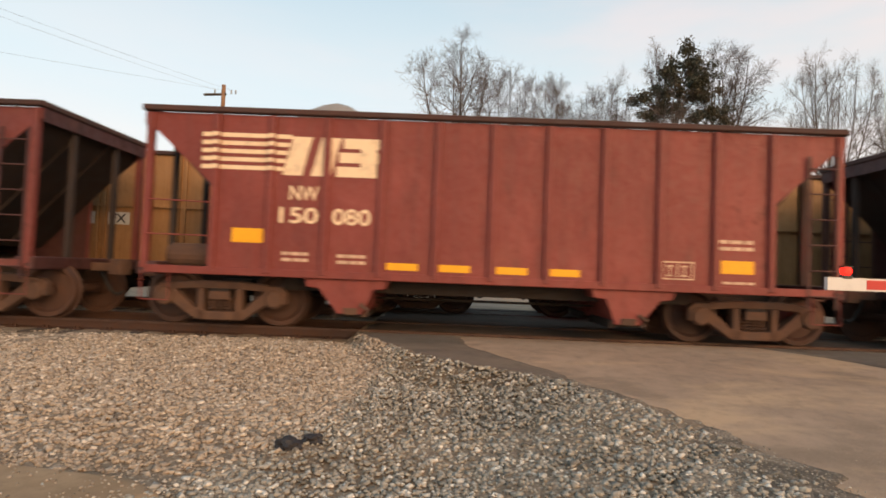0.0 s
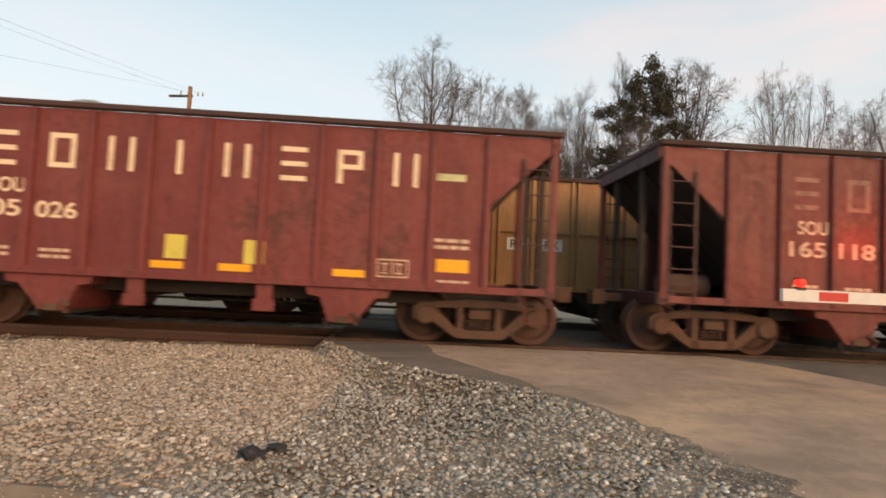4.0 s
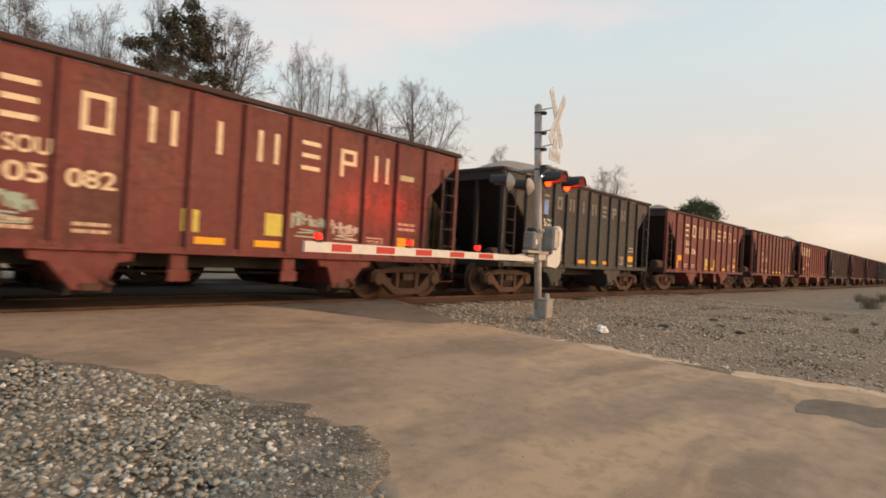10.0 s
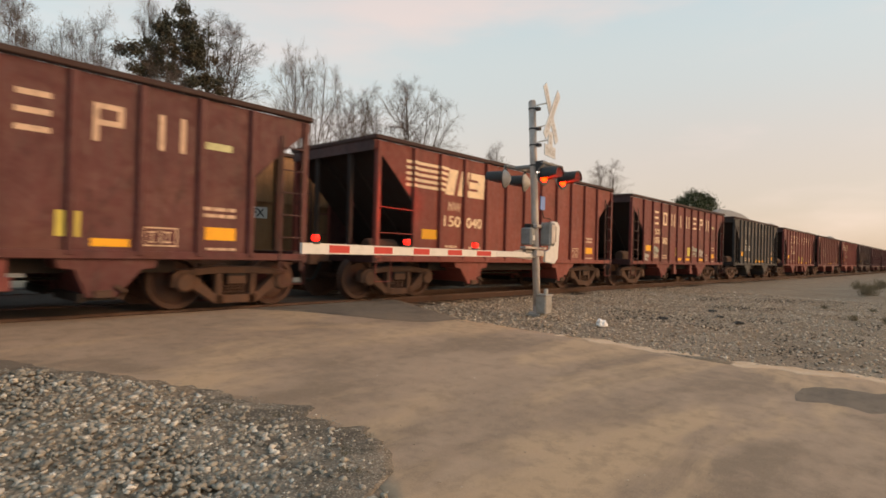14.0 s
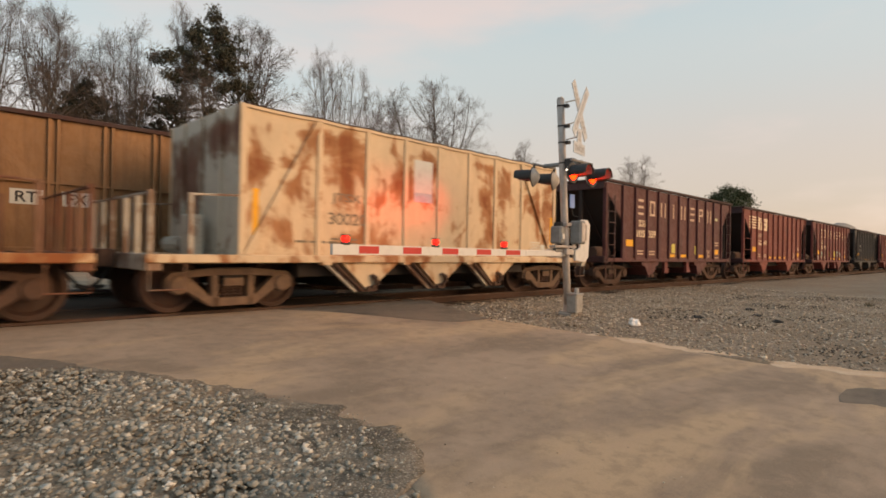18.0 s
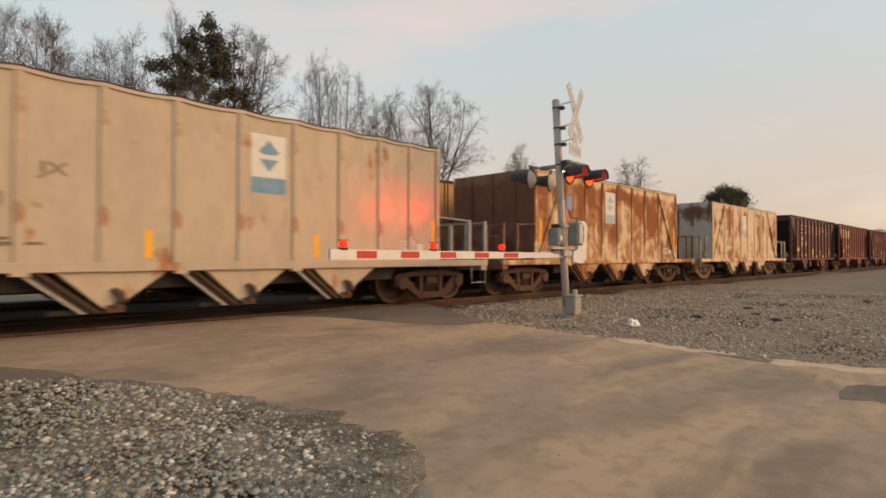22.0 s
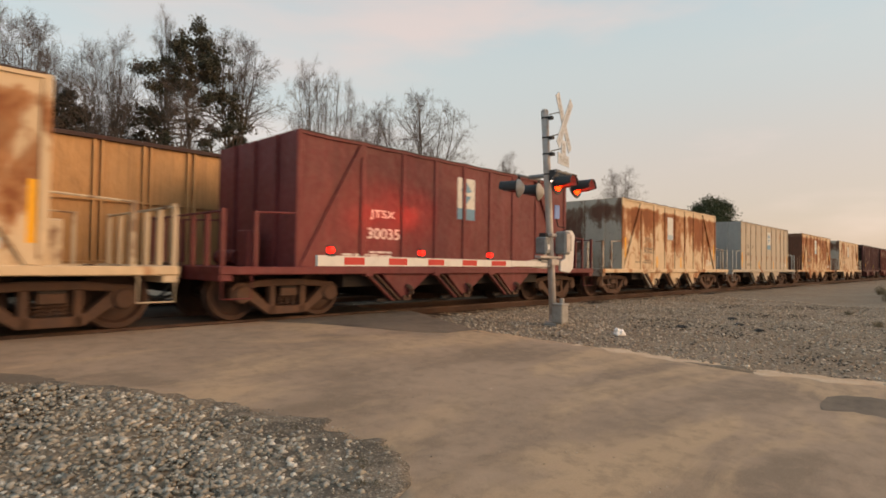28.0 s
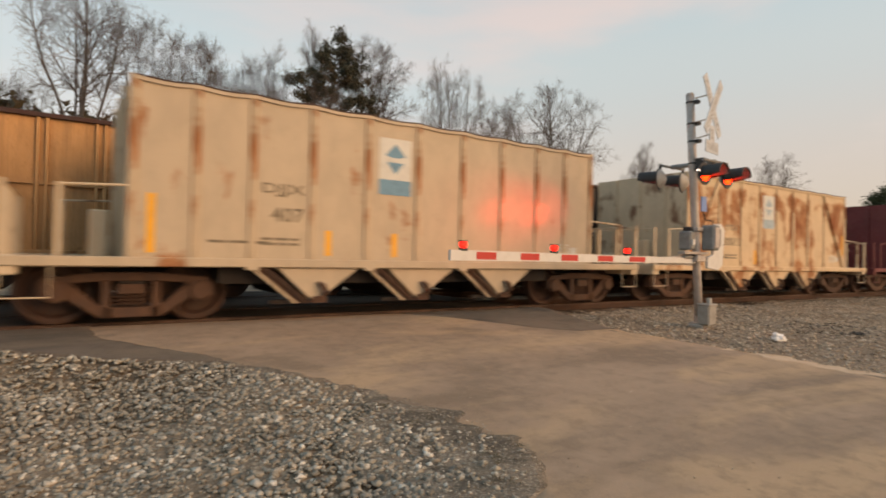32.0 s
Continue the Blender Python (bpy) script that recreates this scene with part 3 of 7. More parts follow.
patch3 = part("asphalt_patch", strip("asphalt_patch_c", np.arange(-0.9, 0.90, 0.05), lambda y: np.interp(y, [-0.9, 0.4, 0.8, 0.9], [7.5, 7.1, 7.15, 7.7]), lambda y: np.interp(y, [-0.9, 0.1, 0.7, 0.9], [8.2, 8.45, 7.95, 7.8]), 0.014, M["asphalt_dark"], 10, 0.30, 0.012), None)
tagged(patch3, "dark patch of tar on the road", "road patch", kind="structure")
dirt = part("dirt_patch", strip("dirt_patch", np.arange(2.0, 4.10, 0.07), lambda y: -6.5 + 0 * y, lambda y: np.interp(y, [2.0, 3.0, 3.6, 3.9, 4.1], [-2.6, -2.0, -1.75, -2.0, -3.2]), 0.016,
             grimy("tan_silt", (0.33, 0.225, 0.135), (0.21, 0.14, 0.085), 1.6, 0.95, rnd=False), 30, 0.30, 0.03), None)
tagged(dirt, "bare tan silt at the foot of the ballast", "dirt", kind="structure")
strip_s = part("sand_edge", strip("sand_edge", np.arange(-2.0, 4.4, 0.08), lambda y: road_right(y) - 0.12, lambda y: road_right(y) + np.interp(y, [-2.0, 0.6, 2, 4.4], [0.5, 0.32, 0.2, 0.04]), 0.015,
                grimy("pale_sand", (0.62, 0.46, 0.32), (0.45, 0.27, 0.16), 3, 0.95, rnd=False), 8, 0.26, 0.03), None)
soil = part("soil_edge", strip("soil_edge", np.arange(0.6, 6.3, 0.07), lambda y: road_left(y) - np.interp(y, [0.6, 2.6, 3.2, 4, 5, 6.3], [1.4, 1.2, 0.9, 0.5, 0.35, 0.18]), lambda y: road_left(y) + np.interp(y, [0.6, 3, 6.3], [0.05, 0.10, 0.16]), 0.016,
             soil_mat(), 14, 0.34), None)
tagged(soil, "dark gritty soil along the crumbling road edge", "soil", kind="structure")
tagged(strip_s, "pale sandy wash along the road edge", "sand", kind="structure")


# ---------------------------------------------------------------- tracks
def swept(poly):
    """A profile of (y, z) carried along the track, round its bend."""
    xs = [-420.0, 0.0] + [6.0 + 2.0 * k for k in range(9)] + [620.0]
    n = len(poly)
    vs = [(x, y + float(bend(x)), z) for x in xs for y, z in poly]
    fs = [(i * n + k, i * n + (k + 1) % n, (i + 1) * n + (k + 1) % n, (i + 1) * n + k) for i in range(len(xs) - 1) for k in range(n)]
    fs += [tuple(range(n - 1, -1, -1)), tuple(range((len(xs) - 1) * n, len(xs) * n))]
    return Geo().add(vs, fs)


def rail_run(y):
    foot = swept([(y - 0.07, -0.17), (y + 0.07, -0.17), (y + 0.012, -0.145), (y + 0.01, -0.045), (y - 0.01, -0.045), (y - 0.012, -0.145)])
    head = swept([(y - 0.036, -0.045), (y + 0.036, -0.045), (y + 0.036, -0.008), (y + 0.026, 0.0), (y - 0.026, 0.0), (y - 0.036, -0.008)])
    return foot, head


for y, who in ((9.03, "near"), (10.41, "near"), (13.31, "far"), (14.69, "far")):
    r = thing("rail", f"rusty brown steel rail of the {who} track", "rail", "rails of the tracks", "structure")
    foot, head = rail_run(y)
    part("rail_web", foot, M["rail_side"], r)
    part("rail_head", head, M["rail_head"], r, "worn bright rail head")


track_bed = thing("track_bed", "weathered wooden ties in stone ballast", "track bed", kind="structure")
tie_me = Geo().box(-0.11, 0.11, -1.3, 1.3, -0.15, 0.0).mesh("tie", M["tie"], 0.015)
rest = Geo()
rt = random.Random(5)
for y in (9.72, 14.0):
    for k in range(-60, 240):
        x = 0.52 * k + rt.uniform(-0.03, 0.03)
        if -1.0 < x < 8.7:
            continue
        if -26 < x < 45 and y < 10:
            part("tie", tie_me, None, track_bed, at=pose(x, y + float(bend(x)) + rt.uniform(-0.05, 0.05), -0.165 + rt.uniform(-0.015, 0.01), 0, 0, rt.uniform(-1.5, 1.5)))
        else:
            b = float(bend(x))
            rest.box(x - 0.11, x + 0.11, y + b - 1.3, y + b + 1.3, -0.32, -0.165)
tagged(part("ties_far", rest, M["tie"], track_bed), kind="stuff")
plate_me = Geo().box(-0.09, 0.09, -0.16, 0.16, 0, 0.018).box(-0.05, -0.02, -0.11, -0.08, 0.018, 0.05).box(0.02, 0.05, -0.11, -0.08, 0.018, 0.05).mesh("tie_plate", M["rail_side"])
for k in range(-24, 0):
    part("tie_plate", plate_me, None, track_bed, at=pose(0.52 * k, 9.03, -0.172))


# ---------------------------------------------------------------- freight cars
HALF = 1.52          # half the width of a car
Y_MARK = -HALF + 0.049    # markings lie on the side sheet


def wheel_profile():
    return [(-0.70, 0.0), (-0.70, 0.09), (-0.715, 0.13), (-0.70, 0.33), (-0.765, 0.375), (-0.765, 0.448), (-0.69, 0.455), (-0.655, 0.462), (-0.645, 0.488), (-0.625, 0.485),
            (-0.625, 0.40), (-0.66, 0.36), (-0.655, 0.14), (-0.60, 0.11), (-0.60, 0.085)]


def wheelset_mesh():
    p = wheel_profile()
    g = Geo().lathe(p, (0, 0, 0), 26)
    g.lathe([(-y, r) for y, r in p], (0, 0, 0), 26)
    g.tube([(0, -0.66, 0), (0, -0.2, 0), (0, 0.2, 0), (0, 0.66, 0)], [0.09, 0.078, 0.078, 0.09], 10)
    for s in (-1, 1):
        g.tube([(0, s * 0.69, 0), (0, s * 1.06, 0)], 0.085, 10)
        g.lathe([(s * 1.02, 0.15), (s * 1.085, 0.14), (s * 1.10, 0.11), (s * 1.10, 0.0)], (0, 0, 0), 14)
        for k in range(3):
            a = 2.094 * k
            g.box(0.075 * math.cos(a) - 0.018, 0.075 * math.cos(a) + 0.018, min(s * 1.085, s * 1.105), max(s * 1.085, s * 1.115), 0.075 * math.sin(a) - 0.018, 0.075 * math.sin(a) + 0.018)
    return g.mesh("wheelset", M["wheel"])


def side_frame_geo(wb, s):
    """A cast truck side frame: an arched top member, a dropped centre with springs, a box over each axle end."""
    h = wb / 2
    ya, yb = s * 0.93, s * 1.10
    g = Geo()
    lo, hi = min(ya, yb), max(ya, yb)
    for q in (-1, 1):
        # pedestal over the axle box, with the sloped arms of the casting
        g.prism([(q * (h - 0.17), 0.40), (q * (h - 0.19), 0.62), (q * (h - 0.08), 0.67), (q * (h + 0.10), 0.66), (q * (h + 0.19), 0.58), (q * (h + 0.19), 0.38), (q * (h + 0.12), 0.37), (q * (h + 0.10), 0.52), (q * (h - 0.10), 0.52), (q * (h - 0.11), 0.40)][::q], "y", lo, hi)
        g.prism([(q * (h - 0.09), 0.38), (q * (h - 0.09), 0.56), (q * 0.70, 0.56), (q * 0.38, 0.27), (q * 0.22, 0.25), (q * 0.22, 0.10), (q * 0.37, 0.10)][::q], "y", lo, hi)
        g.prism([(q * 0.25, 0.22), (q * 0.36, 0.22), (q * 0.36, 0.60), (q * 0.25, 0.60)][::q], "y", lo, hi)
        # the round cap over the axle end
        g.lathe([(s * 1.08, 0.155), (s * 1.125, 0.15), (s * 1.15, 0.12), (s * 1.15, 0.0)], (q * h, 0, 0.457), 14)
        g.box(q * (h - 0.10) if q > 0 else -(h + 0.10), q * (h + 0.10) if q > 0 else -(h - 0.10), lo + 0.01, hi - 0.02, 0.40, 0.56)
    g.prism([(-(h - 0.12), 0.57), (-0.3, 0.60), (0.3, 0.60), (h - 0.12, 0.57), (h - 0.12, 0.68), (0.35, 0.72), (-0.35, 0.72), (-(h - 0.12), 0.68)], "y", lo, hi)
    g.box(-0.37, 0.37, lo, hi, 0.10, 0.24)
    g.box(-0.17, 0.17, lo + 0.01, hi + 0.03 * (s > 0), 0.42, 0.56) if s > 0 else g.box(-0.17, 0.17, lo - 0.03, hi - 0.01, 0.42, 0.56)
    return g


def truck_parts(parent, x, wb, ws_mesh, sf, bol, spr):
    """A truck: bolster mesh with side frames, springs and two wheelsets under it."""
    t = part("truck", bol, None, parent, at=pose(x, 0, 0))
    for k in (0, 1):
        part("side_frame", sf[k], None, t)
        for dx in (-0.13, 0.0, 0.13):
            part("spring", spr, None, t, at=pose(dx, (2 * k - 1) * 1.03, 0))
    return t, [part("wheelset", ws_mesh, None, t, at=pose(q * wb / 2, 0, 0.457)) for q in (-1, 1)]


WB = 1.75
WS = wheelset_mesh()
SF = [side_frame_geo(WB, s).mesh("side_frame", M["truck"], 0.012) for s in (-1, 1)]
SF_DUSTY = [side_frame_geo(WB, s).mesh("side_frame", M["truck_dusty"], 0.012) for s in (-1, 1)]
BOL = Geo().box(-0.17, 0.17, -1.12, 1.12, 0.44, 0.60).box(-0.25, 0.25, -0.3, 0.3, 0.58, 0.74).mesh("truck", M["under"], 0.02)


def coil_mesh():
    """A coil spring: rings of a bar stacked close."""
    g = Geo()
    pts = [(0.055 * math.cos(1.2566 * k), 0.055 * math.sin(1.2566 * k), 0.25 + 0.2 * k / 20) for k in range(21)]
    return g.tube(pts, 0.014, 5).mesh("spring", M["truck"])


SPR = coil_mesh()


def coupler_geo(x, s):
    g = Geo().box(min(x, x + s * 0.5), max(x, x + s * 0.5), -0.075, 0.075, 0.78, 0.93)
    e = x + s * 0.5
    g.prism([(e - s * 0.02, -0.16), (e + s * 0.20, -0.17), (e + s * 0.26, -0.06), (e + s * 0.10, 0.02), (e + s * 0.22, 0.14), (e + s * 0.08, 0.18), (e - s * 0.04, 0.14)], "z", 0.72, 1.0)
    return g


def hose_geo(x, s):
    pts = [(x, 0.28, 0.80), (x + s * 0.10, 0.28, 0.60), (x + s * 0.24, 0.24, 0.42), (x + s * 0.42, 0.14, 0.36), (x + s * 0.56, 0.05, 0.42)]
    return Geo().tube(pts, 0.03, 6)


COMMON = {}


def running_gear(car, half, end, trucks, frames=None):
    """Centre sill, couplers, hoses, brake rods and both trucks."""
    key = (round(half, 2), round(end, 2))
    if key not in COMMON:
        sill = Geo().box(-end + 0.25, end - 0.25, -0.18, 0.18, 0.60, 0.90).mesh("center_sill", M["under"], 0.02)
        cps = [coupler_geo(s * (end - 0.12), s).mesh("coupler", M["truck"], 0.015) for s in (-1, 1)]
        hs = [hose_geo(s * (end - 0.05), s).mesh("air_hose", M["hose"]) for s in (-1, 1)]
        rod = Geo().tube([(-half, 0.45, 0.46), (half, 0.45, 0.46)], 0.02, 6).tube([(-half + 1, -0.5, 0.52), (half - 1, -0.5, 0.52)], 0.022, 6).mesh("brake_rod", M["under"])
        COMMON[key] = (sill, cps, hs, rod)
    sill, cps, hs, rod = COMMON[key]
    part("center_sill", sill, None, car)
    for k in (0, 1):
        part("coupler", cps[k], None, car)
        part("air_hose", hs[k], None, car)
    part("brake_rod", rod, None, car)
    ws = []
    for s in (-1, 1):
        t, w = truck_parts(car, s * half, WB, WS, frames or SF, BOL, SPR)
        ws += w
    trucks.extend(ws)


def ladder(parent, x, y, z0, z1, width, mat, n, along="x"):
    """Two stiles with rungs, flat against a side."""
    g = Geo()
    for q in (0, width):
        g.box(x + q - 0.02, x + q + 0.02, y - 0.012, y + 0.012, z0, z1)
    lad = part("ladder", g, mat, parent)
    rung = Geo().tube([(0, 0, 0), (width, 0, 0)], 0.012, 6).mesh("rung", mat)
    for k in range(n):
        part("rung", rung, None, lad, at=pose(x, y - 0.03, z0 + (k + 0.5) * (z1 - z0) / n))
    return lad


def heap(parent, x0, x1, top, mounds, seed, mat):
    """A stone load: a floor below the rim with rounded mounds, each given by its middle, height over the rim and half length."""
    nx, ny = 46, 14
    X, Y = np.meshgrid(np.linspace(x0, x1, nx), np.linspace(-HALF + 0.1, HALF - 0.1, ny))
    Z = np.full(X.shape, top - 0.5)
    for xc, rise, half in mounds:
        Z = np.maximum(Z, top - 0.5 + (0.5 + rise) * np.exp(-(np.abs((X - xc) / half) ** (4 if half > 2 else 2))) * np.exp(-((Y / 1.05) ** 2)))
    Z = Z + wobble(X + seed * 13, Y, 1.6, 0.05)
    return part("stone_load", sheet("stone_load", X, Y, Z, mat), None, parent, "heaped crushed stone load")


M["load"] = grimy("crushed_stone_load", (0.30, 0.28, 0.26), (0.18, 0.165, 0.15), 14, 0.95, rnd=False, bmp=0.6)


def mark(car, name, mat, x0, x1, z0, z1, y=Y_MARK, label=""):
    return part(name, Geo().box(x0, x1, y - 0.003, y, z0, z1), mat, car, label)


def bars(car, x, z, w, h, rows, mat, y=Y_MARK):
    """Small stencil lines that cannot be read."""
    g = Geo()
    for r in range(rows):
        zz = z - r * h * 1.9
        xx = x
        for k in range(3):
            ww = w * (0.26, 0.38, 0.22)[(k + r) % 3]
            g.box(xx, xx + ww, y - 0.003, y, zz, zz + h)
            xx += ww + w * 0.05
    return tagged(part("stencil", g, mat, car), kind="stuff")


def framed(car, x0, x1, z0, z1, mat, y=Y_MARK):
    t = 0.022
    g = Geo().box(x0, x1, y - 0.003, y, z0, z0 + t).box(x0, x1, y - 0.003, y, z1 - t, z1)
    g.box(x0, x0 + t, y - 0.003, y, z0 + t, z1 - t).box(x1 - t, x1, y - 0.003, y, z0 + t, z1 - t)
    c = (x0 + x1) / 2
    g.box(c - 0.012, c + 0.012, y - 0.003, y, z0 + 0.04, z1 - 0.04)
    for q in (x0 + 0.07, c + 0.05):
        g.box(q, q + 0.10, y - 0.003, y, z0 + 0.05, z0 + 0.075).box(q, q + 0.10, y - 0.003, y, z1 - 0.085, z1 - 0.06).box(q + 0.04, q + 0.06, y - 0.003, y, z0 + 0.05, z1 - 0.06)
    return part("data_panel", g, mat, car)


def block_sign(car, k, x, z, w, h, mat, y):
    """A letter-sized block sign of plain strokes, one on each panel."""
    t = 0.075
    g = Geo()
    b = lambda x0, x1, z0, z1: g.box(x + x0, x + x1, y - 0.003, y, z + z0, z + z1)  # noqa: E731
    if k in (0, 5):
        b(0, w, 0, t), b(0, w, h / 2 - t / 2, h / 2 + t / 2), b(0, w, h - t, h)
    elif k == 1:
        b(0, t, 0, h), b(w - t, w, 0, h), b(t, w - t, 0, t), b(t, w - t, h - t, h)
    elif k == 3:
        b(w / 2 - t / 2, w / 2 + t / 2, 0, h)
    elif k == 6:
        b(0, t, 0, h), b(t, w, h - t, h), b(t, w, h / 2 - t / 2, h / 2 + t / 2), b(w - t, w, h / 2 + t / 2, h - t)
    else:
        b(0, t, 0, h), b(w - t, w, 0, h)
    return part("block_sign", g, mat, car)


def open_hopper(label, paint, inner, half, seed, marks, load, trucks, length=None, rear_ladder=False):
    """An outside-braced open hopper car whose floor sheets slope down from both ends."""
    car = thing("hopper_car", label, "freight car", "cars of the train on the near track")
    end = half + 1.13 if length is None else length / 2
    top, sill, cut = 3.41, 0.90, end - 1.13
    n = 11
    pw = 2 * cut / (n - 1)
    # dark colour of the ends and far side sheet: soot with shade mixed in
    soot_shade = dark_inner if paint is black_paint else END_SOOT_SHADE
    y0, y1 = -HALF + 0.05, -HALF + 0.065
    side = [(-cut, sill), (cut, sill), (cut + 0.02, 2.18), (end - 0.06, 3.14), (end, 3.14), (end, top - 0.1), (-end, top - 0.1), (-end, 3.14), (-end + 0.06, 3.14), (-cut - 0.02, 2.18)]
    for s in (-1, 1):
        a, b = sorted((s * y0, s * y1))
        sheet_ob = part("side_sheet", Geo().prism(side, "y", a, b), paint if s > 0 else soot_shade, car)
        post = Geo().prism([(-0.055, 0.0), (-0.045, 0.07), (0.045, 0.07), (0.055, 0.0)], "z", sill - 0.02, top - 0.11)
        # pressed hat-section posts
        pm = post.mesh("side_post", paint, 0.008)
        for k in range(n):
            part("side_post", pm, None, sheet_ob, at=pose(-cut + k * pw, s * (HALF - 0.05), 0, 0, 0, 180 if s < 0 else 0))
        a, b = sorted((s * (HALF - 0.10), s * (HALF + 0.03)))
        part("top_chord", Geo().box(-end - 0.02, end + 0.02, a, b, top - 0.085, top), M["chord"], car, bevel=0.012)
        a, b = sorted((s * (HALF - 0.12), s * HALF))
        part("side_sill", Geo().box(-end + 0.12, end - 0.12, a, b, sill - 0.07, sill + 0.05), paint, car, bevel=0.01)
        for q in (-1, 1):
            x = q * (end - 0.10)
            part("corner_post", Geo().box(x - 0.05, x + 0.05, a, b, sill, top - 0.11), paint, car, bevel=0.01)
        ladder(car, (end - 0.58) if s < 0 else -(end - 0.16), s * (HALF + 0.005), sill - 0.25, 2.98, 0.42, soot_shade, 6)
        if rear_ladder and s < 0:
            ladder(car, -(end - 0.16), s * (HALF + 0.005), sill - 0.05, 2.92, 0.42, soot_shade, 6)
            continue
        part("grab_iron", Geo().tube([(-end + 0.12, s * (HALF + 0.02), 1.95), (-cut, s * (HALF + 0.02), 1.93)], 0.012, 6).tube([(-end + 0.12, s * (HALF + 0.02), 1.42), (-cut, s * (HALF + 0.02), 1.42)], 0.012, 6), paint, car)
    for q in (-1, 1):
        # slope sheet, end sheet and its ribs
        w = HALF - 0.07
        sl = Geo().prism([(q * (end - 0.02), 3.28), (q * (end - 0.02), 3.24), (q * (cut - 0.9), 1.17), (q * (cut - 0.94), 1.21)], "y", -w, w)
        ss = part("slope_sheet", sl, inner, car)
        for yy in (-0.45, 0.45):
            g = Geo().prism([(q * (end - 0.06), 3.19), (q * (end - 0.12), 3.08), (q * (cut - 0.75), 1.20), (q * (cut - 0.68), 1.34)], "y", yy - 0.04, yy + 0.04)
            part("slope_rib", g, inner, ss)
        part("end_sheet", Geo().box(min(q * end, q * (end - 0.02)), max(q * end, q * (end - 0.02)), -w, w, 3.1, top - 0.02), soot_shade, car)
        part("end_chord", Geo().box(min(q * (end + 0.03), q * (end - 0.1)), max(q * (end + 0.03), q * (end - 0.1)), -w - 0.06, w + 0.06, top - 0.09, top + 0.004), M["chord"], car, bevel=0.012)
        part("end_sill", Geo().box(min(q * end, q * (end - 0.3)), max(q * end, q * (end - 0.3)), -HALF + 0.02, HALF - 0.02, sill - 0.10, sill + 0.10), soot_shade, car, bevel=0.015)
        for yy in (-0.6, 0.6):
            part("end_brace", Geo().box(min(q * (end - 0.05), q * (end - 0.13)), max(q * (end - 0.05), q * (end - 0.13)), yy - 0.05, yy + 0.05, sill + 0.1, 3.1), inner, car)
        part("step", Geo().tube([(q * (end - 0.08), -HALF + 0.02, sill - 0.05), (q * (end - 0.08), -HALF + 0.02, 0.42), (q * (end - 0.5), -HALF + 0.02, 0.42), (q * (end - 0.5), -HALF + 0.02, sill - 0.05)], 0.014, 6), paint, car)
        # discharge chutes
        xc = q * 2.2 * half / 4.27
        d = -0.08 * q
        for ya, yb in ((-HALF + 0.06, -0.2), (0.2, HALF - 0.06)):
            hop = part("chute", Geo().prism([(xc - 0.66, sill - 0.02), (xc + 0.66, sill - 0.02), (xc + 0.60, 0.70), (xc + 0.42, 0.68), (xc + d + 0.19, 0.30), (xc + d - 0.19, 0.30), (xc - 0.42, 0.68), (xc - 0.60, 0.70)], "y", ya, yb), paint, car, bevel=0.01)
            m = (ya + yb) / 2
            part("chute_door", Geo().box(xc + d - 0.23, xc + d + 0.23, m - 0.5, m + 0.5, 0.255, 0.30).box(xc + d - 0.26, xc + d - 0.20, m - 0.58, m + 0.58, 0.24, 0.36), M["under"], hop)
            part("door_lock", Geo().tube([(xc + d + 0.16, ya - 0.02, 0.46), (xc + d + 0.27, ya - 0.05, 0.38), (xc + d + 0.22, ya - 0.03, 0.28)], 0.035, 6).box(xc + d - 0.10, xc + d + 0.12, ya - 0.035, ya, 0.30, 0.40), M["truck"], hop)
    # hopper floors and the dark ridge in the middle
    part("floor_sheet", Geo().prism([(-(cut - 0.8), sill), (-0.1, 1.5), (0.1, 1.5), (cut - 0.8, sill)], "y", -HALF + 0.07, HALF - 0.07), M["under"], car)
    # added dark box closes the bright gap between the chutes
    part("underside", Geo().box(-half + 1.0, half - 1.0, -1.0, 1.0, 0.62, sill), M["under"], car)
    if load is not None:
        heap(car, -end + 0.5, end - 0.5, top, load, seed, M["load"])
    part("brake_cylinder", Geo().tube([(-end + 0.25, -0.95, 1.12), (-end + 0.30, -0.95, 1.12), (-cut - 0.1, -0.95, 1.12)], [0.16, 0.19, 0.19], 16), M["truck"], car)
    part("air_reservoir", Geo().tube([(-cut + 0.2, 0.6, 0.66), (-cut + 1.2, 0.6, 0.66)], 0.17, 12), M["under"], car)
    running_gear(car, half, end, trucks)
    marks(car, cut, end)
    return car


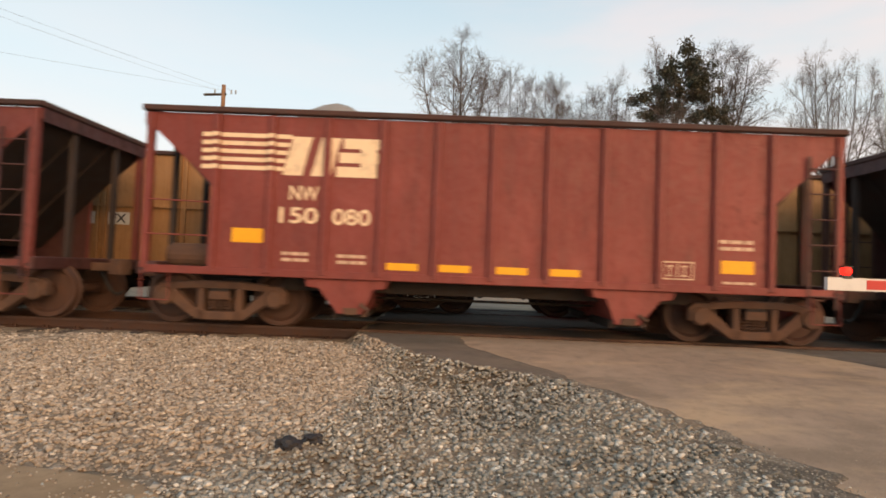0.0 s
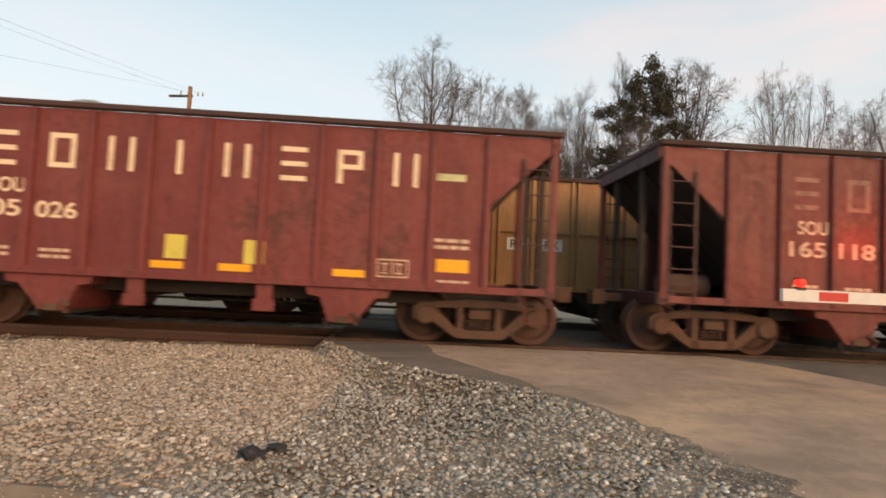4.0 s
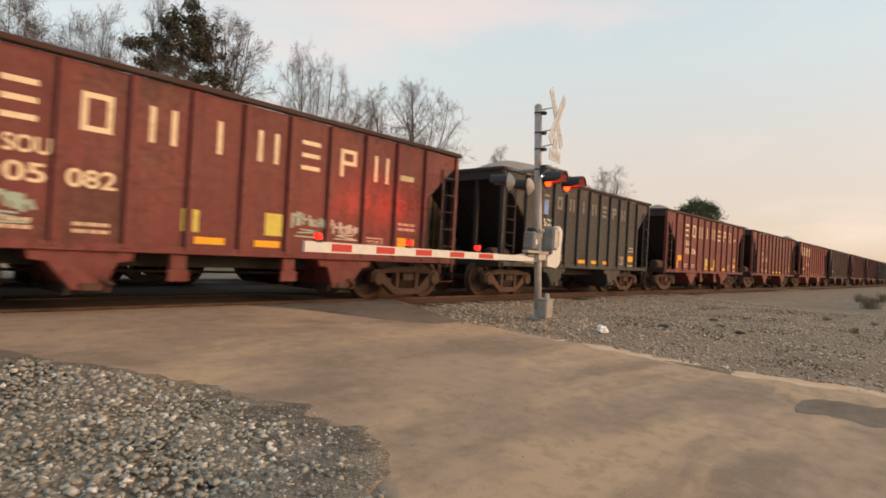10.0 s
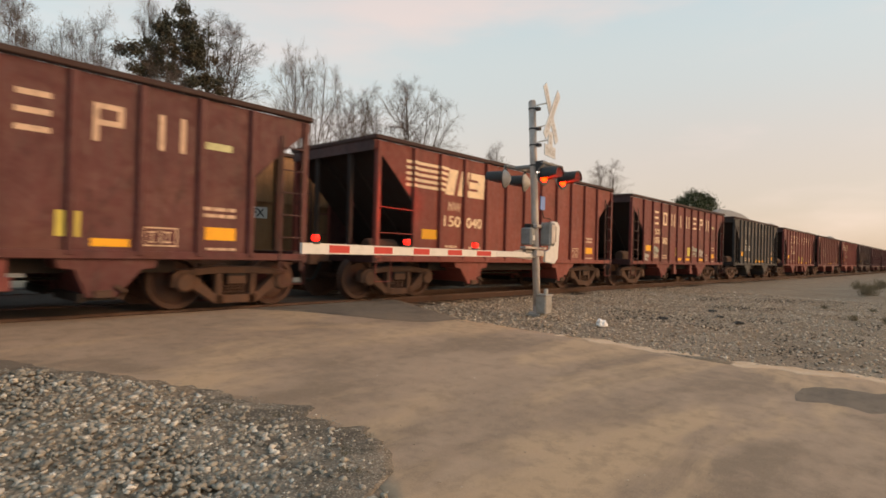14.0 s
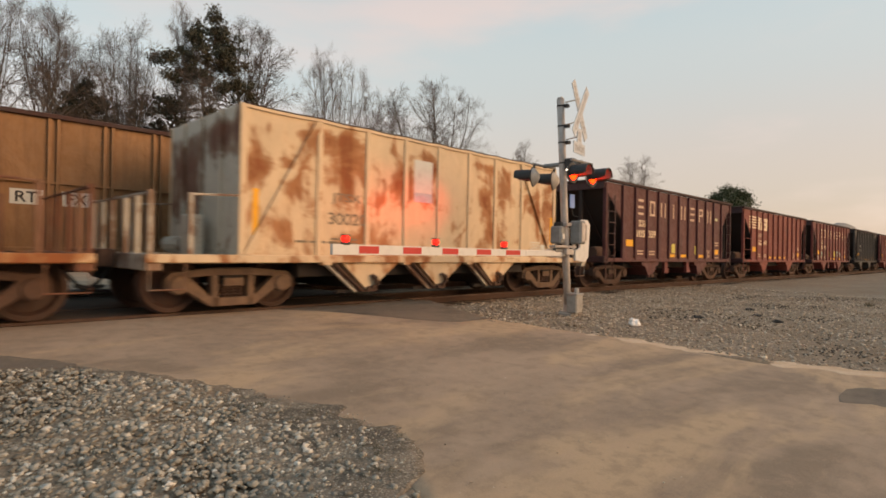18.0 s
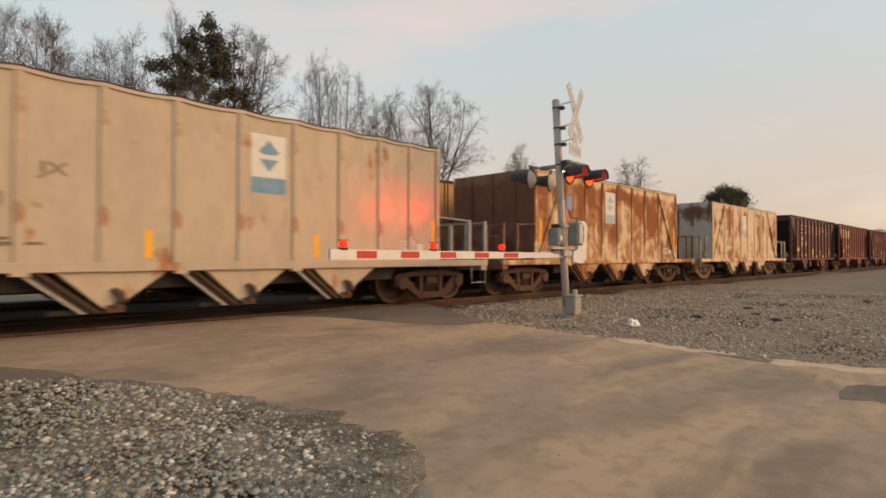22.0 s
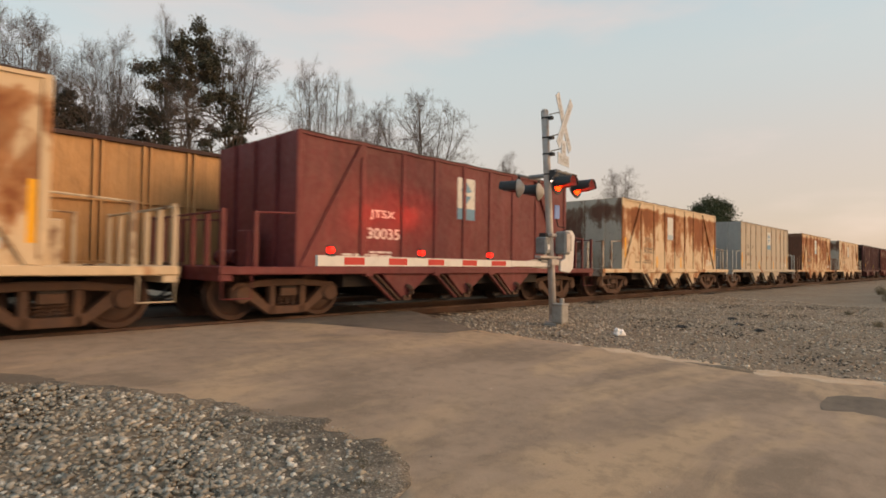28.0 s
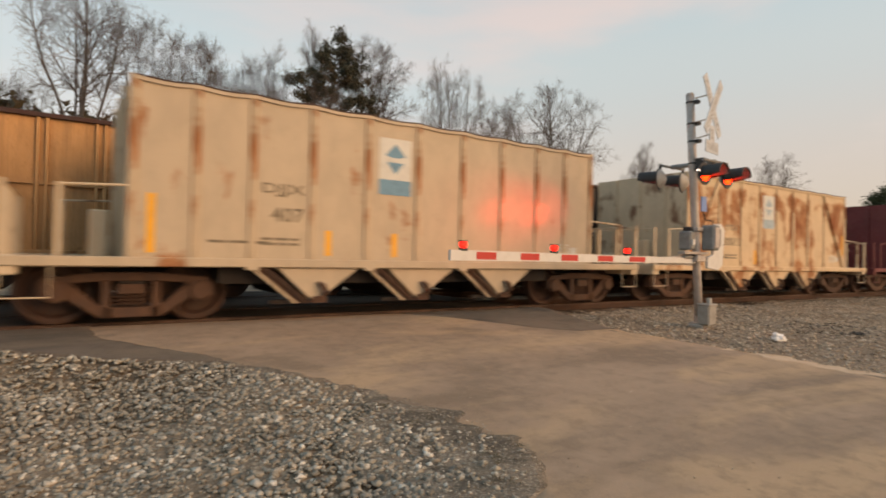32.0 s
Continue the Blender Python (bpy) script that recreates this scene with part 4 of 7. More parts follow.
def rock_hopper(label, paint, end_paint, half, seed, braced, scallop, marks, trucks, post_paint=None):
    """A rock hopper with upright ends, open platforms and three cross chutes."""
    car = thing("rock_hopper_car", label, "freight car", "cars of the train on the near track")
    plat, top, sill = 5.97, 3.36, 0.90
    xs = [-4.56, -3.14, -2.07, -1.10, -0.15, 0.83, 1.77, 2.84, 4.30] if braced else [-4.56, -3.78, -3.0, -2.08, -1.13, -0.15, 0.82, 1.77, 2.70, 3.5, 4.30]
    n = len(xs) - 1
    sag = 0.032 if scallop else 0.018
    lo, hi = xs[0] - 0.04, xs[-1] + 0.04
    for s in (-1, 1):
        a, b = sorted((s * (HALF - 0.065), s * (HALF - 0.05)))
        poly = [(lo, sill), (hi, sill), (hi, top)]
        for k in range(n, 0, -1):
            for i in range(5):
                u = i / 5
                poly.append((xs[k] + (xs[k - 1] - xs[k]) * u, top - sag * math.sin(math.pi * u)))
        poly.append((lo, top))
        side = part("side_sheet", Geo().prism(poly, "y", a, b), paint, car)
        pm = Geo().box(-0.062, 0.062, min(s * (HALF - 0.051), s * (HALF - 0.018)), max(s * (HALF - 0.051), s * (HALF - 0.018)), sill, top + 0.01).mesh("side_post", post_paint or paint, 0.016)
        for x in xs:
            part("side_post", pm, None, side, at=pose(x, 0, 0))
        a, b = sorted((s * (HALF - 0.09), s * (HALF - 0.015)))
        crest = [(xs[k] + (xs[k + 1] - xs[k]) * i / 5, top - sag * math.sin(math.pi * i / 5)) for k in range(n) for i in range(5)] + [(xs[-1], top)]
        part("top_chord", Geo().prism([(x, z - 0.055) for x, z in crest] + [(x, z - 0.008) for x, z in crest[::-1]], "y", a, b), paint, car)
        part("top_rim", Geo().prism([(x, z - 0.008) for x, z in crest] + [(x, z + 0.016) for x, z in crest[::-1]], "y", a, b), M["chord"], car)
        if braced:
            a, b = sorted((s * (HALF - 0.051), s * (HALF + 0.006)))
            for e0, e1 in ((lo + 0.14, xs[1]), (hi - 0.14, xs[-2])):
                g = Geo().prism([(e0 - 0.08, sill + 0.05), (e0 + 0.08, sill + 0.05), (e1 + 0.05, top - 0.08), (e1 - 0.11, top - 0.08)], "y", a, b)
                part("diagonal_brace", g, paint, side)
        a, b = sorted((s * (HALF - 0.12), s * (HALF + 0.012)))
        part("side_sill", Geo().box(-plat, plat, a, b, sill - 0.09, sill + 0.04), paint, car, bevel=0.012)
    for q in (-1, 1):
        x = lo if q < 0 else hi
        body = abs(x)
        es = part("end_sheet", Geo().box(min(x, x - q * 0.02), max(x, x - q * 0.02), -HALF + 0.06, HALF - 0.06, sill, top), end_paint, car)
        for yy in (-0.8, 0.0, 0.8):
            part("end_post", Geo().box(min(x, x + q * 0.06), max(x, x + q * 0.06), yy - 0.045, yy + 0.045, sill, top - 0.02), end_paint, es)
        part("platform", Geo().box(min(x, q * plat), max(x, q * plat), -HALF + 0.1, HALF - 0.1, sill - 0.10, sill - 0.04), end_paint, car)
        part("end_sill", Geo().box(min(q * plat, q * (plat - 0.22)), max(q * plat, q * (plat - 0.22)), -HALF + 0.02, HALF - 0.02, sill - 0.20, sill + 0.045), end_paint, car, bevel=0.015)
        # railings on the platform
        for yy in (-HALF + 0.05, HALF - 0.05):
            for xx in (plat - 0.06, plat - 0.62):
                part("railing_post", Geo().box(q * xx - 0.03, q * xx + 0.03, yy - 0.03, yy + 0.03, sill, 1.86), end_paint, car)
            part("handrail", Geo().tube([(q * (plat - 0.62), yy, 1.84), (q * body, yy, 1.88)], 0.018, 6), end_paint, car)
        for yy in (-0.9, -0.35, 0.35, 0.9):
            part("railing_post", Geo().box(q * (plat - 0.06) - 0.03, q * (plat - 0.06) + 0.03, yy - 0.05, yy + 0.05, sill, 1.80), end_paint, car)
        part("handrail", Geo().tube([(q * (plat - 0.06), -HALF + 0.05, 1.82), (q * (plat - 0.06), HALF - 0.05, 1.82)], 0.02, 6), end_paint, car)
        part("step", Geo().tube([(q * (plat - 0.05), -HALF + 0.03, sill - 0.1), (q * (plat - 0.05), -HALF + 0.03, 0.42), (q * (plat - 0.55), -HALF + 0.03, 0.42), (q * (plat - 0.55), -HALF + 0.03, sill - 0.1)], 0.014, 6), end_paint, car)
        part("valve_box", Geo().box(q * (body + 0.28) - 0.12, q * (body + 0.28) + 0.12, -0.5, -0.1, sill, 1.6), end_paint, car, bevel=0.02)
        part("air_reservoir", Geo().tube([(q * (body + 0.15), 0.3, 1.1), (q * (body + 0.15), 1.1, 1.1)], 0.15, 12), end_paint, car)
    # dark box added to fill the hollow above the chutes
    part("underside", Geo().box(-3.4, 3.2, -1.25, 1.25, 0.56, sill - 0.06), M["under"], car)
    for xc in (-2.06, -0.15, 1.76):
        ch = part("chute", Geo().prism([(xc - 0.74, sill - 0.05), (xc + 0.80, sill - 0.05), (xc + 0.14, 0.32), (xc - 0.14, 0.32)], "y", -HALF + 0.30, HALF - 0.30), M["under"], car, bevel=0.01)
        part("chute_panel", Geo().prism([(xc - 0.60, sill - 0.04), (xc + 0.88, sill - 0.04), (xc + 0.20, 0.36), (xc + 0.02, 0.30)], "y", -HALF + 0.06, -HALF + 0.32), paint, ch, "sloping painted chute panel")
        # a sloping channel beam beside the panel, with its two flanges
        part("chute_beam", Geo().prism([(xc - 0.98, sill - 0.06), (xc - 0.76, sill - 0.06), (xc - 0.06, 0.26), (xc - 0.24, 0.26)], "y", -HALF + 0.10, -HALF + 0.16), M["truck"], ch, "rusty sloping channel beam")
        part("chute_flange", Geo().prism([(xc - 0.80, sill - 0.06), (xc - 0.74, sill - 0.06), (xc - 0.03, 0.26), (xc - 0.09, 0.26)], "y", -HALF + 0.03, -HALF + 0.10), M["truck"], ch)
        part("chute_flange", Geo().prism([(xc - 1.00, sill - 0.06), (xc - 0.95, sill - 0.06), (xc - 0.22, 0.26), (xc - 0.27, 0.26)], "y", -HALF + 0.03, -HALF + 0.10), end_paint, ch)
        part("gate_rail", Geo().box(xc - 0.62, xc + 0.10, -HALF + 0.12, -HALF + 0.20, 0.25, 0.31), M["under"], ch)
        lock = Geo().tube([(xc + 0.10, -HALF + 0.02, 0.58), (xc + 0.17, -HALF - 0.03, 0.52), (xc + 0.22, -HALF - 0.01, 0.42), (xc + 0.12, -HALF + 0.0, 0.34)], [0.03, 0.055, 0.06, 0.04], 7)
        part("door_lock", lock.box(xc + 0.02, xc + 0.24, -HALF + 0.02, -HALF + 0.06, 0.26, 0.36), M["truck"], ch)
        part("sill_bracket", Geo().box(xc - 1.02, xc - 0.83, -HALF - 0.02, -HALF + 0.1, sill - 0.13, sill - 0.03), paint, car)
    heap(car, lo + 0.1, hi - 0.1, top, ((0, -0.2, 3.5),), seed, M["load"])
    running_gear(car, half, plat, trucks, SF_DUSTY if paint is creams[0] else None)
    marks(car, hi, plat)
    return car


# ---------------------------------------------------------------- the train on the near track
def num_pair(car, left, right, mat, cut=4.27, z=1.66, h=0.25):
    pw = 2 * cut / 10
    lettering(left, -cut + pw + 0.15, Y_MARK - 0.003, z, h, mat, car, pw - 0.26, "number")
    lettering(right, -cut + 2 * pw + 0.11, Y_MARK - 0.003, z, h, mat, car, pw - 0.26, "number")


def cross_posts(car):
    for x in (-0.95, 0.95):
        part("cross_bearer_post", Geo().box(x - 0.12, x + 0.12, -HALF + 0.06, -HALF + 0.16, 0.42, 0.86).box(x - 0.16, x + 0.16, -HALF + 0.04, -HALF + 0.07, 0.42, 0.60), reds[2], car, bevel=0.01)


def common_marks(car, tone, bottom=(-1.35, -0.55, 0.33, 1.13), left=True, k=1.0, double=False):
    bars(car, -3.2 * k, 1.17, 0.42, 0.05, 2, tone)
    bars(car, -2.35 * k, 1.16, 0.45, 0.05, 2, tone)
    bars(car, 3.48 * k, 1.60, 0.55, 0.055, 1 if double else 2, tone)
    bars(car, 3.55 * k, 0.98, 0.5, 0.04, 1, tone)
    framed(car, 2.62 * k, 2.62 * k + 0.48, 1.02, 1.30, tone)
    if left:
        mark(car, "reflector", M["yellow"], -3.98 * k, -3.98 * k + 0.48, 1.34, 1.56, label="orange reflective panel")
    mark(car, "reflector", M["yellow"], 3.52 * k, 3.52 * k + 0.5, 1.14, 1.26 if double else 1.34, label="orange reflective panel")
    if double:
        mark(car, "reflector", M["yellow"], 3.52, 4.02, 1.34, 1.47, label="orange reflective panel")
    for x in bottom:
        mark(car, "reflector", M["yellow"], x - 0.24, x + 0.24, 1.0, 1.11, label="orange reflective strip")


def marks_striped(left, right, tone):
    def put(car, cut, end):
        # a striped emblem of plain shapes: five bars that run into two bold blocks
        for k in range(5):
            z = 2.46 + 0.125 * k
            mark(car, "emblem_bar", tone, -4.5, -3.12 - 0.03 * (4 - k), z, z + 0.065)
        for px in (-4.27, -3.416):
            for k in range(5):
                z = 2.46 + 0.125 * k
                part("emblem_bar", Geo().box(px - 0.046, px + 0.046, -HALF - 0.0235, -HALF - 0.0205, z, z + 0.065), tone, car)
        y = Y_MARK
        for dx in (0.0, 0.44):
            g = Geo().prism([(-3.25 + dx, 2.40), (-2.95 + dx, 2.40), (-2.80 + dx, 3.0), (-3.10 + dx, 3.0)], "y", y - 0.003, y)
            part("emblem_block", g, tone, car)
        for z0, z1, a, b in ((2.40, 2.56, -2.42, -1.80), (2.62, 2.78, -2.38, -1.78), (2.84, 3.0, -2.32, -1.74)):
            part("emblem_block", Geo().box(a, b, y - 0.0031, y, z0, z1), tone, car)
        part("emblem_block", Geo().box(-2.05, -1.80, y - 0.0032, y - 0.0002, 2.5, 2.9), tone, car)
        lettering("NW", -3.12, Y_MARK - 0.003, 2.02, 0.22, tone if left == "150" and right == "080" else M["faded"], car, 0.45, "mark")
        num_pair(car, left, right, tone)
        common_marks(car, M["faded"])
    return put


def marks_block(left, right, tone, strong, extra=(), posts=True, stained=False):
    def put(car, cut, end):
        pw = 2 * cut / 10
        small = 0.72 if strong is M["ghost_grey"] else 1.0
        for k in range(8):
            block_sign(car, k, -cut + pw * (k + 1) + pw / 2 - 0.19 * small, 2.94 - 0.52 * small, 0.38 * small, 0.52 * small, strong, Y_MARK)
        k = cut / 4.27
        lettering("SOU", -3.13 * k, Y_MARK - 0.003, 2.02, 0.22, tone, car, 0.5, "mark")
        num_pair(car, left, right, tone, cut)
        common_marks(car, M["faded"], (-0.5, 0.5, 2.2) if extra else (-0.35, 0.55, 1.35), not stained, k, stained)
        if not stained and small == 1.0:
            mark(car, "pale_bar", M["dull_bar"], 3.42 * k, 3.92 * k, 2.55, 2.66, label="pale green bar")
        if posts:
            cross_posts(car)
        for x, z, w, h, mm in extra:
            mark(car, "panel", mm, x, x + w, z, z + h)
    return put


def scrawl(car, x0, x1, z0, z1, mat, seed):
    """A sprayed scrawl of overlapping strokes that cannot be read."""
    r = random.Random(seed)
    g = Geo()
    y = Y_MARK

    def stroke(p, q, t, k):
        d = (Vector(q) - Vector(p)).normalized()
        n = Vector((-d.y, d.x)) * t
        g.prism([(p[0] + n.x, p[1] + n.y), (p[0] - n.x, p[1] - n.y), (q[0] - n.x, q[1] - n.y), (q[0] + n.x, q[1] + n.y)], "y", y - 0.003 - 0.0004 * k, y)
    n = 9
    for k in range(n):
        u = (k + 0.5) / n
        x = x0 + (x1 - x0) * u
        top = z1 - (z1 - z0) * (0.05 + 0.25 * u + r.uniform(0, 0.12))
        stroke((x + r.uniform(-0.03, 0.03), top), (x + r.uniform(-0.06, 0.06), z0 + (z1 - z0) * r.uniform(0.3, 0.45)), r.uniform(0.018, 0.034), k)
        if k % 2:
            stroke((x - 0.06, top - r.uniform(0.03, 0.12)), (x + 0.07, top - r.uniform(0.03, 0.14)), 0.018, k + 10)
    for k in range(3):
        z = z0 + (z1 - z0) * (0.08 + 0.11 * k)
        stroke((x0 + 0.1 + 0.05 * k, z + r.uniform(-0.02, 0.03)), (x1 - 0.04 - 0.06 * k, z + r.uniform(-0.03, 0.02)), 0.013, 24 + k)
    return part("scrawl", g, mat, car, "sprayed pale scrawl")


def roundel(car, x, z, y, blue):
    """A white square notice with blue shapes and a blue foot."""
    mark(car, "notice", M["pale_panel"], x, x + 0.62, z, z + 0.95, y, "white notice panel with blue shapes")
    g = Geo().prism([(x + 0.31, z + 0.86), (x + 0.12, z + 0.66), (x + 0.22, z + 0.62), (x + 0.40, z + 0.62), (x + 0.50, z + 0.66)], "y", y - 0.006, y - 0.003)
    g.prism([(x + 0.14, z + 0.54), (x + 0.48, z + 0.54), (x + 0.31, z + 0.34)], "y", y - 0.006, y - 0.003)
    part("notice_shape", g, blue, car)
    mark(car, "notice_foot", blue, x, x + 0.62, z - 0.02, z + 0.24, y - 0.004, "blue strip under the notice")


def marks_rock(word, num, tone, x, notice, bar_xs, box=True, split=False):
    def put(car, body, plat):
        y = Y_MARK
        if split:
            lettering(word[:2], -3.62, y - 0.003, 2.0, 0.22, tone, car, 0.34, "mark")
            lettering(word[2:], -2.82, y - 0.003, 2.0, 0.22, tone, car, 0.34, "mark")
            lettering(num, -3.64, y - 0.003, 1.62, 0.22, tone, car, 0.48, "number")
        else:
            lettering(word, x, y - 0.003, 1.88, 0.20, tone, car, 0.66, "mark")
            lettering(num, x - 0.06 if len(num) > 3 else x + 0.14, y - 0.003, 1.50, 0.22, tone, car, 0.17 * len(num), "number")
        bars(car, x, 1.22, 0.6, 0.04, 2, tone)
        if notice == "roundel":
            roundel(car, 0.02 if split else -0.38 if num == "30035" else -0.92, 2.08, y, M["blue_faded"] if num in ("30029", "30013") else M["blue_mark"])
        elif notice == "sheet":
            mark(car, "notice", M["pale_panel"], -0.86, -0.34, 2.08, 2.94, label="faded pale notice panel")
            mark(car, "notice_foot", M["blue_faded"], -0.86, -0.34, 2.07, 2.26, y - 0.004, "faded blue strip under the notice")
        for bx in bar_xs:
            low = 1.0 if word == "DJJX" or abs(bx) < 3.9 else 1.22
            bx = 4.13 if bx > 3.9 else bx
            mark(car, "reflector", M["yellow"], bx, bx + 0.10, low, low + (0.8 if abs(bx) > 3.9 else 0.4), label="yellow reflective strip")
        if box:
            framed(car, 3.25, 3.65, 1.12, 1.34, M["pale_panel"])
            mark(car, "label_plate", M["pale_panel"], 3.70, 3.88, 1.14, 1.28)
        bars(car, -3.6, 1.16, 0.9, 0.04, 1, tone)
    return put


reds = [weathered_paint(f"oxide_red_paint", b, d, (0.085, 0.026, 0.018), s, r, k) for b, d, s, r, k in (
    ((0.185, 0.036, 0.029), (0.10, 0.027, 0.023), 1.0, 0.20, 0.35),
    ((0.15, 0.032, 0.027), (0.075, 0.022, 0.019), 2.0, 0.40, 0.5),
    ((0.15, 0.028, 0.025), (0.085, 0.022, 0.02), 3.0, 0.30, 0.4),
    ((0.145, 0.027, 0.024), (0.08, 0.021, 0.019), 4.0, 0.35, 0.45),
    ((0.185, 0.036, 0.026), (0.10, 0.026, 0.021), 5.0, 0.25, 0.4),
    ((0.085, 0.019, 0.020), (0.05, 0.016, 0.016), 6.0, 0.35, 0.5))]
brown = weathered_paint("dark_brown_paint", (0.052, 0.022, 0.020), (0.036, 0.018, 0.017), (0.08, 0.034, 0.024), 7.0, 0.4, 0.5)
black_paint = weathered_paint("faded_black_paint", (0.027, 0.027, 0.028), (0.017, 0.016, 0.016), (0.07, 0.045, 0.035), 8.0, 0.2, 0.4)
# dark end and slope sheet colours: soot plus the shade between the cars
END_SOOT_SHADE = weathered_paint("soot_and_shade_red_paint", (0.055, 0.018, 0.018), (0.028, 0.013, 0.013), (0.07, 0.03, 0.022), 21.0, 0.3, 0.6)
dark_inner = grimy("sooty_shaded_steel", (0.028, 0.021, 0.02), (0.055, 0.036, 0.03), 3, 0.85, rnd=False)
maroon = weathered_paint("maroon_paint", (0.135, 0.022, 0.023), (0.075, 0.02, 0.02), (0.09, 0.03, 0.02), 9.0, 0.12, 0.3)
RA, RB = (0.37, 0.132, 0.036), (0.175, 0.050, 0.016)
creams = [rusted_cream("rusted_cream_paint", c, RA, RB, s, a, 0.17 if s == 4.0 else 0.06) for c, s, a in (
    ((0.66, 0.50, 0.33), 1.0, 0.24), ((0.64, 0.47, 0.29), 2.0, 0.52), ((0.45, 0.375, 0.285), 3.0, -0.12), ((0.65, 0.49, 0.32), 4.0, 0.27), ((0.65, 0.485, 0.31), 5.0, 0.28), ((0.50, 0.405, 0.295), 6.0, -0.12))]
cream_ends = [rusted_cream("rusted_grey_paint", c, (0.22, 0.11, 0.06), (0.13, 0.05, 0.03), s, a) for c, s, a in (((0.53, 0.47, 0.385), 11.0, 0.3), ((0.22, 0.10, 0.06), 12.0, 0.7), ((0.37, 0.37, 0.35), 13.0, -0.12), ((0.60, 0.48, 0.34), 14.0, 0.1))]

CARS, NEAR_WHEELS = [], []       # (car, centre on the train), wheelsets
RED_LABEL = "weathered oxide-red steel open hopper car with faded cream markings"
ND, LM = M["dark_mark"], M["lime"]
# centres along the train, behind the first red car; each row: kind and centre
def add_car(c, car):
    CARS.append((car, c))


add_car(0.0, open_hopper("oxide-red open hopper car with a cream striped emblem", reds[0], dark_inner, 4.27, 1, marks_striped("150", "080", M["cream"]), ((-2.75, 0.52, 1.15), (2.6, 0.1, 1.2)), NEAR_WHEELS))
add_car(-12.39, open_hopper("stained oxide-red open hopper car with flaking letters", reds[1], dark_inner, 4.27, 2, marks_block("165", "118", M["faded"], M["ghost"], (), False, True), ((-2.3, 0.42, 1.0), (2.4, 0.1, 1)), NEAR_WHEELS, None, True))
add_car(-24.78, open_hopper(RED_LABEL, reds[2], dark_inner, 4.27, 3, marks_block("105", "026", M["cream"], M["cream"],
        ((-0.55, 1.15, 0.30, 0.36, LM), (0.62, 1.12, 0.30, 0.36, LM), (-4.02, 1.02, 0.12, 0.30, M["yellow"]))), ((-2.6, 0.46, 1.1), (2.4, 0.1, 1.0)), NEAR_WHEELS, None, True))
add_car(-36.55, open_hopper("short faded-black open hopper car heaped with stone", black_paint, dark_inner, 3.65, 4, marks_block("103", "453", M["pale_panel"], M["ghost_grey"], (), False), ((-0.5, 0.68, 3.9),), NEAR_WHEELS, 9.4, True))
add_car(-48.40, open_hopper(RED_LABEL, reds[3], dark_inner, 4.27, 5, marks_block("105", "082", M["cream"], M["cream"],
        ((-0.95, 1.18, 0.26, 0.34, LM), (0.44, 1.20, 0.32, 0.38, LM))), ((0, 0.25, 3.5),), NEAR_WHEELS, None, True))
M["teal_spray"], M["pale_spray"] = worn_marking("teal_spray", (0.33, 0.42, 0.36), 14.0, 0.3), worn_marking("pale_spray", (0.45, 0.44, 0.40), 15.0, 0.3)
for k, (x0, x1, z0, z1, mm) in enumerate(((0.93, 1.66, 1.20, 1.72, M["teal_spray"]), (1.78, 2.48, 1.18, 1.62, M["pale_spray"]), (-3.38, -2.78, 1.12, 1.66, M["teal_spray"]), (-4.2, -3.72, 0.98, 1.30, M["pale_spray"]))):
    scrawl(CARS[-1][0], x0, x1, z0, z1, mm, 70 + k)
add_car(-60.71, open_hopper("oxide-red open hopper car with a cream striped emblem", reds[4], dark_inner, 4.27, 6, marks_striped("150", "040", M["cream"]), ((0, -0.1, 3.5),), NEAR_WHEELS))
add_car(-73.10, open_hopper("dark maroon-red open hopper car with faded letters", reds[5], dark_inner, 4.27, 7, marks_block("105", "039", M["cream"], M["faded"], ((-0.55, 1.15, 0.28, 0.34, LM), (1.55, 1.12, 0.28, 0.34, LM))), ((0, 0.0, 3.5),), NEAR_WHEELS, None, True))
RUST = "cream rock hopper car streaked with orange rust"
add_car(-85.56, rock_hopper(RUST, creams[0], cream_ends[0], 4.5, 8, True, False, marks_rock("JTSX", "30020", ND, -2.88, "sheet", (-4.38, 4.0)), NEAR_WHEELS))
add_car(-98.13, rock_hopper("cream rock hopper car almost covered by rust", creams[1], cream_ends[1], 4.5, 9, True, False, marks_rock("JTSX", "30029", ND, -2.88, "roundel", (-4.38, 4.0)), NEAR_WHEELS))
add_car(-110.70, rock_hopper("pale grey-cream rock hopper car with a scalloped top edge", creams[2], cream_ends[2], 4.5, 10, False, True, marks_rock("DJJX", "440", ND, -3.5, "roundel", (-4.42, -1.56, 1.2, 4.0), True, True), NEAR_WHEELS))
add_car(-123.27, rock_hopper(RUST, creams[3], cream_ends[0], 4.5, 11, True, False, marks_rock("JTSX", "30003", ND, -2.88, "sheet", (-4.38, -1.85, 0.4, 4.0)), NEAR_WHEELS))
add_car(-135.84, rock_hopper("maroon rock hopper car with white lettering", maroon, maroon, 4.5, 12, True, False, marks_rock("JTSX", "30035", M["pale_panel"], -2.95, "roundel", (), True), NEAR_WHEELS))
add_car(-148.41, rock_hopper(RUST, creams[4], cream_ends[3], 4.5, 13, True, False, marks_rock("JTSX", "30013", ND, -2.88, "roundel", (-4.38, -1.4, 4.0)), NEAR_WHEELS))
add_car(-160.98, rock_hopper("pale cream rock hopper car with light rust", creams[5], cream_ends[3], 4.5, 14, False, True, marks_rock("DJJX", "407", ND, -2.86, "roundel", (-4.38, -1.85, -0.65)), NEAR_WHEELS, rusted_cream("rust_streaked_posts", (0.50, 0.39, 0.27), RA, RB, 8.0, 0.16)))
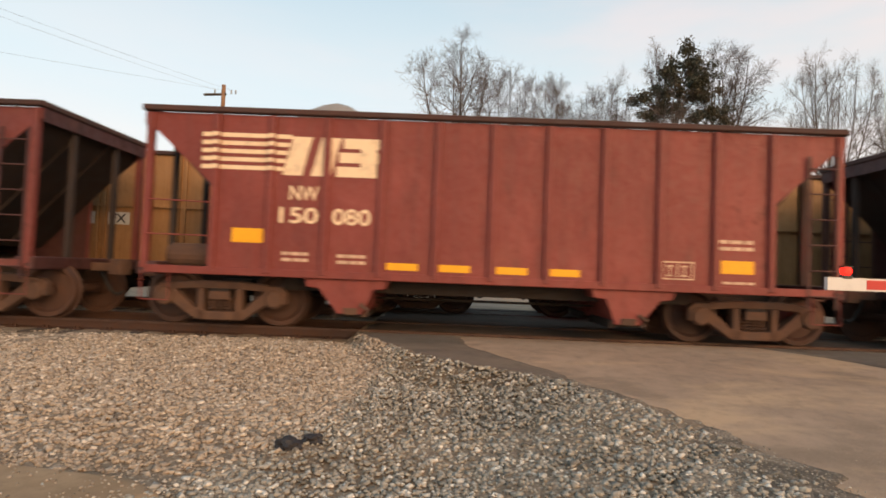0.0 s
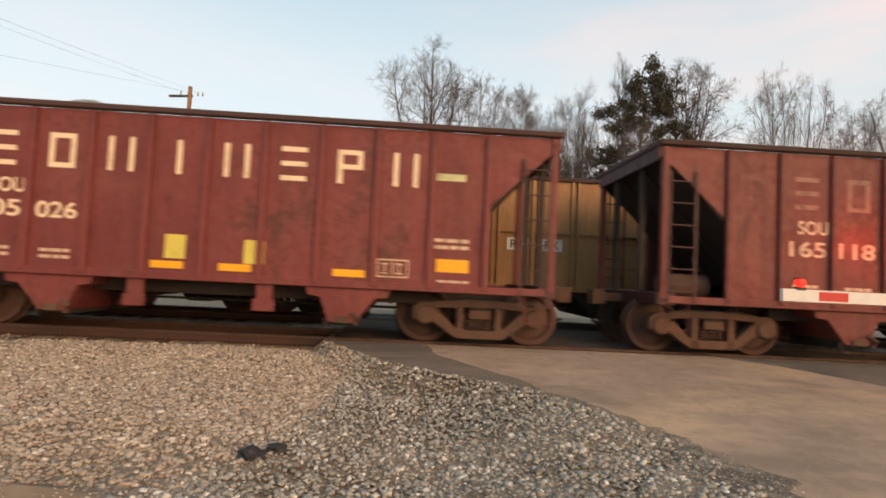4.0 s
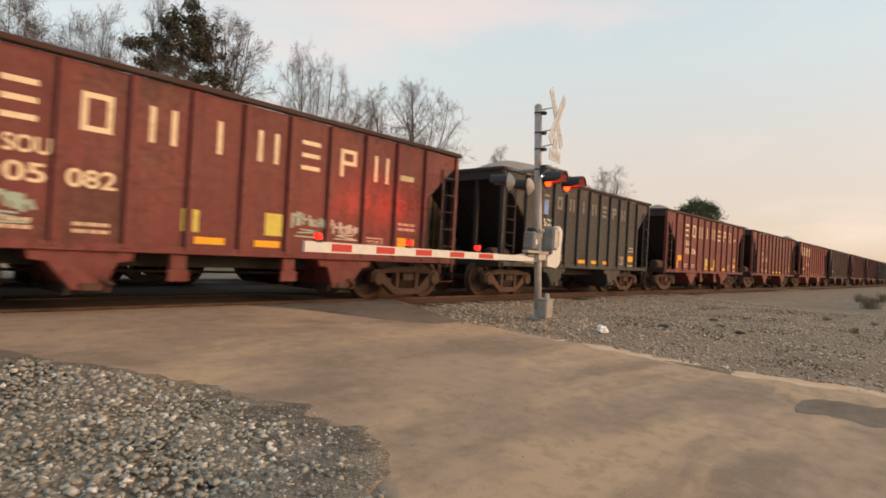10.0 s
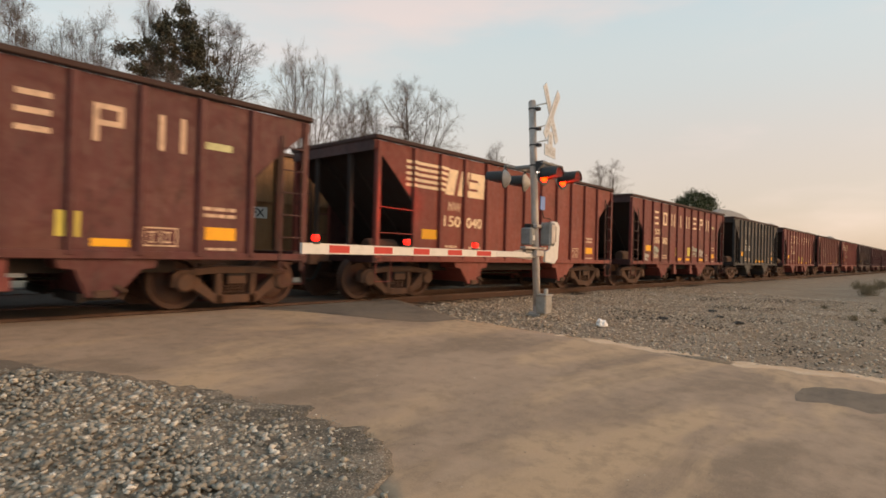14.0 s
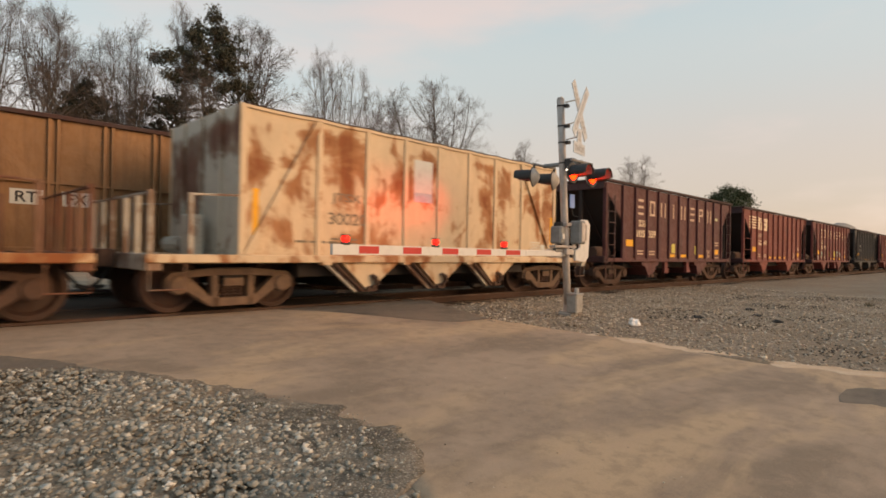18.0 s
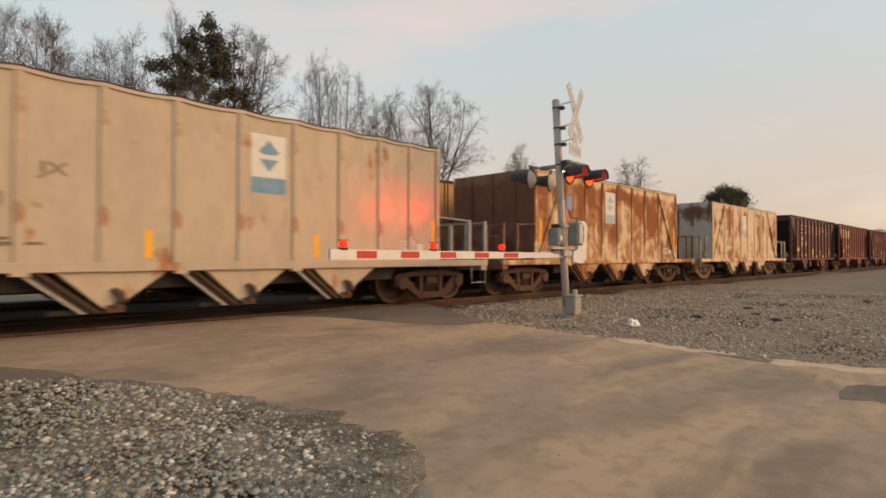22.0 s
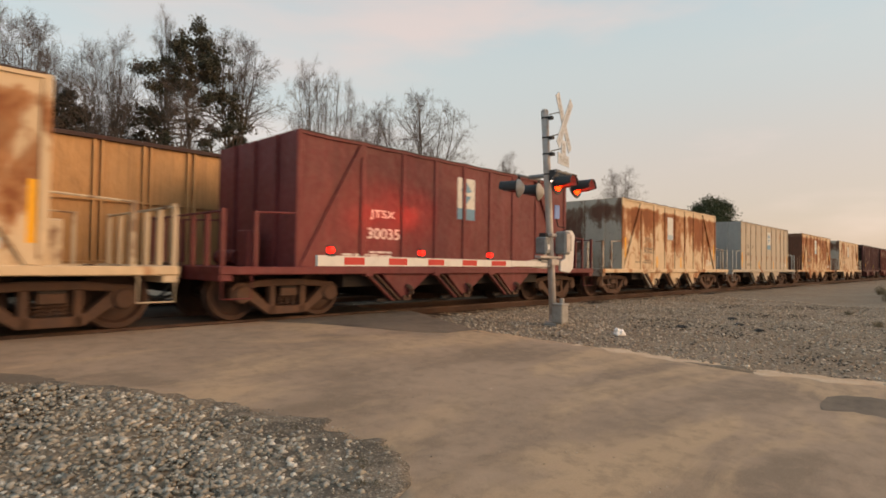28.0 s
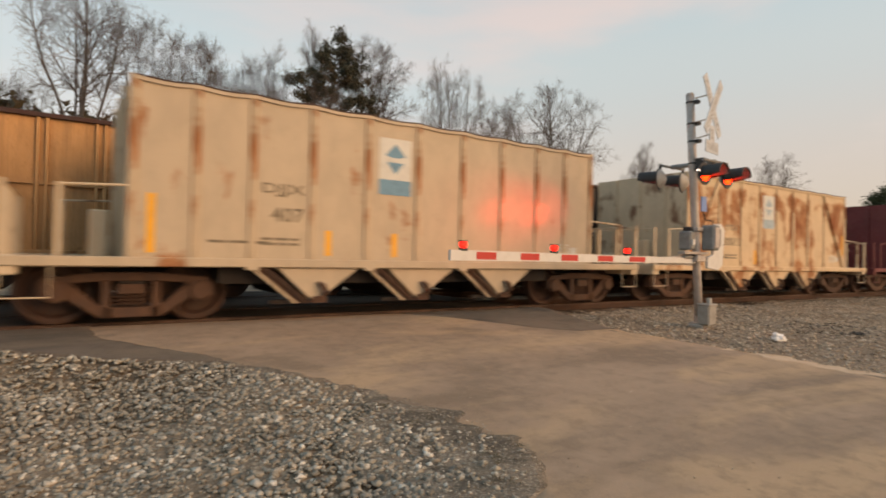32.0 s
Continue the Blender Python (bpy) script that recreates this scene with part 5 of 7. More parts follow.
add_car(-173.55, rock_hopper(RUST, creams[3], cream_ends[1], 4.5, 15, True, False, marks_rock("JTSX", "30011", ND, -2.88, "sheet", (-4.38, 4.0)), NEAR_WHEELS))


def marks_plain(car, cut, end):
    common_marks(car, M["faded"])


ahead = [(brown, -0.6), (reds[5], -0.6), (reds[5], -0.2), (black_paint, -0.2), (reds[5], -0.5), (brown, -0.3), (reds[5], -0.6)]
for k, (pm, ld) in enumerate(ahead):
    add_car(12.39 * (k + 1), open_hopper("dark weathered open hopper car far along the train", pm, dark_inner, 4.27, 20 + k, marks_plain, ((0, 0.3 + ld, 3.6),), NEAR_WHEELS))
for k in range(3):
    add_car(12.39 * 7 + 12.46 + 12.57 * k, rock_hopper("pale cream rock hopper car far along the train", creams[5], cream_ends[2], 4.5, 30 + k, False, True, marks_rock("DJJX", "411", ND, -2.9, "", ()), NEAR_WHEELS))

# ---------------------------------------------------------------- the train on the far track
gold = weathered_paint("gold_yellow_paint", (0.58, 0.30, 0.06), (0.30, 0.15, 0.05), (0.2, 0.1, 0.04), 16.0, 0.1, 0.3)
FAR, FAR_WHEELS = [], []


def tan_hopper(tan, gold, label):
    """A riveted hopper with painted corners and sooty sloped ends."""
    car = thing("coal_hopper_car", label, "freight car", "cars of the train on the far track")
    end, top, sill, half, w = 5.72, 3.52, 0.95, 4.55, 1.58
    cut = end - 1.0
    side = [(-cut, sill), (cut, sill), (cut, 2.25), (cut, top - 0.08), (-cut, top - 0.08), (-cut, 2.25)]
    for s in (-1, 1):
        a, b = sorted((s * (w - 0.07), s * (w - 0.05)))
        sd = part("side_sheet", Geo().prism(side, "y", a, b), tan, car)
        for q in (-1, 1):
            g = Geo().prism([(q * cut, 2.25), (q * (end - 0.02), 3.12), (q * end, 3.12), (q * end, top - 0.08), (q * cut, top - 0.08)], "y", a, b)
            part("corner_sheet", g, gold, car, "gold painted corner sheet")
            x = q * (end - 0.06)
            part("corner_post", Geo().box(x - 0.05, x + 0.05, min(a, b), max(a, b) + 0.0, sill, 3.12), tan, car)
        n = 10
        yo = sorted((s * (w - 0.05), s * (w + 0.01)))
        pm = Geo().box(-0.10, -0.04, yo[0], yo[1], sill, top - 0.08).box(0.04, 0.10, yo[0], yo[1], sill, top - 0.08).mesh("side_post", tan, 0.008)
        rv = Geo()
        for k in range(14):
            for dx in (-0.125, 0.125):
                rv.box(dx - 0.012, dx + 0.012, min(s * (w - 0.05), s * (w - 0.035)), max(s * (w - 0.05), s * (w - 0.035)), sill + 0.15 + k * 0.17, sill + 0.175 + k * 0.17)
        rm = rv.mesh("rivet_row", tan)
        for k in range(n + 1):
            p = part("side_post", pm, None, sd, at=pose(-cut + 0.1 + k * (2 * cut - 0.2) / n, 0, 0))
            tagged(part("rivet_row", rm, None, sd, at=pose(-cut + 0.1 + k * (2 * cut - 0.2) / n, 0, 0)), kind="stuff")
        part("mid_rail", Geo().box(-cut, cut, min(yo[0], s * (w - 0.03)), max(s * (w - 0.05), s * (w - 0.03)), 2.20, 2.24), tan, sd)
        a, b = sorted((s * (w - 0.10), s * (w + 0.03)))
        part("top_chord", Geo().box(-end, end, a, b, top - 0.09, top), M["chord"], car, bevel=0.012)
        part("side_sill", Geo().box(-end + 0.05, end - 0.05, a, b, sill - 0.08, sill + 0.05), tan, car, bevel=0.01)
    for q in (-1, 1):
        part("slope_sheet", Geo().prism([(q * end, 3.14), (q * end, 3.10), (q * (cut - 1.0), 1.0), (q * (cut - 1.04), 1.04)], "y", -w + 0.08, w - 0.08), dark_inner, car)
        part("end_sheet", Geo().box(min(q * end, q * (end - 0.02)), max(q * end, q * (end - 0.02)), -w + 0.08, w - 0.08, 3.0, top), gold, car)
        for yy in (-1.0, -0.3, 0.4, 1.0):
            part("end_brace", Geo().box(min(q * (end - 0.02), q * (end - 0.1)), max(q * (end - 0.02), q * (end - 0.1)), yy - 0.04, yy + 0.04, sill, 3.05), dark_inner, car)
        part("end_sill", Geo().box(min(q * end, q * (end - 0.3)), max(q * end, q * (end - 0.3)), -w + 0.04, w - 0.04, sill - 0.12, sill + 0.10), tan, car, bevel=0.015)
        part("reflector", Geo().box(q * (cut + 0.25) - 0.04, q * (cut + 0.25) + 0.04, -w - 0.02, -w - 0.005, 1.0, 1.55), M["yellow"], car, "yellow reflective strip")
        for xc in (q * 1.1, q * 3.0):
            part("chute", Geo().prism([(xc - 0.85, sill), (xc + 0.85, sill), (xc + 0.25, 0.28), (xc - 0.25, 0.28)], "y", -w + 0.1, w - 0.1), M["under"], car, bevel=0.01)
    ym = -w + 0.047
    for x, word in ((-3.42, "RT"), (-2.62, "FX")):
        part("panel", Geo().box(x, x + 0.5, ym - 0.004, ym, 1.79, 2.07), M["pale_panel"], car, "pale stencilled panel")
        lettering(word, x + 0.08, ym - 0.008, 1.83, 0.20, M["black"], car, 0.34, "mark")
    running_gear(car, half, end, FAR_WHEELS)
    heap(car, -end + 0.3, end - 0.3, top, ((0, -0.3, 4),), 3, M["under"])
    return car


FAR_PITCH, FAR_FIRST = 13.3, 1.8
TANS = [weathered_paint("tan_gold_paint", c, tuple(v * 0.52 for v in c), (0.16, 0.07, 0.033), q, 0.12, 0.45) for q, c in ((15.0, (0.30, 0.158, 0.064)), (16.5, (0.25, 0.125, 0.052)), (17.5, (0.46, 0.245, 0.10)))]
soot = weathered_paint("faded_soot_black_paint", (0.030, 0.029, 0.029), (0.018, 0.017, 0.017), (0.06, 0.04, 0.032), 19.0, 0.15, 0.4)
for k in range(-3, 7):
    if k < 3:
        look_of = (TANS[1 if k == 1 else 2 if k == 2 else 0], gold, "dusty tan riveted hopper car with gold corners and sooty slope sheets")
    else:
        look_of = (soot, soot, "sooty black riveted hopper car on the far track")
    FAR.append((tan_hopper(*look_of), FAR_FIRST + FAR_PITCH * (k + 0.5)))


# ---------------------------------------------------------------- crossing signal with its gate
def signal_head(parent, x, y, z, turn, lens, hooded=0.42):
    """A round lamp on a black disc under a long hood; it faces its own -y."""
    m = pose(x, y, z, 0, 0, turn) @ Matrix.Diagonal((0.88, 0.88, 0.88, 1))
    disc = part("backing_disc", Geo().lathe([(0.012, 0.0), (0.012, 0.225), (0.0, 0.235), (-0.012, 0.225), (-0.012, 0.0)], (0, 0, 0), 24), M["black"], parent, "round black backing disc", at=m)
    g = Geo()
    n = 14
    vs, fs = [], []
    for k in range(n + 1):
        a = math.radians(-25 + 230 * k / n)
        for r in (0.165, 0.178):
            for d in (-0.012, -hooded if k not in (0, n) else -hooded * 0.45):
                vs.append((r * math.cos(a), d, r * math.sin(a)))
    for k in range(n):
        i = 4 * k
        fs += [(i, i + 4, i + 5, i + 1), (i + 2, i + 3, i + 7, i + 6), (i + 1, i + 5, i + 7, i + 3)]
    g.add(vs, fs)
    part("hood", g, M["black"], disc)
    # shell added inside the black hood so the lens light shows red there
    catch_shell, k = Geo(), 12
    ring = [(r * math.cos(math.radians(-15 + 210 * i / k)), d, r * math.sin(math.radians(-15 + 210 * i / k))) for i in range(k + 1) for r in (0.157, 0.161) for d in (-0.02, -hooded * 0.92)]
    catch_shell.add(ring, [f for i in range(k) for f in ((4 * i, 4 * i + 4, 4 * i + 5, 4 * i + 1), (4 * i + 2, 4 * i + 3, 4 * i + 7, 4 * i + 6), (4 * i + 1, 4 * i + 5, 4 * i + 7, 4 * i + 3))])
    part("hood_liner", catch_shell, M["catch_shell"], disc, "added grey shell in the hood that catches the red light")
    part("lens", Geo().lathe([(-0.013, 0.155), (-0.035, 0.13), (-0.045, 0.07), (-0.047, 0.0)], (0, 0, 0), 20), lens, disc, "lit red lens")
    part("lamp_housing", Geo().lathe([(0.013, 0.215), (0.04, 0.20), (0.10, 0.13), (0.14, 0.07), (0.14, 0.0)], (0, 0, 0), 18), M["pale_cast"], disc, "pale grey lamp housing")
    part("side_lamp", Geo().lathe([(-0.02, 0.0), (0.0, 0.022), (0.03, 0.02), (0.03, 0.0)], (-0.20, 0.0, 0.05), 8), M["lamp_white"], disc, "tiny clear side lamp")
    return disc


def crossing_signal(lean, label):
    sig = thing("crossing_signal", label, "crossing signal", "signals of the level crossing")
    ax = lambda z: -lean * z  # noqa: E731
    part("foundation", Geo().box(-0.15, 0.15, -0.15, 0.15, -0.3, 0.09), M["concrete"], sig, bevel=0.02)
    part("mast", Geo().tube([(ax(z), 0, z) for z in (0.0, 1.4, 2.9, 4.42)], 0.075, 18), M["galv"], sig, "galvanised steel mast", smooth=True)
    part("mast_cap", Geo().tube([(ax(4.42), 0, 4.42), (ax(4.46), 0, 4.46)], [0.08, 0.05], 16), M["galv"], sig)
    part("mast_foot", Geo().box(-0.13, 0.13, -0.13, 0.13, 0.09, 0.12).tube([(0, 0, 0.10), (-0.01, 0, 0.5)], [0.10, 0.088], 14), M["galv"], sig)
    jb = part("junction_box", Geo().box(-0.15, 0.12, -0.28, -0.04, 0.09, 0.48), M["concrete"], sig, "pale cast junction box", bevel=0.025)
    part("box_lid", Geo().box(-0.165, 0.135, -0.295, -0.04, 0.455, 0.495), M["concrete"], jb, bevel=0.012)
    part("cable_cap", Geo().tube([(0.04, -0.17, 0.49), (0.04, -0.17, 0.57), (0.04, -0.17, 0.60)], [0.05, 0.05, 0.035], 10), M["pale_cast"], jb)
    # gate mechanism
    x = ax(1.6)
    mech = part("gate_mechanism", Geo().box(x + 0.06, x + 0.27, -0.32, -0.06, 1.50, 1.98), M["cast"], sig, "grey gate mechanism box", bevel=0.03)
    part("mechanism_door", Geo().box(x + 0.09, x + 0.24, -0.335, -0.32, 1.55, 1.93), M["galv"], mech, bevel=0.01)
    part("mechanism_hinge", Geo().tube([(x + 0.255, -0.33, 1.58), (x + 0.255, -0.33, 1.90)], 0.016, 8), M["galv"], mech)
    drv = part("drive_case", Geo().box(x - 0.27, x - 0.09, -0.06, 0.20, 1.50, 1.86), M["cast"], sig, "dark grey drive case", bevel=0.03)
    part("latch", Geo().box(x - 0.23, x - 0.15, -0.085, -0.06, 1.60, 1.70), M["white"], drv)
    part("drive_cover", Geo().box(x - 0.21, x - 0.11, -0.02, 0.15, 1.86, 1.94), M["black"], drv, bevel=0.01)
    part("cable", Geo().tube([(x + 0.20, -0.2, 1.98), (x + 0.24, -0.2, 2.06), (x + 0.10, -0.12, 2.08), (x + 0.05, -0.09, 2.3)], 0.012, 6), M["hose"], mech)
    part("shelf", Geo().box(x - 0.52, x + 0.28, -0.10, 0.04, 1.42, 1.47), M["galv"], sig, bevel=0.006)
    part("drive_shaft", Geo().tube([(x - 0.4, 0.0, 1.36), (x + 0.5, 0.0, 1.36)], 0.045, 12), M["cast"], drv)
    part("mast_clamp", Geo().box(x - 0.14, x + 0.14, -0.13, 0.13, 1.28, 1.40), M["galv"], sig, bevel=0.01)
    part("mast_clamp", Geo().box(x - 0.13, x + 0.13, -0.12, 0.12, 1.86, 1.93), M["galv"], sig, bevel=0.01)
    cw = part("counterweight", Geo().prism([(x + 0.18, 1.16), (x + 0.56, 1.12), (x + 0.70, 1.22), (x + 0.76, 1.92), (x + 0.66, 2.02), (x + 0.44, 2.02), (x + 0.36, 1.42), (x + 0.18, 1.36)], "y", -0.14, -0.08), M["white"], sig, "white counterweight plate", bevel=0.012)
    # gate arm with red and white sheeting
    za = 1.30
    arm = part("gate_arm", Geo().box(-1.55, x - 0.02, -0.03, 0.03, za - 0.055, za + 0.055), M["white"], sig, "white aluminium gate arm", bevel=0.006)
    part("arm_bracket", Geo().prism([(x - 0.06, za - 0.10), (x - 0.75, za - 0.06), (x - 0.80, za + 0.05), (x - 0.06, za + 0.16)], "y", 0.032, 0.06), M["galv"], arm)
    edges = [-1.72, -2.17, -2.57, -2.97, -3.41, -3.80, -4.24, -4.63, -5.07, -5.44, -5.86]
    for k in range(len(edges) - 1):
        h = 0.058 + 0.0015 * k
        piece = part("arm_section", Geo().box(edges[k + 1], edges[k], -0.028, 0.028, za - h, za + h), M["white"], arm)
        if k % 2 == 0:
            part("red_stripe", Geo().box(edges[k + 1] + 0.01, edges[k] - 0.01, -0.031, 0.031, za - 0.74 * h, za + 0.74 * h), M["red_sheet"], piece, "red reflective stripe")
    part("arm_section", Geo().box(edges[0], -1.55, -0.028, 0.028, za - 0.06, za + 0.06), M["white"], arm)
    for lx, mm in ((-5.64, M["lamp_red"]), (-3.92, M["lamp_red"]), (-2.18, M["lamp_red"])):
        lamp = part("arm_lamp", Geo().box(lx - 0.055, lx + 0.055, -0.04, 0.04, za + 0.06, za + 0.10), M["black"], arm, bevel=0.008)
        part("lens", Geo().lathe([(-0.05, 0.0), (-0.046, 0.04), (-0.03, 0.05), (0.03, 0.05), (0.046, 0.04), (0.05, 0.0)], (lx, 0, za + 0.145), 14), mm, lamp, "glowing red arm lamp")
        part("lamp_cap", Geo().box(lx - 0.05, lx + 0.05, -0.045, 0.045, za + 0.185, za + 0.20), M["black"], lamp)
    # flashing lamps on a cross arm
    z = 3.12
    x = ax(z)
    part("cable_box", Geo().box(x - 0.07, x + 0.12, -0.26, -0.08, z - 0.14, z + 0.10), M["black"], sig, bevel=0.015)
    for side in (-1, 1):
        ya = 0.44 * side
        part("cross_arm", Geo().tube([(x - 0.40, ya, z), (x + 0.40, ya, z)], 0.026, 10), M["cast"], sig)
        part("arm_stub", Geo().tube([(x, 0.06 * side, z), (x, ya, z)], 0.045, 10), M["cast"], sig)
        for q in (-0.37, 0.37):
            part("lamp_hanger", Geo().tube([(x + q, ya, z + 0.02), (x + q, ya, z - 0.22)], 0.025, 8), M["black"], sig)
            signal_head(sig, x + q, ya + 0.02 * side, z - 0.26, 0 if side < 0 else 198, M["lamp_hot"] if side < 0 else M["lamp_red"])
    # crossbuck and track count, on brackets in front
    for zz in (4.28, 3.88, 3.55, 3.14):
        part("band", Geo().tube([(ax(zz), 0, zz - 0.015), (ax(zz), 0, zz + 0.015)], 0.080, 14).box(ax(zz) - 0.01, ax(zz) + 0.09, -0.15, -0.05, zz - 0.03, zz + 0.03), M["black"], sig)
    for zz in (4.34, 3.90, 3.60):
        part("bracket", Geo().tube([(ax(zz), -0.1, zz), (ax(4.0), -0.42, zz + 0.02)], 0.012, 6), M["galv"], sig)
    xc, zc = ax(4.0) - 0.03, 4.11
    tilt = pose(xc, -0.44, 0, 0, 0, 10)
    buck = part("crossbuck", Geo().box(-0.62, 0.62, -0.008, 0.008, -0.10, 0.10), M["sign"], sig, "aged white crossbuck blade", at=tilt @ pose(0, 0, zc, 0, 54, 0), bevel=0.004)
    b2 = part("crossbuck", Geo().box(-0.62, 0.62, -0.008, 0.008, -0.10, 0.10), M["sign"], sig, "aged white crossbuck blade", at=tilt @ pose(0, -0.022, zc, 0, -54, 0), bevel=0.004)
    lettering("RAILROAD", -0.52, -0.010, -0.05, 0.10, M["sign_letter"], buck, 1.0)
    lettering("CROSSING", -0.52, -0.010, -0.05, 0.10, M["sign_letter"], b2, 1.0)
    plate = part("track_plate", Geo().prism([(-0.30, 3.26), (0.30, 3.26), (0.30, 3.48), (0.12, 3.48), (0.12, 3.76), (-0.12, 3.76), (-0.12, 3.48), (-0.30, 3.48)], "y", -0.008, 0.008), M["sign"], sig, "aged white plate with the number of tracks", at=tilt)
    lettering("2", -0.06, -0.010, 3.52, 0.18, M["sign_letter"], plate)
    lettering("TRACKS", -0.24, -0.010, 3.31, 0.11, M["sign_letter"], plate, 0.48)
    part("tag", Geo().box(ax(2.4) + 0.07, ax(2.4) + 0.24, -0.11, -0.09, 2.24, 2.52), M["blue_tag"], sig, "small blue notice")
    return sig


SIGNAL_X, SIGNAL_Y = 10.40, 5.94
signal = crossing_signal(0.094, "galvanised crossing signal with lit red lamps and a lowered gate")
signal.matrix_basis = pose(SIGNAL_X, SIGNAL_Y, -0.25)
copy_thing(signal, pose(-5.15, 18.0, -0.35, 0, 0, 180))
# the lamps that face the train throw red light on it: a narrow bright beam inside a wide faint one
for lx, tx in ((9.74, 7.25), (10.48, 8.30)):
    ly, lz = 6.42, 2.61
    d = (Vector((tx, 8.22, 1.93)) - Vector((lx, ly, lz))).normalized()
    for watts, wide in RED_BEAMS:
        ld = bpy.data.lights.new("red_lamp", "SPOT")
        ld.energy, ld.color, ld.spot_size, ld.spot_blend, ld.shadow_soft_size = watts, (1.0, 0.016, 0.008), radians(wide), 1.0, 0.08
        lo = new("red_lamp", ld)
        lo.matrix_world = look(tuple(Vector((lx, ly, lz)) + 0.5 * d), (tx, 8.22, 1.93))


# ---------------------------------------------------------------- trees
M["bark"] = grimy("grey_bark", (0.15, 0.12, 0.10), (0.09, 0.072, 0.062), 3, 0.95)
M["twig"] = grimy("twigs", (0.135, 0.104, 0.090), (0.09, 0.071, 0.062), 1, 0.95)
M["needle"] = grimy("pine_needles", (0.040, 0.046, 0.030), (0.105, 0.080, 0.054), 0.55, 0.85, amount=0.85)
M["leaf"] = grimy("dark_leaves", (0.04, 0.055, 0.022), (0.07, 0.075, 0.03), 0.8, 0.8)
M["brush"] = grimy("dry_brush", (0.13, 0.095, 0.065), (0.20, 0.15, 0.10), 0.5, 0.95)


def thin_tube(V, F, a, b, ra, rb):
    """A three-sided stick from a to b."""
    d = (b - a)
    u = d.orthogonal().normalized()
    w = d.cross(u).normalized()
    o = len(V)
    for p, r in ((a, ra), (b, rb)):
        for k in range(3):
            c, s = math.cos(2.094 * k), math.sin(2.094 * k)
            V.append((p.x + r * (c * u.x + s * w.x), p.y + r * (c * u.y + s * w.y), p.z + r * (c * u.z + s * w.z)))
    F.extend([(o, o + 1, o + 4, o + 3), (o + 1, o + 2, o + 5, o + 4), (o + 2, o, o + 3, o + 5)])


def fork(d, angle, turn):
    """The direction d bent by an angle, towards a side given by a turn about it."""
    u = d.orthogonal().normalized()
    w = d.cross(u)
    return (d * math.cos(angle) + (u * math.cos(turn) + w * math.sin(turn)) * math.sin(angle)).normalized()


def shoot(V, F, rnd, p, d, length, r, level, lean):
    """A limb that arches upward and sends out finer shoots along its way, down to hair-thin twigs."""
    k = 0 if level < 2 else 1
    n = (8, 6, 5, 3)[level]
    turn = rnd.uniform(0, 6.28)
    for i in range(n):
        wild = (0.035, 0.05, 0.07, 0.09)[level]
        d = (d + Vector((rnd.gauss(0, wild), rnd.gauss(0, wild), (0.03, 0.02, 0.0, 0.0)[level] + rnd.gauss(0, 0.04)))).normalized()
        e = p + d * (length / n)
        ra, rb = r * (1 - 0.85 * i / n), r * (1 - 0.85 * (i + 1) / n)
        thin_tube(V[k], F[k], p, e, max(ra, 0.0078), max(rb, 0.0055))
        if level < 3 and (i > 1 or level > 0):
            for q in range(2 if rnd.random() < (0.4, 0.6, 0.95)[level] else 1):
                turn += 2.4 + rnd.uniform(-0.7, 0.7)
                rest = length * (1 - (i + 0.5) / n)
                reach = (0.12 * length + 0.88 * rest) * rnd.uniform(0.6, 1.0) * (0.85, 0.75, 0.75)[level]
                shoot(V, F, rnd, p.lerp(e, rnd.uniform(0.1, 1)), fork(d, lean * rnd.uniform(0.65, 1.3), turn), max((1.4, 0.9, 0.55)[level], reach), max(0.55 * ra, 0.006), level + 1, lean)
        p = e


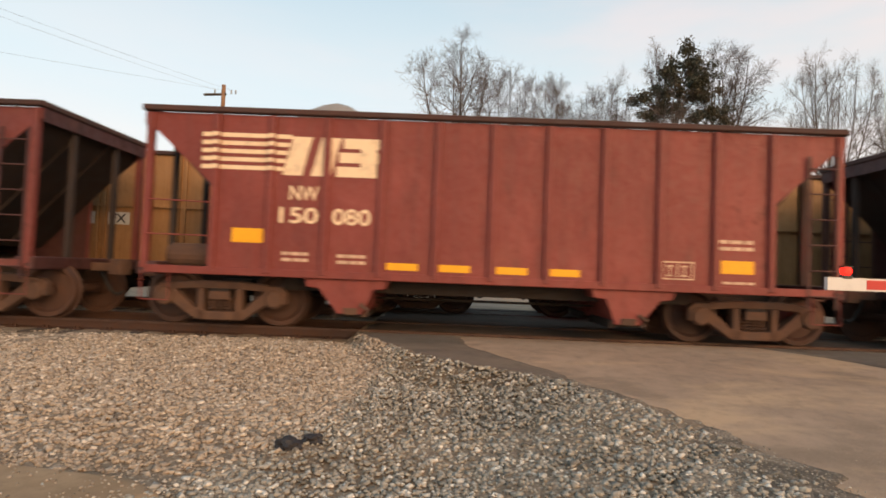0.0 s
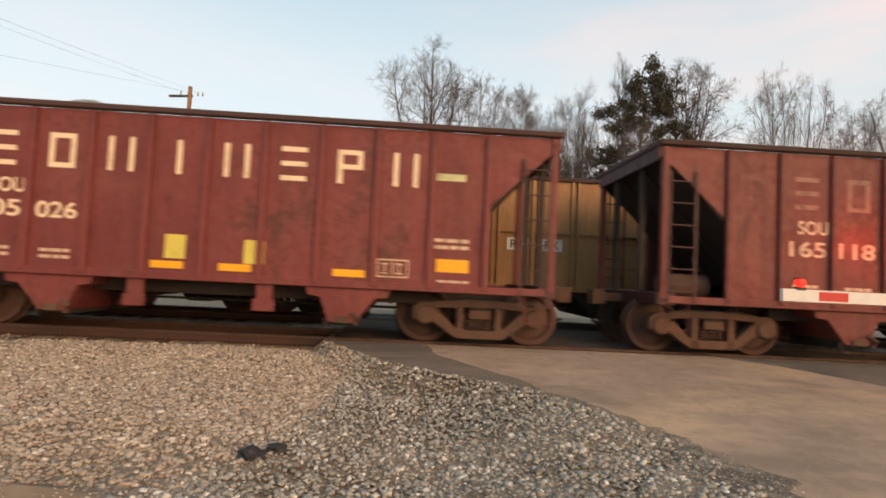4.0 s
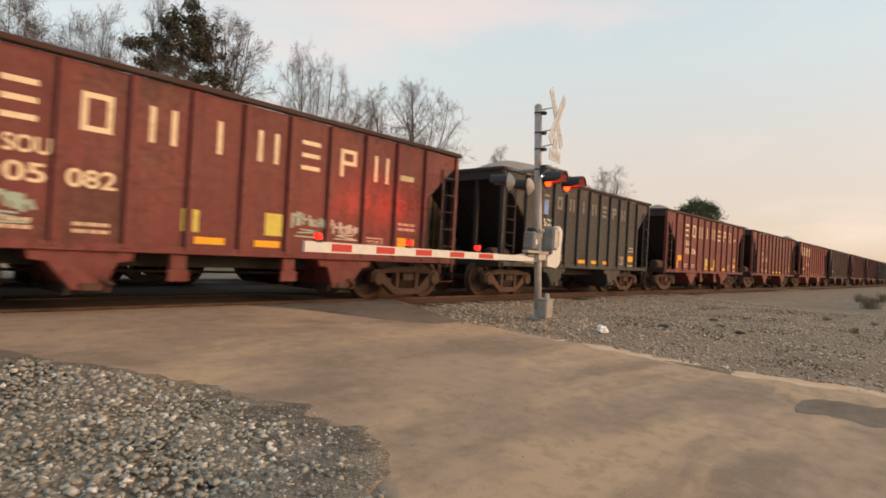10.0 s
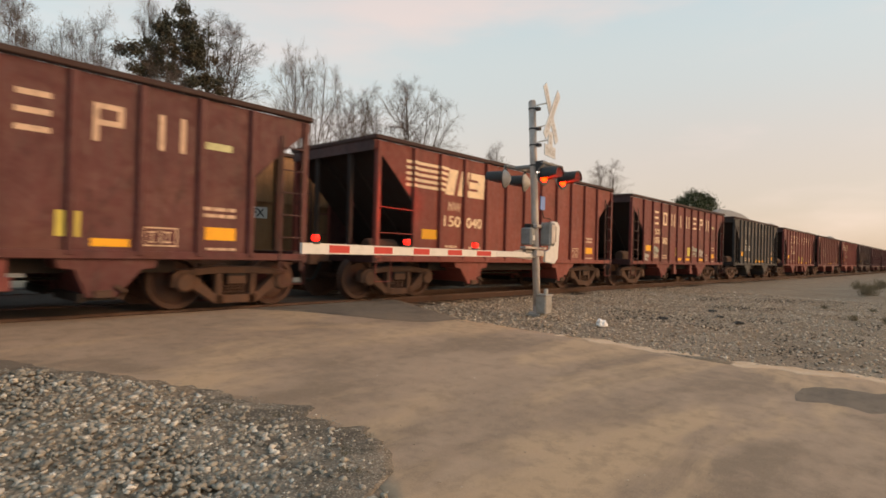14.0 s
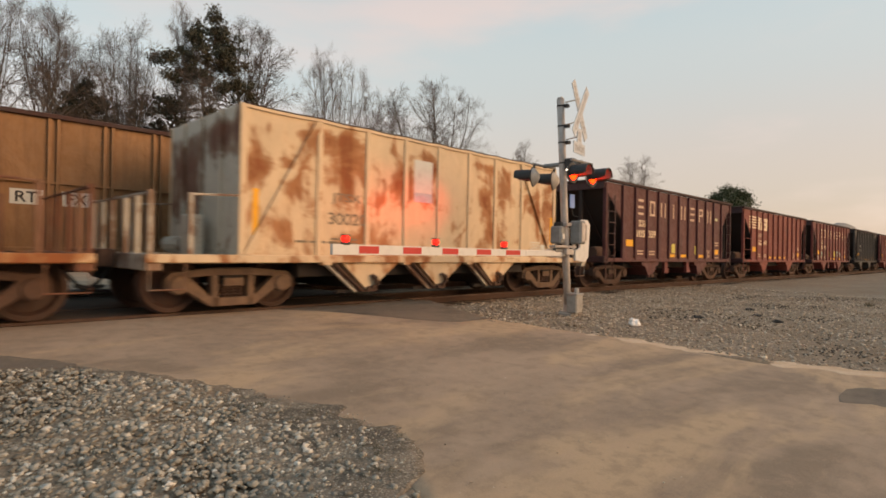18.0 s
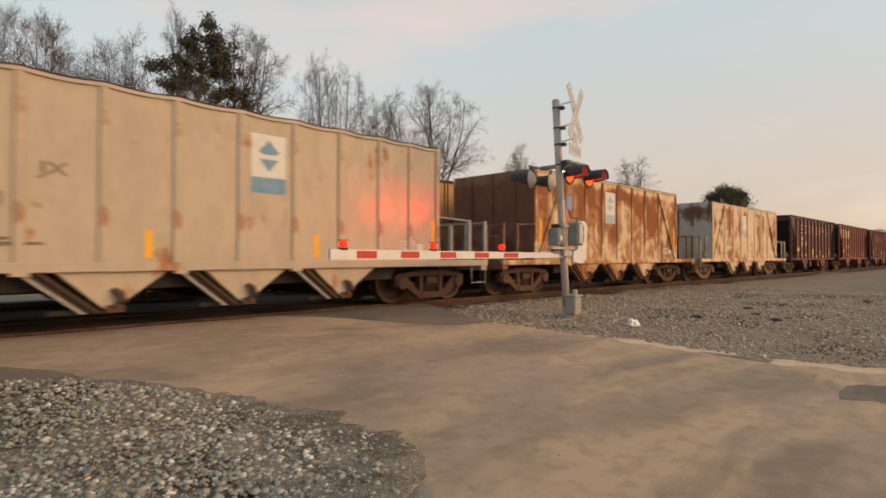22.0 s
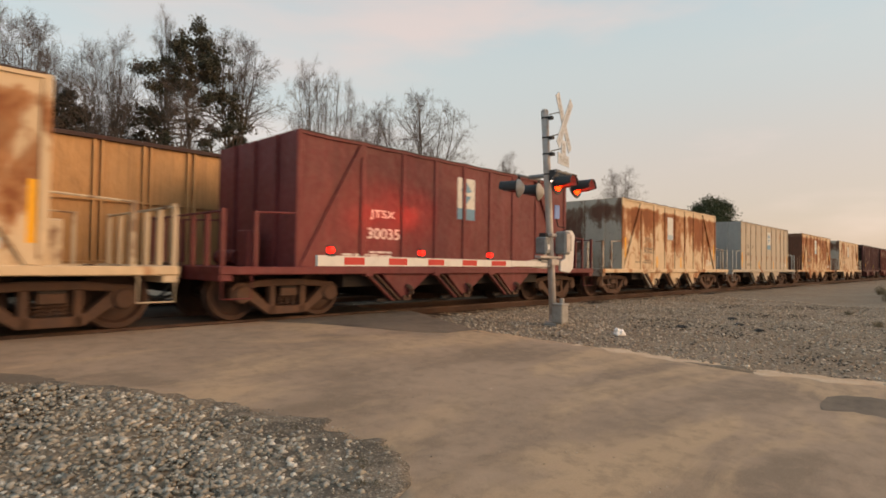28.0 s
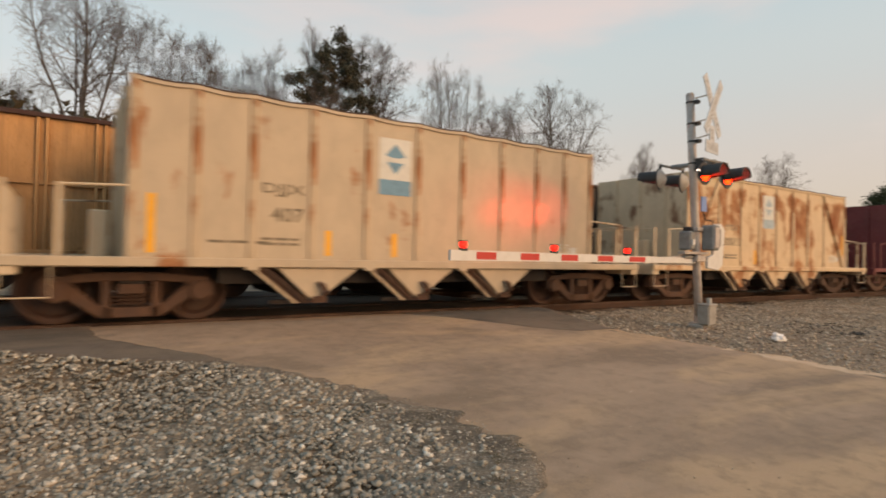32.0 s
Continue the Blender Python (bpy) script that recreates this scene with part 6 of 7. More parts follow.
def bare_tree(x, y, h, width, seed, stems=1, label="tall bare winter tree beyond the tracks"):
    """A winter tree: a few long limbs fan out from the trunk into a rounded crown of fine twigs."""
    rnd = random.Random(seed)
    t = thing("tree", label, "tree", "trees beyond the tracks", m=pose(x, y, float(ground_z(x, y)) - 0.1))
    V, F = ([], []), ([], [])
    r0 = 0.0105 * h
    low = h * (0.12 if stems > 1 else 0.30)
    p = Vector((0, 0, low))
    thin_tube(V[0], F[0], Vector((0, 0, 0)), p, r0 * 1.35, r0)
    n = 4 + stems
    fan = math.atan(0.5 * width / (0.5 * h))
    for k in range(n):
        up = fork(Vector((0, 0, 1)), fan * (0.12 if k == 0 else rnd.uniform(0.45, 1.15)), 6.283 * k / n + rnd.uniform(-0.4, 0.4))
        shoot(V, F, rnd, p + Vector((0, 0, rnd.uniform(0, 0.10) * h)), up, (h - low) * rnd.uniform(0.74, 0.90), r0 * 0.72, 0, 0.74)
    # bring the crown to its height and width
    al = np.array(V[1])
    kz = 0.985 * h / np.quantile(al[:, 2], 0.985)
    cx, cy = np.median(al[:, 0]), np.median(al[:, 1])
    kr = 0.5 * width / np.quantile(np.hypot(al[:, 0] - cx, al[:, 1] - cy), 0.93)
    for name, i, mm in (("trunk", 0, M["bark"]), ("crown", 1, M["twig"])):
        a = np.array(V[i])
        lift = np.clip(a[:, 2] / (0.4 * h), 0, 1)
        a = np.stack([(a[:, 0] - cx * lift) * kr, (a[:, 1] - cy * lift) * kr, a[:, 2] * kz], -1)
        # round the crown: fuller at two thirds of its height, domed at the top
        a[:, :2] *= (1 + 0.14 * np.exp(-((a[:, 2] / h - 0.66) / 0.20) ** 2))[:, None]
        a[:, 2] = np.minimum(a[:, 2], 0.88 * h + 0.75 * (a[:, 2] - 0.88 * h))
        a[:, 2] *= 1 - 0.03 * np.clip(np.hypot(a[:, 0], a[:, 1]) / (0.5 * width), 0, 1.25) ** 2
        me = bpy.data.meshes.new(name)
        me.from_pydata(a.tolist(), [], F[i])
        me.materials.append(mm)
        part(name, me, None, t)
    return t


def clump_cloud(centres, size, count, seed, mat, name, flat=0.6, blade=(0.12, 0.30)):
    """Tufts of small blades round the centres, as one crown."""
    rs = np.random.RandomState(seed)
    n = len(centres) * count
    c = np.repeat(np.array(centres), count, 0) + rs.normal(0, 1, (n, 3)) * size * np.array([1, 1, flat])
    a = rs.normal(0, 1, (n, 3))
    a /= np.linalg.norm(a, axis=1, keepdims=True)
    b = np.cross(a, rs.normal(0, 1, (n, 3)))
    b /= np.linalg.norm(b, axis=1, keepdims=True)
    s = rs.uniform(*blade, (n, 1))
    vs = np.stack([c - a * s, c + b * s * 0.35, c + a * s, c - b * s * 0.35], 1).reshape(-1, 3)
    fs = np.arange(4 * n).reshape(n, 4)
    me = bpy.data.meshes.new(name)
    me.from_pydata(vs.tolist(), [], fs.tolist())
    me.materials.append(mat)
    return me


def pine(x, y, h, width, seed, bare=0.25, label="tall dark pine tree beyond the tracks"):
    """An old pine: long uneven boughs that carry their needles in clumps near the tips, with gaps down to the trunk."""
    rnd = random.Random(seed)
    t = thing("tree", label, "tree", "trees beyond the tracks", m=pose(x, y, float(ground_z(x, y)) - 0.1))
    V, F = [], []
    p = Vector((0, 0, 0))
    n = 9
    for i in range(n):
        q = Vector((0.02 * h * math.sin(0.9 * i), rnd.gauss(0, 0.1), h * 0.97 * (i + 1) / n))
        thin_tube(V, F, p, q, 0.013 * h * (1 - 0.85 * i / n), 0.013 * h * (1 - 0.85 * (i + 1) / n))
        p = q
    cs = []
    z = h * bare
    while z < h * 0.97:
        f = (z / h - bare) / (1 - bare)
        r = 0.5 * width * min(1.0, 1.8 * (1 - f) + 0.02)
        for k in range(rnd.choice((1, 2)) if f < 0.3 else rnd.choice((3, 4)) if f < 0.85 else 2):
            a = rnd.uniform(0, 6.28)
            rr = r * rnd.uniform(0.55, 1.1)
            root = Vector((0.02 * h * math.sin(9 * 0.9 * z / h), 0, z))
            e = root + Vector((rr * math.cos(a), rr * math.sin(a), rnd.uniform(0.0, 0.6) * rr))
            mid = root.lerp(e, 0.5) + Vector((0, 0, -0.08 * rr))
            thin_tube(V, F, root, mid, 0.06, 0.04)
            thin_tube(V, F, mid, e, 0.04, 0.015)
            for g in range(1 + int(rr * (0.55 + 0.5 * f))):
                w = root.lerp(e, 1.03 - 0.42 * rnd.random() ** 1.3)
                w = w + Vector((rnd.gauss(0, 0.22), rnd.gauss(0, 0.22), rnd.uniform(-0.05, 0.3)))
                thin_tube(V, F, mid.lerp(e, rnd.uniform(0.2, 0.9)), w, 0.018, 0.008)
                cs.append(tuple(w))
        z += h * rnd.uniform(0.016, 0.030)
    top = 0.02 * h * math.sin(8.1)
    cs += [(top, 0, h), (top + 0.25, 0, h * 0.97), (top - 0.25, 0.1, h * 0.965)]
    me = bpy.data.meshes.new("trunk")
    me.from_pydata(V, [], F)
    me.materials.append(M["bark"])
    part("trunk", me, None, t)
    part("crown", clump_cloud(cs, 0.215, 95, seed, M["needle"], "crown", 0.85, (0.07, 0.18)), None, t)
    return t


def round_tree(x, y, h, width, seed):
    rnd = random.Random(seed)
    t = thing("tree", "round dark evergreen tree far along the line", "tree", "trees beyond the tracks", m=pose(x, y, float(ground_z(x, y)) - 0.1))
    V, F = [], []
    thin_tube(V, F, Vector((0, 0, 0)), Vector((0.2, 0, h * 0.55)), 0.3, 0.16)
    cs = []
    for k in range(240):
        a, u = rnd.uniform(0, 6.28), rnd.uniform(-1, 1)
        r = (1 - u * u) ** 0.5 * rnd.uniform(0.6, 1.0)
        c = Vector((0.5 * width * r * math.cos(a), 0.5 * width * r * math.sin(a), h * (0.66 + 0.32 * u * rnd.uniform(0.8, 1.05))))
        if k % 12 == 0:
            thin_tube(V, F, Vector((0.2, 0, h * 0.45)), c, 0.1, 0.03)
        cs.append(tuple(c))
    me = bpy.data.meshes.new("trunk")
    me.from_pydata(V, [], F)
    me.materials.append(M["bark"])
    part("trunk", me, None, t)
    part("crown", clump_cloud(cs, 0.55, 90, seed, M["leaf"], "crown", 0.8), None, t)
    return t


# tops of the nearer row stand some forty metres off
TREES = [  # x, y, height, width, stems
    (0.9, 40.0, 19.0, 7.0, 1), (4.7, 40.5, 17.6, 4.8, 2), (7.7, 41.0, 17.0, 3.9, 1), (12.0, 41.0, 17.2, 5.6, 2), (16.1, 42.0, 20.6, 2.6, 1), (20.4, 40.0, 19.6, 6.6, 1),
    (27.8, 40.0, 19.0, 6.4, 3), (33.9, 41.0, 17.6, 4.4, 1), (39.9, 40.0, 19.8, 9.8, 3),
    (-3.0, 46.0, 13.5, 6.0, 2), (-8.0, 47.0, 12.5, 6.0, 2), (9.8, 46.0, 16.4, 5.0, 1), (13.8, 47.0, 16.6, 5.0, 2), (23.6, 46.0, 12.5, 4.0, 2)]
for i, (x, y, h, w, st) in enumerate(TREES):
    bare_tree(x, y, h, w, 100 + i, st)
bare_tree(71.3, 52.0, 19.9, 5.2, 301, 1, "slender bare tree far along the line")
bare_tree(115.6, 54.0, 24.2, 8.0, 302, 1, "slender bare tree far along the line")
pine(16.9, 39.5, 18.8, 8.2, 41, 0.30)
bare_tree(15.6, 38.0, 15.4, 4.6, 340, 2, "bare winter tree in front of the pine")
pine(10.4, 45.0, 13.2, 5.4, 42, 0.3, "dark pine tree among the bare trees")
pine(22.4, 44.0, 12.2, 3.6, 43, 0.25, "dark pine tree among the bare trees")
pine(37.0, 47.0, 12.6, 4.4, 44, 0.2, "dark pine tree among the bare trees")
round_tree(118.0, 35.5, 15.6, 8.6, 51)


def brush_band():
    """Dry undergrowth at the foot of the trees, and low woods along the horizon."""
    rs = random.Random(77)
    V, F = [], []
    for k in range(5200):
        x, y = rs.uniform(-45, 70), rs.uniform(34, 56)
        h = rs.uniform(1.5, 5.5) * (0.6 + 0.4 * math.sin(x * 0.3) ** 2)
        z0 = -0.7
        p = Vector((x, y, z0))
        for s in range(3):
            q = p + Vector((rs.gauss(0, 0.25), rs.gauss(0, 0.25), h / 3))
            thin_tube(V, F, p, q, 0.035 - 0.01 * s, 0.025 - 0.009 * s)
            p = q
    me = bpy.data.meshes.new("undergrowth")
    me.from_pydata(V, [], F)
    me.materials.append(M["brush"])
    return me


tagged(part("undergrowth", brush_band(), None), "dry brown brush under the trees", "undergrowth", kind="stuff")
thicket_c = []
rt = random.Random(91)
for k in range(4000):
    x, y = rt.uniform(-40, 70), rt.uniform(44, 60)
    thicket_c.append((x, y, -0.5 + rt.random() ** 1.5 * (6.5 + 2.5 * math.sin(0.21 * x + 1.0) + 1.5 * math.sin(0.55 * x))))
for k in range(700):
    x, y = rt.gauss(15.5, 3.6), rt.uniform(42, 47)
    thicket_c.append((x, y, -0.5 + rt.random() ** 0.8 * (9.5 - 0.10 * (x - 15.5) ** 2)))
for k in range(420):
    x, y = rt.gauss(-4.0, 2.6), rt.uniform(42, 47)
    thicket_c.append((x, y, 3.0 + rt.random() * 6.5))
M["thicket"] = grimy("thicket", (0.085, 0.068, 0.045), (0.055, 0.056, 0.03), 0.3, 0.95)
tagged(part("thicket", clump_cloud(thicket_c, 0.8, 40, 19, M["thicket"], "thicket", 0.8, (0.2, 0.55)), None), "dark tangled thicket behind the bare trees", "thicket", kind="stuff")
rf = random.Random(92)
far_c = [(x + rf.uniform(-4, 4), 300 + rf.uniform(-40, 40), rf.uniform(-2, 14 if x < 160 else 5)) for x in np.arange(-420, 900, 1.0)]
tagged(part("distant_woods", clump_cloud(far_c, 2.2, 26, 9, M["brush"], "distant_woods", 0.8), None), "hazy brown woods along the horizon", "woods", kind="stuff")

# utility pole and wires
up = thing("utility_pole", "wooden utility pole with a cross arm", "utility pole")
px, py = -12.85, 31.5
pz = float(ground_z(px, py)) - 0.2
up.matrix_basis = pose(px, py, pz)
part("pole", Geo().tube([(0, 0, 0), (0, 0, 6), (0, 0, 11.9)], [0.17, 0.14, 0.11], 12), grimy("pole_wood", (0.30, 0.17, 0.10), (0.17, 0.10, 0.065), 3, 0.9, rnd=False), up)
part("cross_arm", Geo().box(-0.55, 0.75, -0.06, 0.06, 11.28, 11.40), M["tie"], up, bevel=0.01, at=pose(0, 0, 0, 0, -3, 0))
for q in (-0.5, -0.1, 0.45, 0.7):
    part("insulator", Geo().tube([(q, 0, 11.4), (q, 0, 11.62)], [0.05, 0.035], 8), M["cast"], up)
for k, (q, ex, ey, ez) in enumerate(((-0.5, -16.0, 15.0, 9.3), (0.45, -15.2, 15.0, 9.3), (-0.1, -26.0, 5.0, 6.6))):
    pts = [(px + q + (ex - px - q) * 2.2 * u, py + (ey - py) * 2.2 * u, pz + 11.6 + (ez - pz - 11.6) * 2.2 * u - 0.5 * math.sin(math.pi * u)) for u in np.linspace(0, 1, 18)]
    tagged(part("power_line", Geo().tube(pts, 0.0045, 4), M["cast"], None), "thin dark overhead power line", "wire")


# ---------------------------------------------------------------- loose stone and litter
def stone_mat(name, tones, seed):
    m, nt, b = base_mat(name, 0.9)
    geo = nt.nodes.new("ShaderNodeNewGeometry")
    oi = nt.nodes.new("ShaderNodeObjectInfo")
    add = nt.nodes.new("ShaderNodeMath")
    add.operation = "ADD"
    nt.links.new(geo.outputs["Random Per Island"], add.inputs[0])
    nt.links.new(oi.outputs["Random"], add.inputs[1])
    fr = nt.nodes.new("ShaderNodeMath")
    fr.operation = "FRACT"
    nt.links.new(add.outputs[0], fr.inputs[0])
    ramp = nt.nodes.new("ShaderNodeValToRGB")
    e = ramp.color_ramp.elements
    e[0].position, e[0].color = 0.0, (*tones[0], 1)
    e[1].position, e[1].color = 1.0, (*tones[-1], 1)
    for k, c in enumerate(tones[1:-1]):
        n = e.new((k + 1) / (len(tones) - 1))
        n.color = (*c, 1)
    nt.links.new(fr.outputs[0], ramp.inputs[0])
    f = noise_node(nt, coords(nt), 70.0, 4, 0.65)
    col = blend(nt, span(nt, f, 0.4, 0.75, 0.0, 0.45), ramp.outputs[0], tuple(c * 0.45 for c in tones[1]))
    nt.links.new(col, b.inputs["Base Color"])
    bump(nt, b, f, 0.3, 0.006)
    return m


G1 = ((0.13, 0.118, 0.097), (0.26, 0.24, 0.20), (0.375, 0.348, 0.298), (0.41, 0.365, 0.29), (0.29, 0.27, 0.225), (0.80, 0.75, 0.66))
G2 = ((0.16, 0.125, 0.095), (0.38, 0.305, 0.23), (0.50, 0.41, 0.315), (0.44, 0.37, 0.295), (0.30, 0.24, 0.18), (0.74, 0.65, 0.54))
M["stone_grey"], M["stone_tan"] = stone_mat("grey_crushed_stone", G1, 1), stone_mat("tan_ballast", G2, 2)
CHIP_V = np.array([(x, y, z) for x in (-1, 1) for y in (-1, 1) for z in (-1, 1)], float) * 0.62
CHIP_F = np.array([(0, 1, 3), (0, 3, 2), (4, 6, 7), (4, 7, 5), (0, 4, 5), (0, 5, 1), (2, 3, 7), (2, 7, 6), (0, 2, 6), (0, 6, 4), (1, 5, 7), (1, 7, 3)])


def stones(name, pts, sizes, seed, mat):
    """Angular stones, each a rough eight-cornered chip, in one mesh."""
    rs = np.random.RandomState(seed)
    n = len(pts)
    v = CHIP_V[None] * rs.uniform(0.55, 1.35, (n, 8, 3)) * rs.uniform(0.6, 1.35, (n, 1, 3))
    a = rs.normal(0, 1, (n, 4))
    a /= np.linalg.norm(a, axis=1, keepdims=True)
    w, x, y, z = a.T
    R = np.stack([np.stack([1 - 2 * (y * y + z * z), 2 * (x * y - z * w), 2 * (x * z + y * w)], -1), np.stack([2 * (x * y + z * w), 1 - 2 * (x * x + z * z), 2 * (y * z - x * w)], -1),
                  np.stack([2 * (x * z - y * w), 2 * (y * z + x * w), 1 - 2 * (x * x + y * y)], -1)], 1)
    v = np.einsum("nij,nkj->nki", R, v) * sizes[:, None, None] * 0.5
    v[..., 2] *= 0.6
    v = (v + pts[:, None]).reshape(-1, 3)
    f = (CHIP_F[None] + 8 * np.arange(n)[:, None, None]).reshape(-1, 3)
    me = bpy.data.meshes.new(name)
    me.vertices.add(len(v))
    me.vertices.foreach_set("co", v.ravel())
    me.loops.add(f.size)
    me.loops.foreach_set("vertex_index", f.ravel())
    me.polygons.add(len(f))
    me.polygons.foreach_set("loop_start", np.arange(0, f.size, 3))
    me.update(calc_edges=True)
    me.materials.append(mat)
    return me


def scatter(n, x0, x1, y0, y1, keep, seed, lo, hi):
    rs = np.random.RandomState(seed)
    x, y = rs.uniform(x0, x1, n), rs.uniform(y0, y1, n)
    k = keep(x, y, rs.uniform(0, 1, n))
    x, y = x[k], y[k]
    s = lo + (hi - lo) * rs.beta(1.6, 3.0, len(x))
    return np.stack([x, y, ground_z(x, y) + wobble(x, y, 0.55, 0.05) + s * 0.10], -1), s


def grey_edge(y):
    """Where the grey stone of the road shoulder gives way to the tan ballast."""
    return np.interp(y, [0.5, 2.4, 3.0, 3.7, 4.45, 5.2, 6.4, 7.2, 8.0], [-5.0, -3.2, -2.3, -1.58, -1.11, -0.69, -0.39, -0.35, -0.6])


gravel = thing("gravel_shoulder", "loose grey crushed stone piled beside the road", "gravel", kind="structure")
ballast = thing("ballast", "tan stone ballast sloping down from the near track", "ballast", kind="structure")
soil_w = lambda y: np.interp(y, [0.6, 2.6, 3.2, 4, 5, 6.3], [1.3, 1.05, 0.75, 0.35, 0.2, 0.1])  # noqa: E731
def gk(x, y, u):
    """Grey stone: thick away from the road, thinning in clumps across the soil at its edge."""
    f = np.clip((road_left(y) - x) / soil_w(y), 0.0, 1.4)
    f = f + 0.35 * wobble(x, y, 2.6, 1.0)
    return (x < road_left(y) + 0.05) & (x > grey_edge(y) - 0.2 * u) & (u < np.clip(0.03 + 0.83 * np.abs(f) ** 1.35 * np.sign(f), 0.05, 0.86))

P, S = scatter(42000, -5.0, 3.1, 1.2, 7.6, gk, 11, 0.022, 0.088)
P[:, 2] = np.maximum(P[:, 2], ground_z(P[:, 0], P[:, 1]) + 0.010 + 0.09 * S)
tagged(part("gravel_stones", stones("gravel_stones", P, S, 12, M["stone_grey"]), None, gravel), kind="stuff")
bk = lambda x, y, u: (x < np.minimum(grey_edge(y), road_left(y) - 0.1) + 0.15 * u) & ((y > 4.0) | (u < 0.03)) & (u < np.interp(y, [4.0, 4.5, 5.6], [0.25, 0.7, 1.0]))  # noqa: E731
P, S = scatter(50000, -9.0, 0.2, 2.2, 8.55, bk, 13, 0.032, 0.098)
tagged(part("ballast_stones", stones("ballast_stones", P, S, 14, M["stone_tan"]), None, ballast), kind="stuff")
rk = lambda x, y, u: (x > road_right(y) + 0.25 * u) & (u < np.interp(y, [0, 4, 6, 8.5], [0.30, 0.5, 0.9, 1.0])) & (u < np.interp(x, [8, 14, 24], [1, 0.8, 0.35]))  # noqa: E731
P, S = scatter(36000, 7.6, 26.0, -1.0, 8.6, rk, 15, 0.03, 0.09)
tagged(part("ballast_stones", stones("ballast_stones_b", P, S, 16, M["stone_tan"]), None, ballast), kind="stuff")
dk = lambda x, y, u: (x > road_right(y) + 0.5) & (wobble(x, y * 1.8, 0.42, 1.0) > 0.2) & (u < 0.55)  # noqa: E731
P, S = scatter(7000, 9.5, 24.0, 0.6, 5.6, dk, 27, 0.03, 0.07)
P[:, 2] += 0.008
M["stone_dark"] = stone_mat("dark_cinders", ((0.05, 0.045, 0.04), (0.09, 0.078, 0.066), (0.14, 0.12, 0.10), (0.07, 0.062, 0.055)), 3)
tagged(part("dark_cinders", stones("dark_cinders", P, S, 28, M["stone_dark"]), None), "dark cinders lying in patches on the gravel", "cinders", kind="stuff")
tk = lambda x, y, u: ((x < -1.1) | (x > 8.75)) & (np.abs(y - 9.03) > 0.09) & (np.abs(y - 10.41) > 0.09)  # noqa: E731
P, S = scatter(16000, -14.0, 26.0, 8.45, 12.4, tk, 17, 0.03, 0.065)
P[:, 1] += bend(P[:, 0])
P[:, 2] = -0.185 + 0.02 * np.sin(P[:, 0] * 5)
tagged(part("ballast_stones", stones("ballast_stones_c", P, S, 18, M["stone_tan"]), None, ballast), kind="stuff")
# the stones nearest to the viewer, one by one
near_me = [stones("stone", np.zeros((1, 3)), np.array([1.0]), 60 + k, M["stone_grey"]) for k in range(7)]
P, S = scatter(1300, -1.5, 2.9, 1.7, 3.6, gk, 19, 0.035, 0.10)
rn = random.Random(8)
for p, s in list(zip(P, S))[:300]:
    m = pose(float(p[0]), float(p[1]), float(p[2]) + 0.010, rn.uniform(-18, 18), rn.uniform(-18, 18), rn.uniform(0, 360)) @ Matrix.Diagonal((s, s, s, 1))
    part("stone", near_me[rn.randrange(7)], None, gravel, at=m)
P, S = scatter(5200, -1.0, 3.1, 0.8, 6.2, lambda x, y, u: (x > road_left(y) - 1.4) & (x < road_left(y) + 0.15), 23, 0.008, 0.028)
P[:, 2] = ground_z(P[:, 0], P[:, 1]) + 0.028
tagged(part("soil_grit", stones("soil_grit", P, S, 24, M["stone_grey"]), None), "fine grit in the soil along the road edge", "grit", kind="stuff")
P, S = scatter(2600, -6.0, -1.4, 2.4, 4.3, lambda x, y, u: (u < 0.16) | (y > 4.2 - 0.5 * u) | (x > -1.95 - 0.4 * u), 25, 0.012, 0.045)
P[:, 2] = ground_z(P[:, 0], P[:, 1]) + 0.02
tagged(part("silt_grit", stones("silt_grit", P, S, 26, M["stone_tan"]), None), "small stones half sunk in the tan silt", "grit", kind="stuff")
P, S = scatter(900, 2.6, 8.2, 0.6, 6.5, lambda x, y, u: (u < 0.6) & (x > road_left(y)) & (x < road_left(y) + 2.2) & (y < 4.2), 21, 0.006, 0.02)
P[:, 2] = ground_z(P[:, 0], P[:, 1]) + 0.018
tagged(part("road_grit", stones("road_grit", P, S, 22, M["stone_tan"]), None), "loose grit scattered on the road", "grit", kind="stuff")


def lump(name, x, y, size, mat, label, cat, seed, flat=0.7, lift=0.3):
    bm = bmesh.new()
    bmesh.ops.create_icosphere(bm, subdivisions=3, radius=1.0)
    for v in bm.verts:
        n = noise.noise(v.co * 1.7 + Vector((seed, 0, 0))) * 0.5 + noise.noise(v.co * 4.5 + Vector((0, seed, 0))) * 0.25
        v.co = v.co * (1 + n)
        v.co = Vector((v.co.x * size[0], v.co.y * size[1], v.co.z * size[2]))
    me = bpy.data.meshes.new(name)
    bm.to_mesh(me)
    bm.free()
    me.materials.append(mat)
    ob = part(name, me, None, at=pose(x, y, float(ground_z(x, y)) + size[2] * lift))
    return tagged(ob, label, cat)


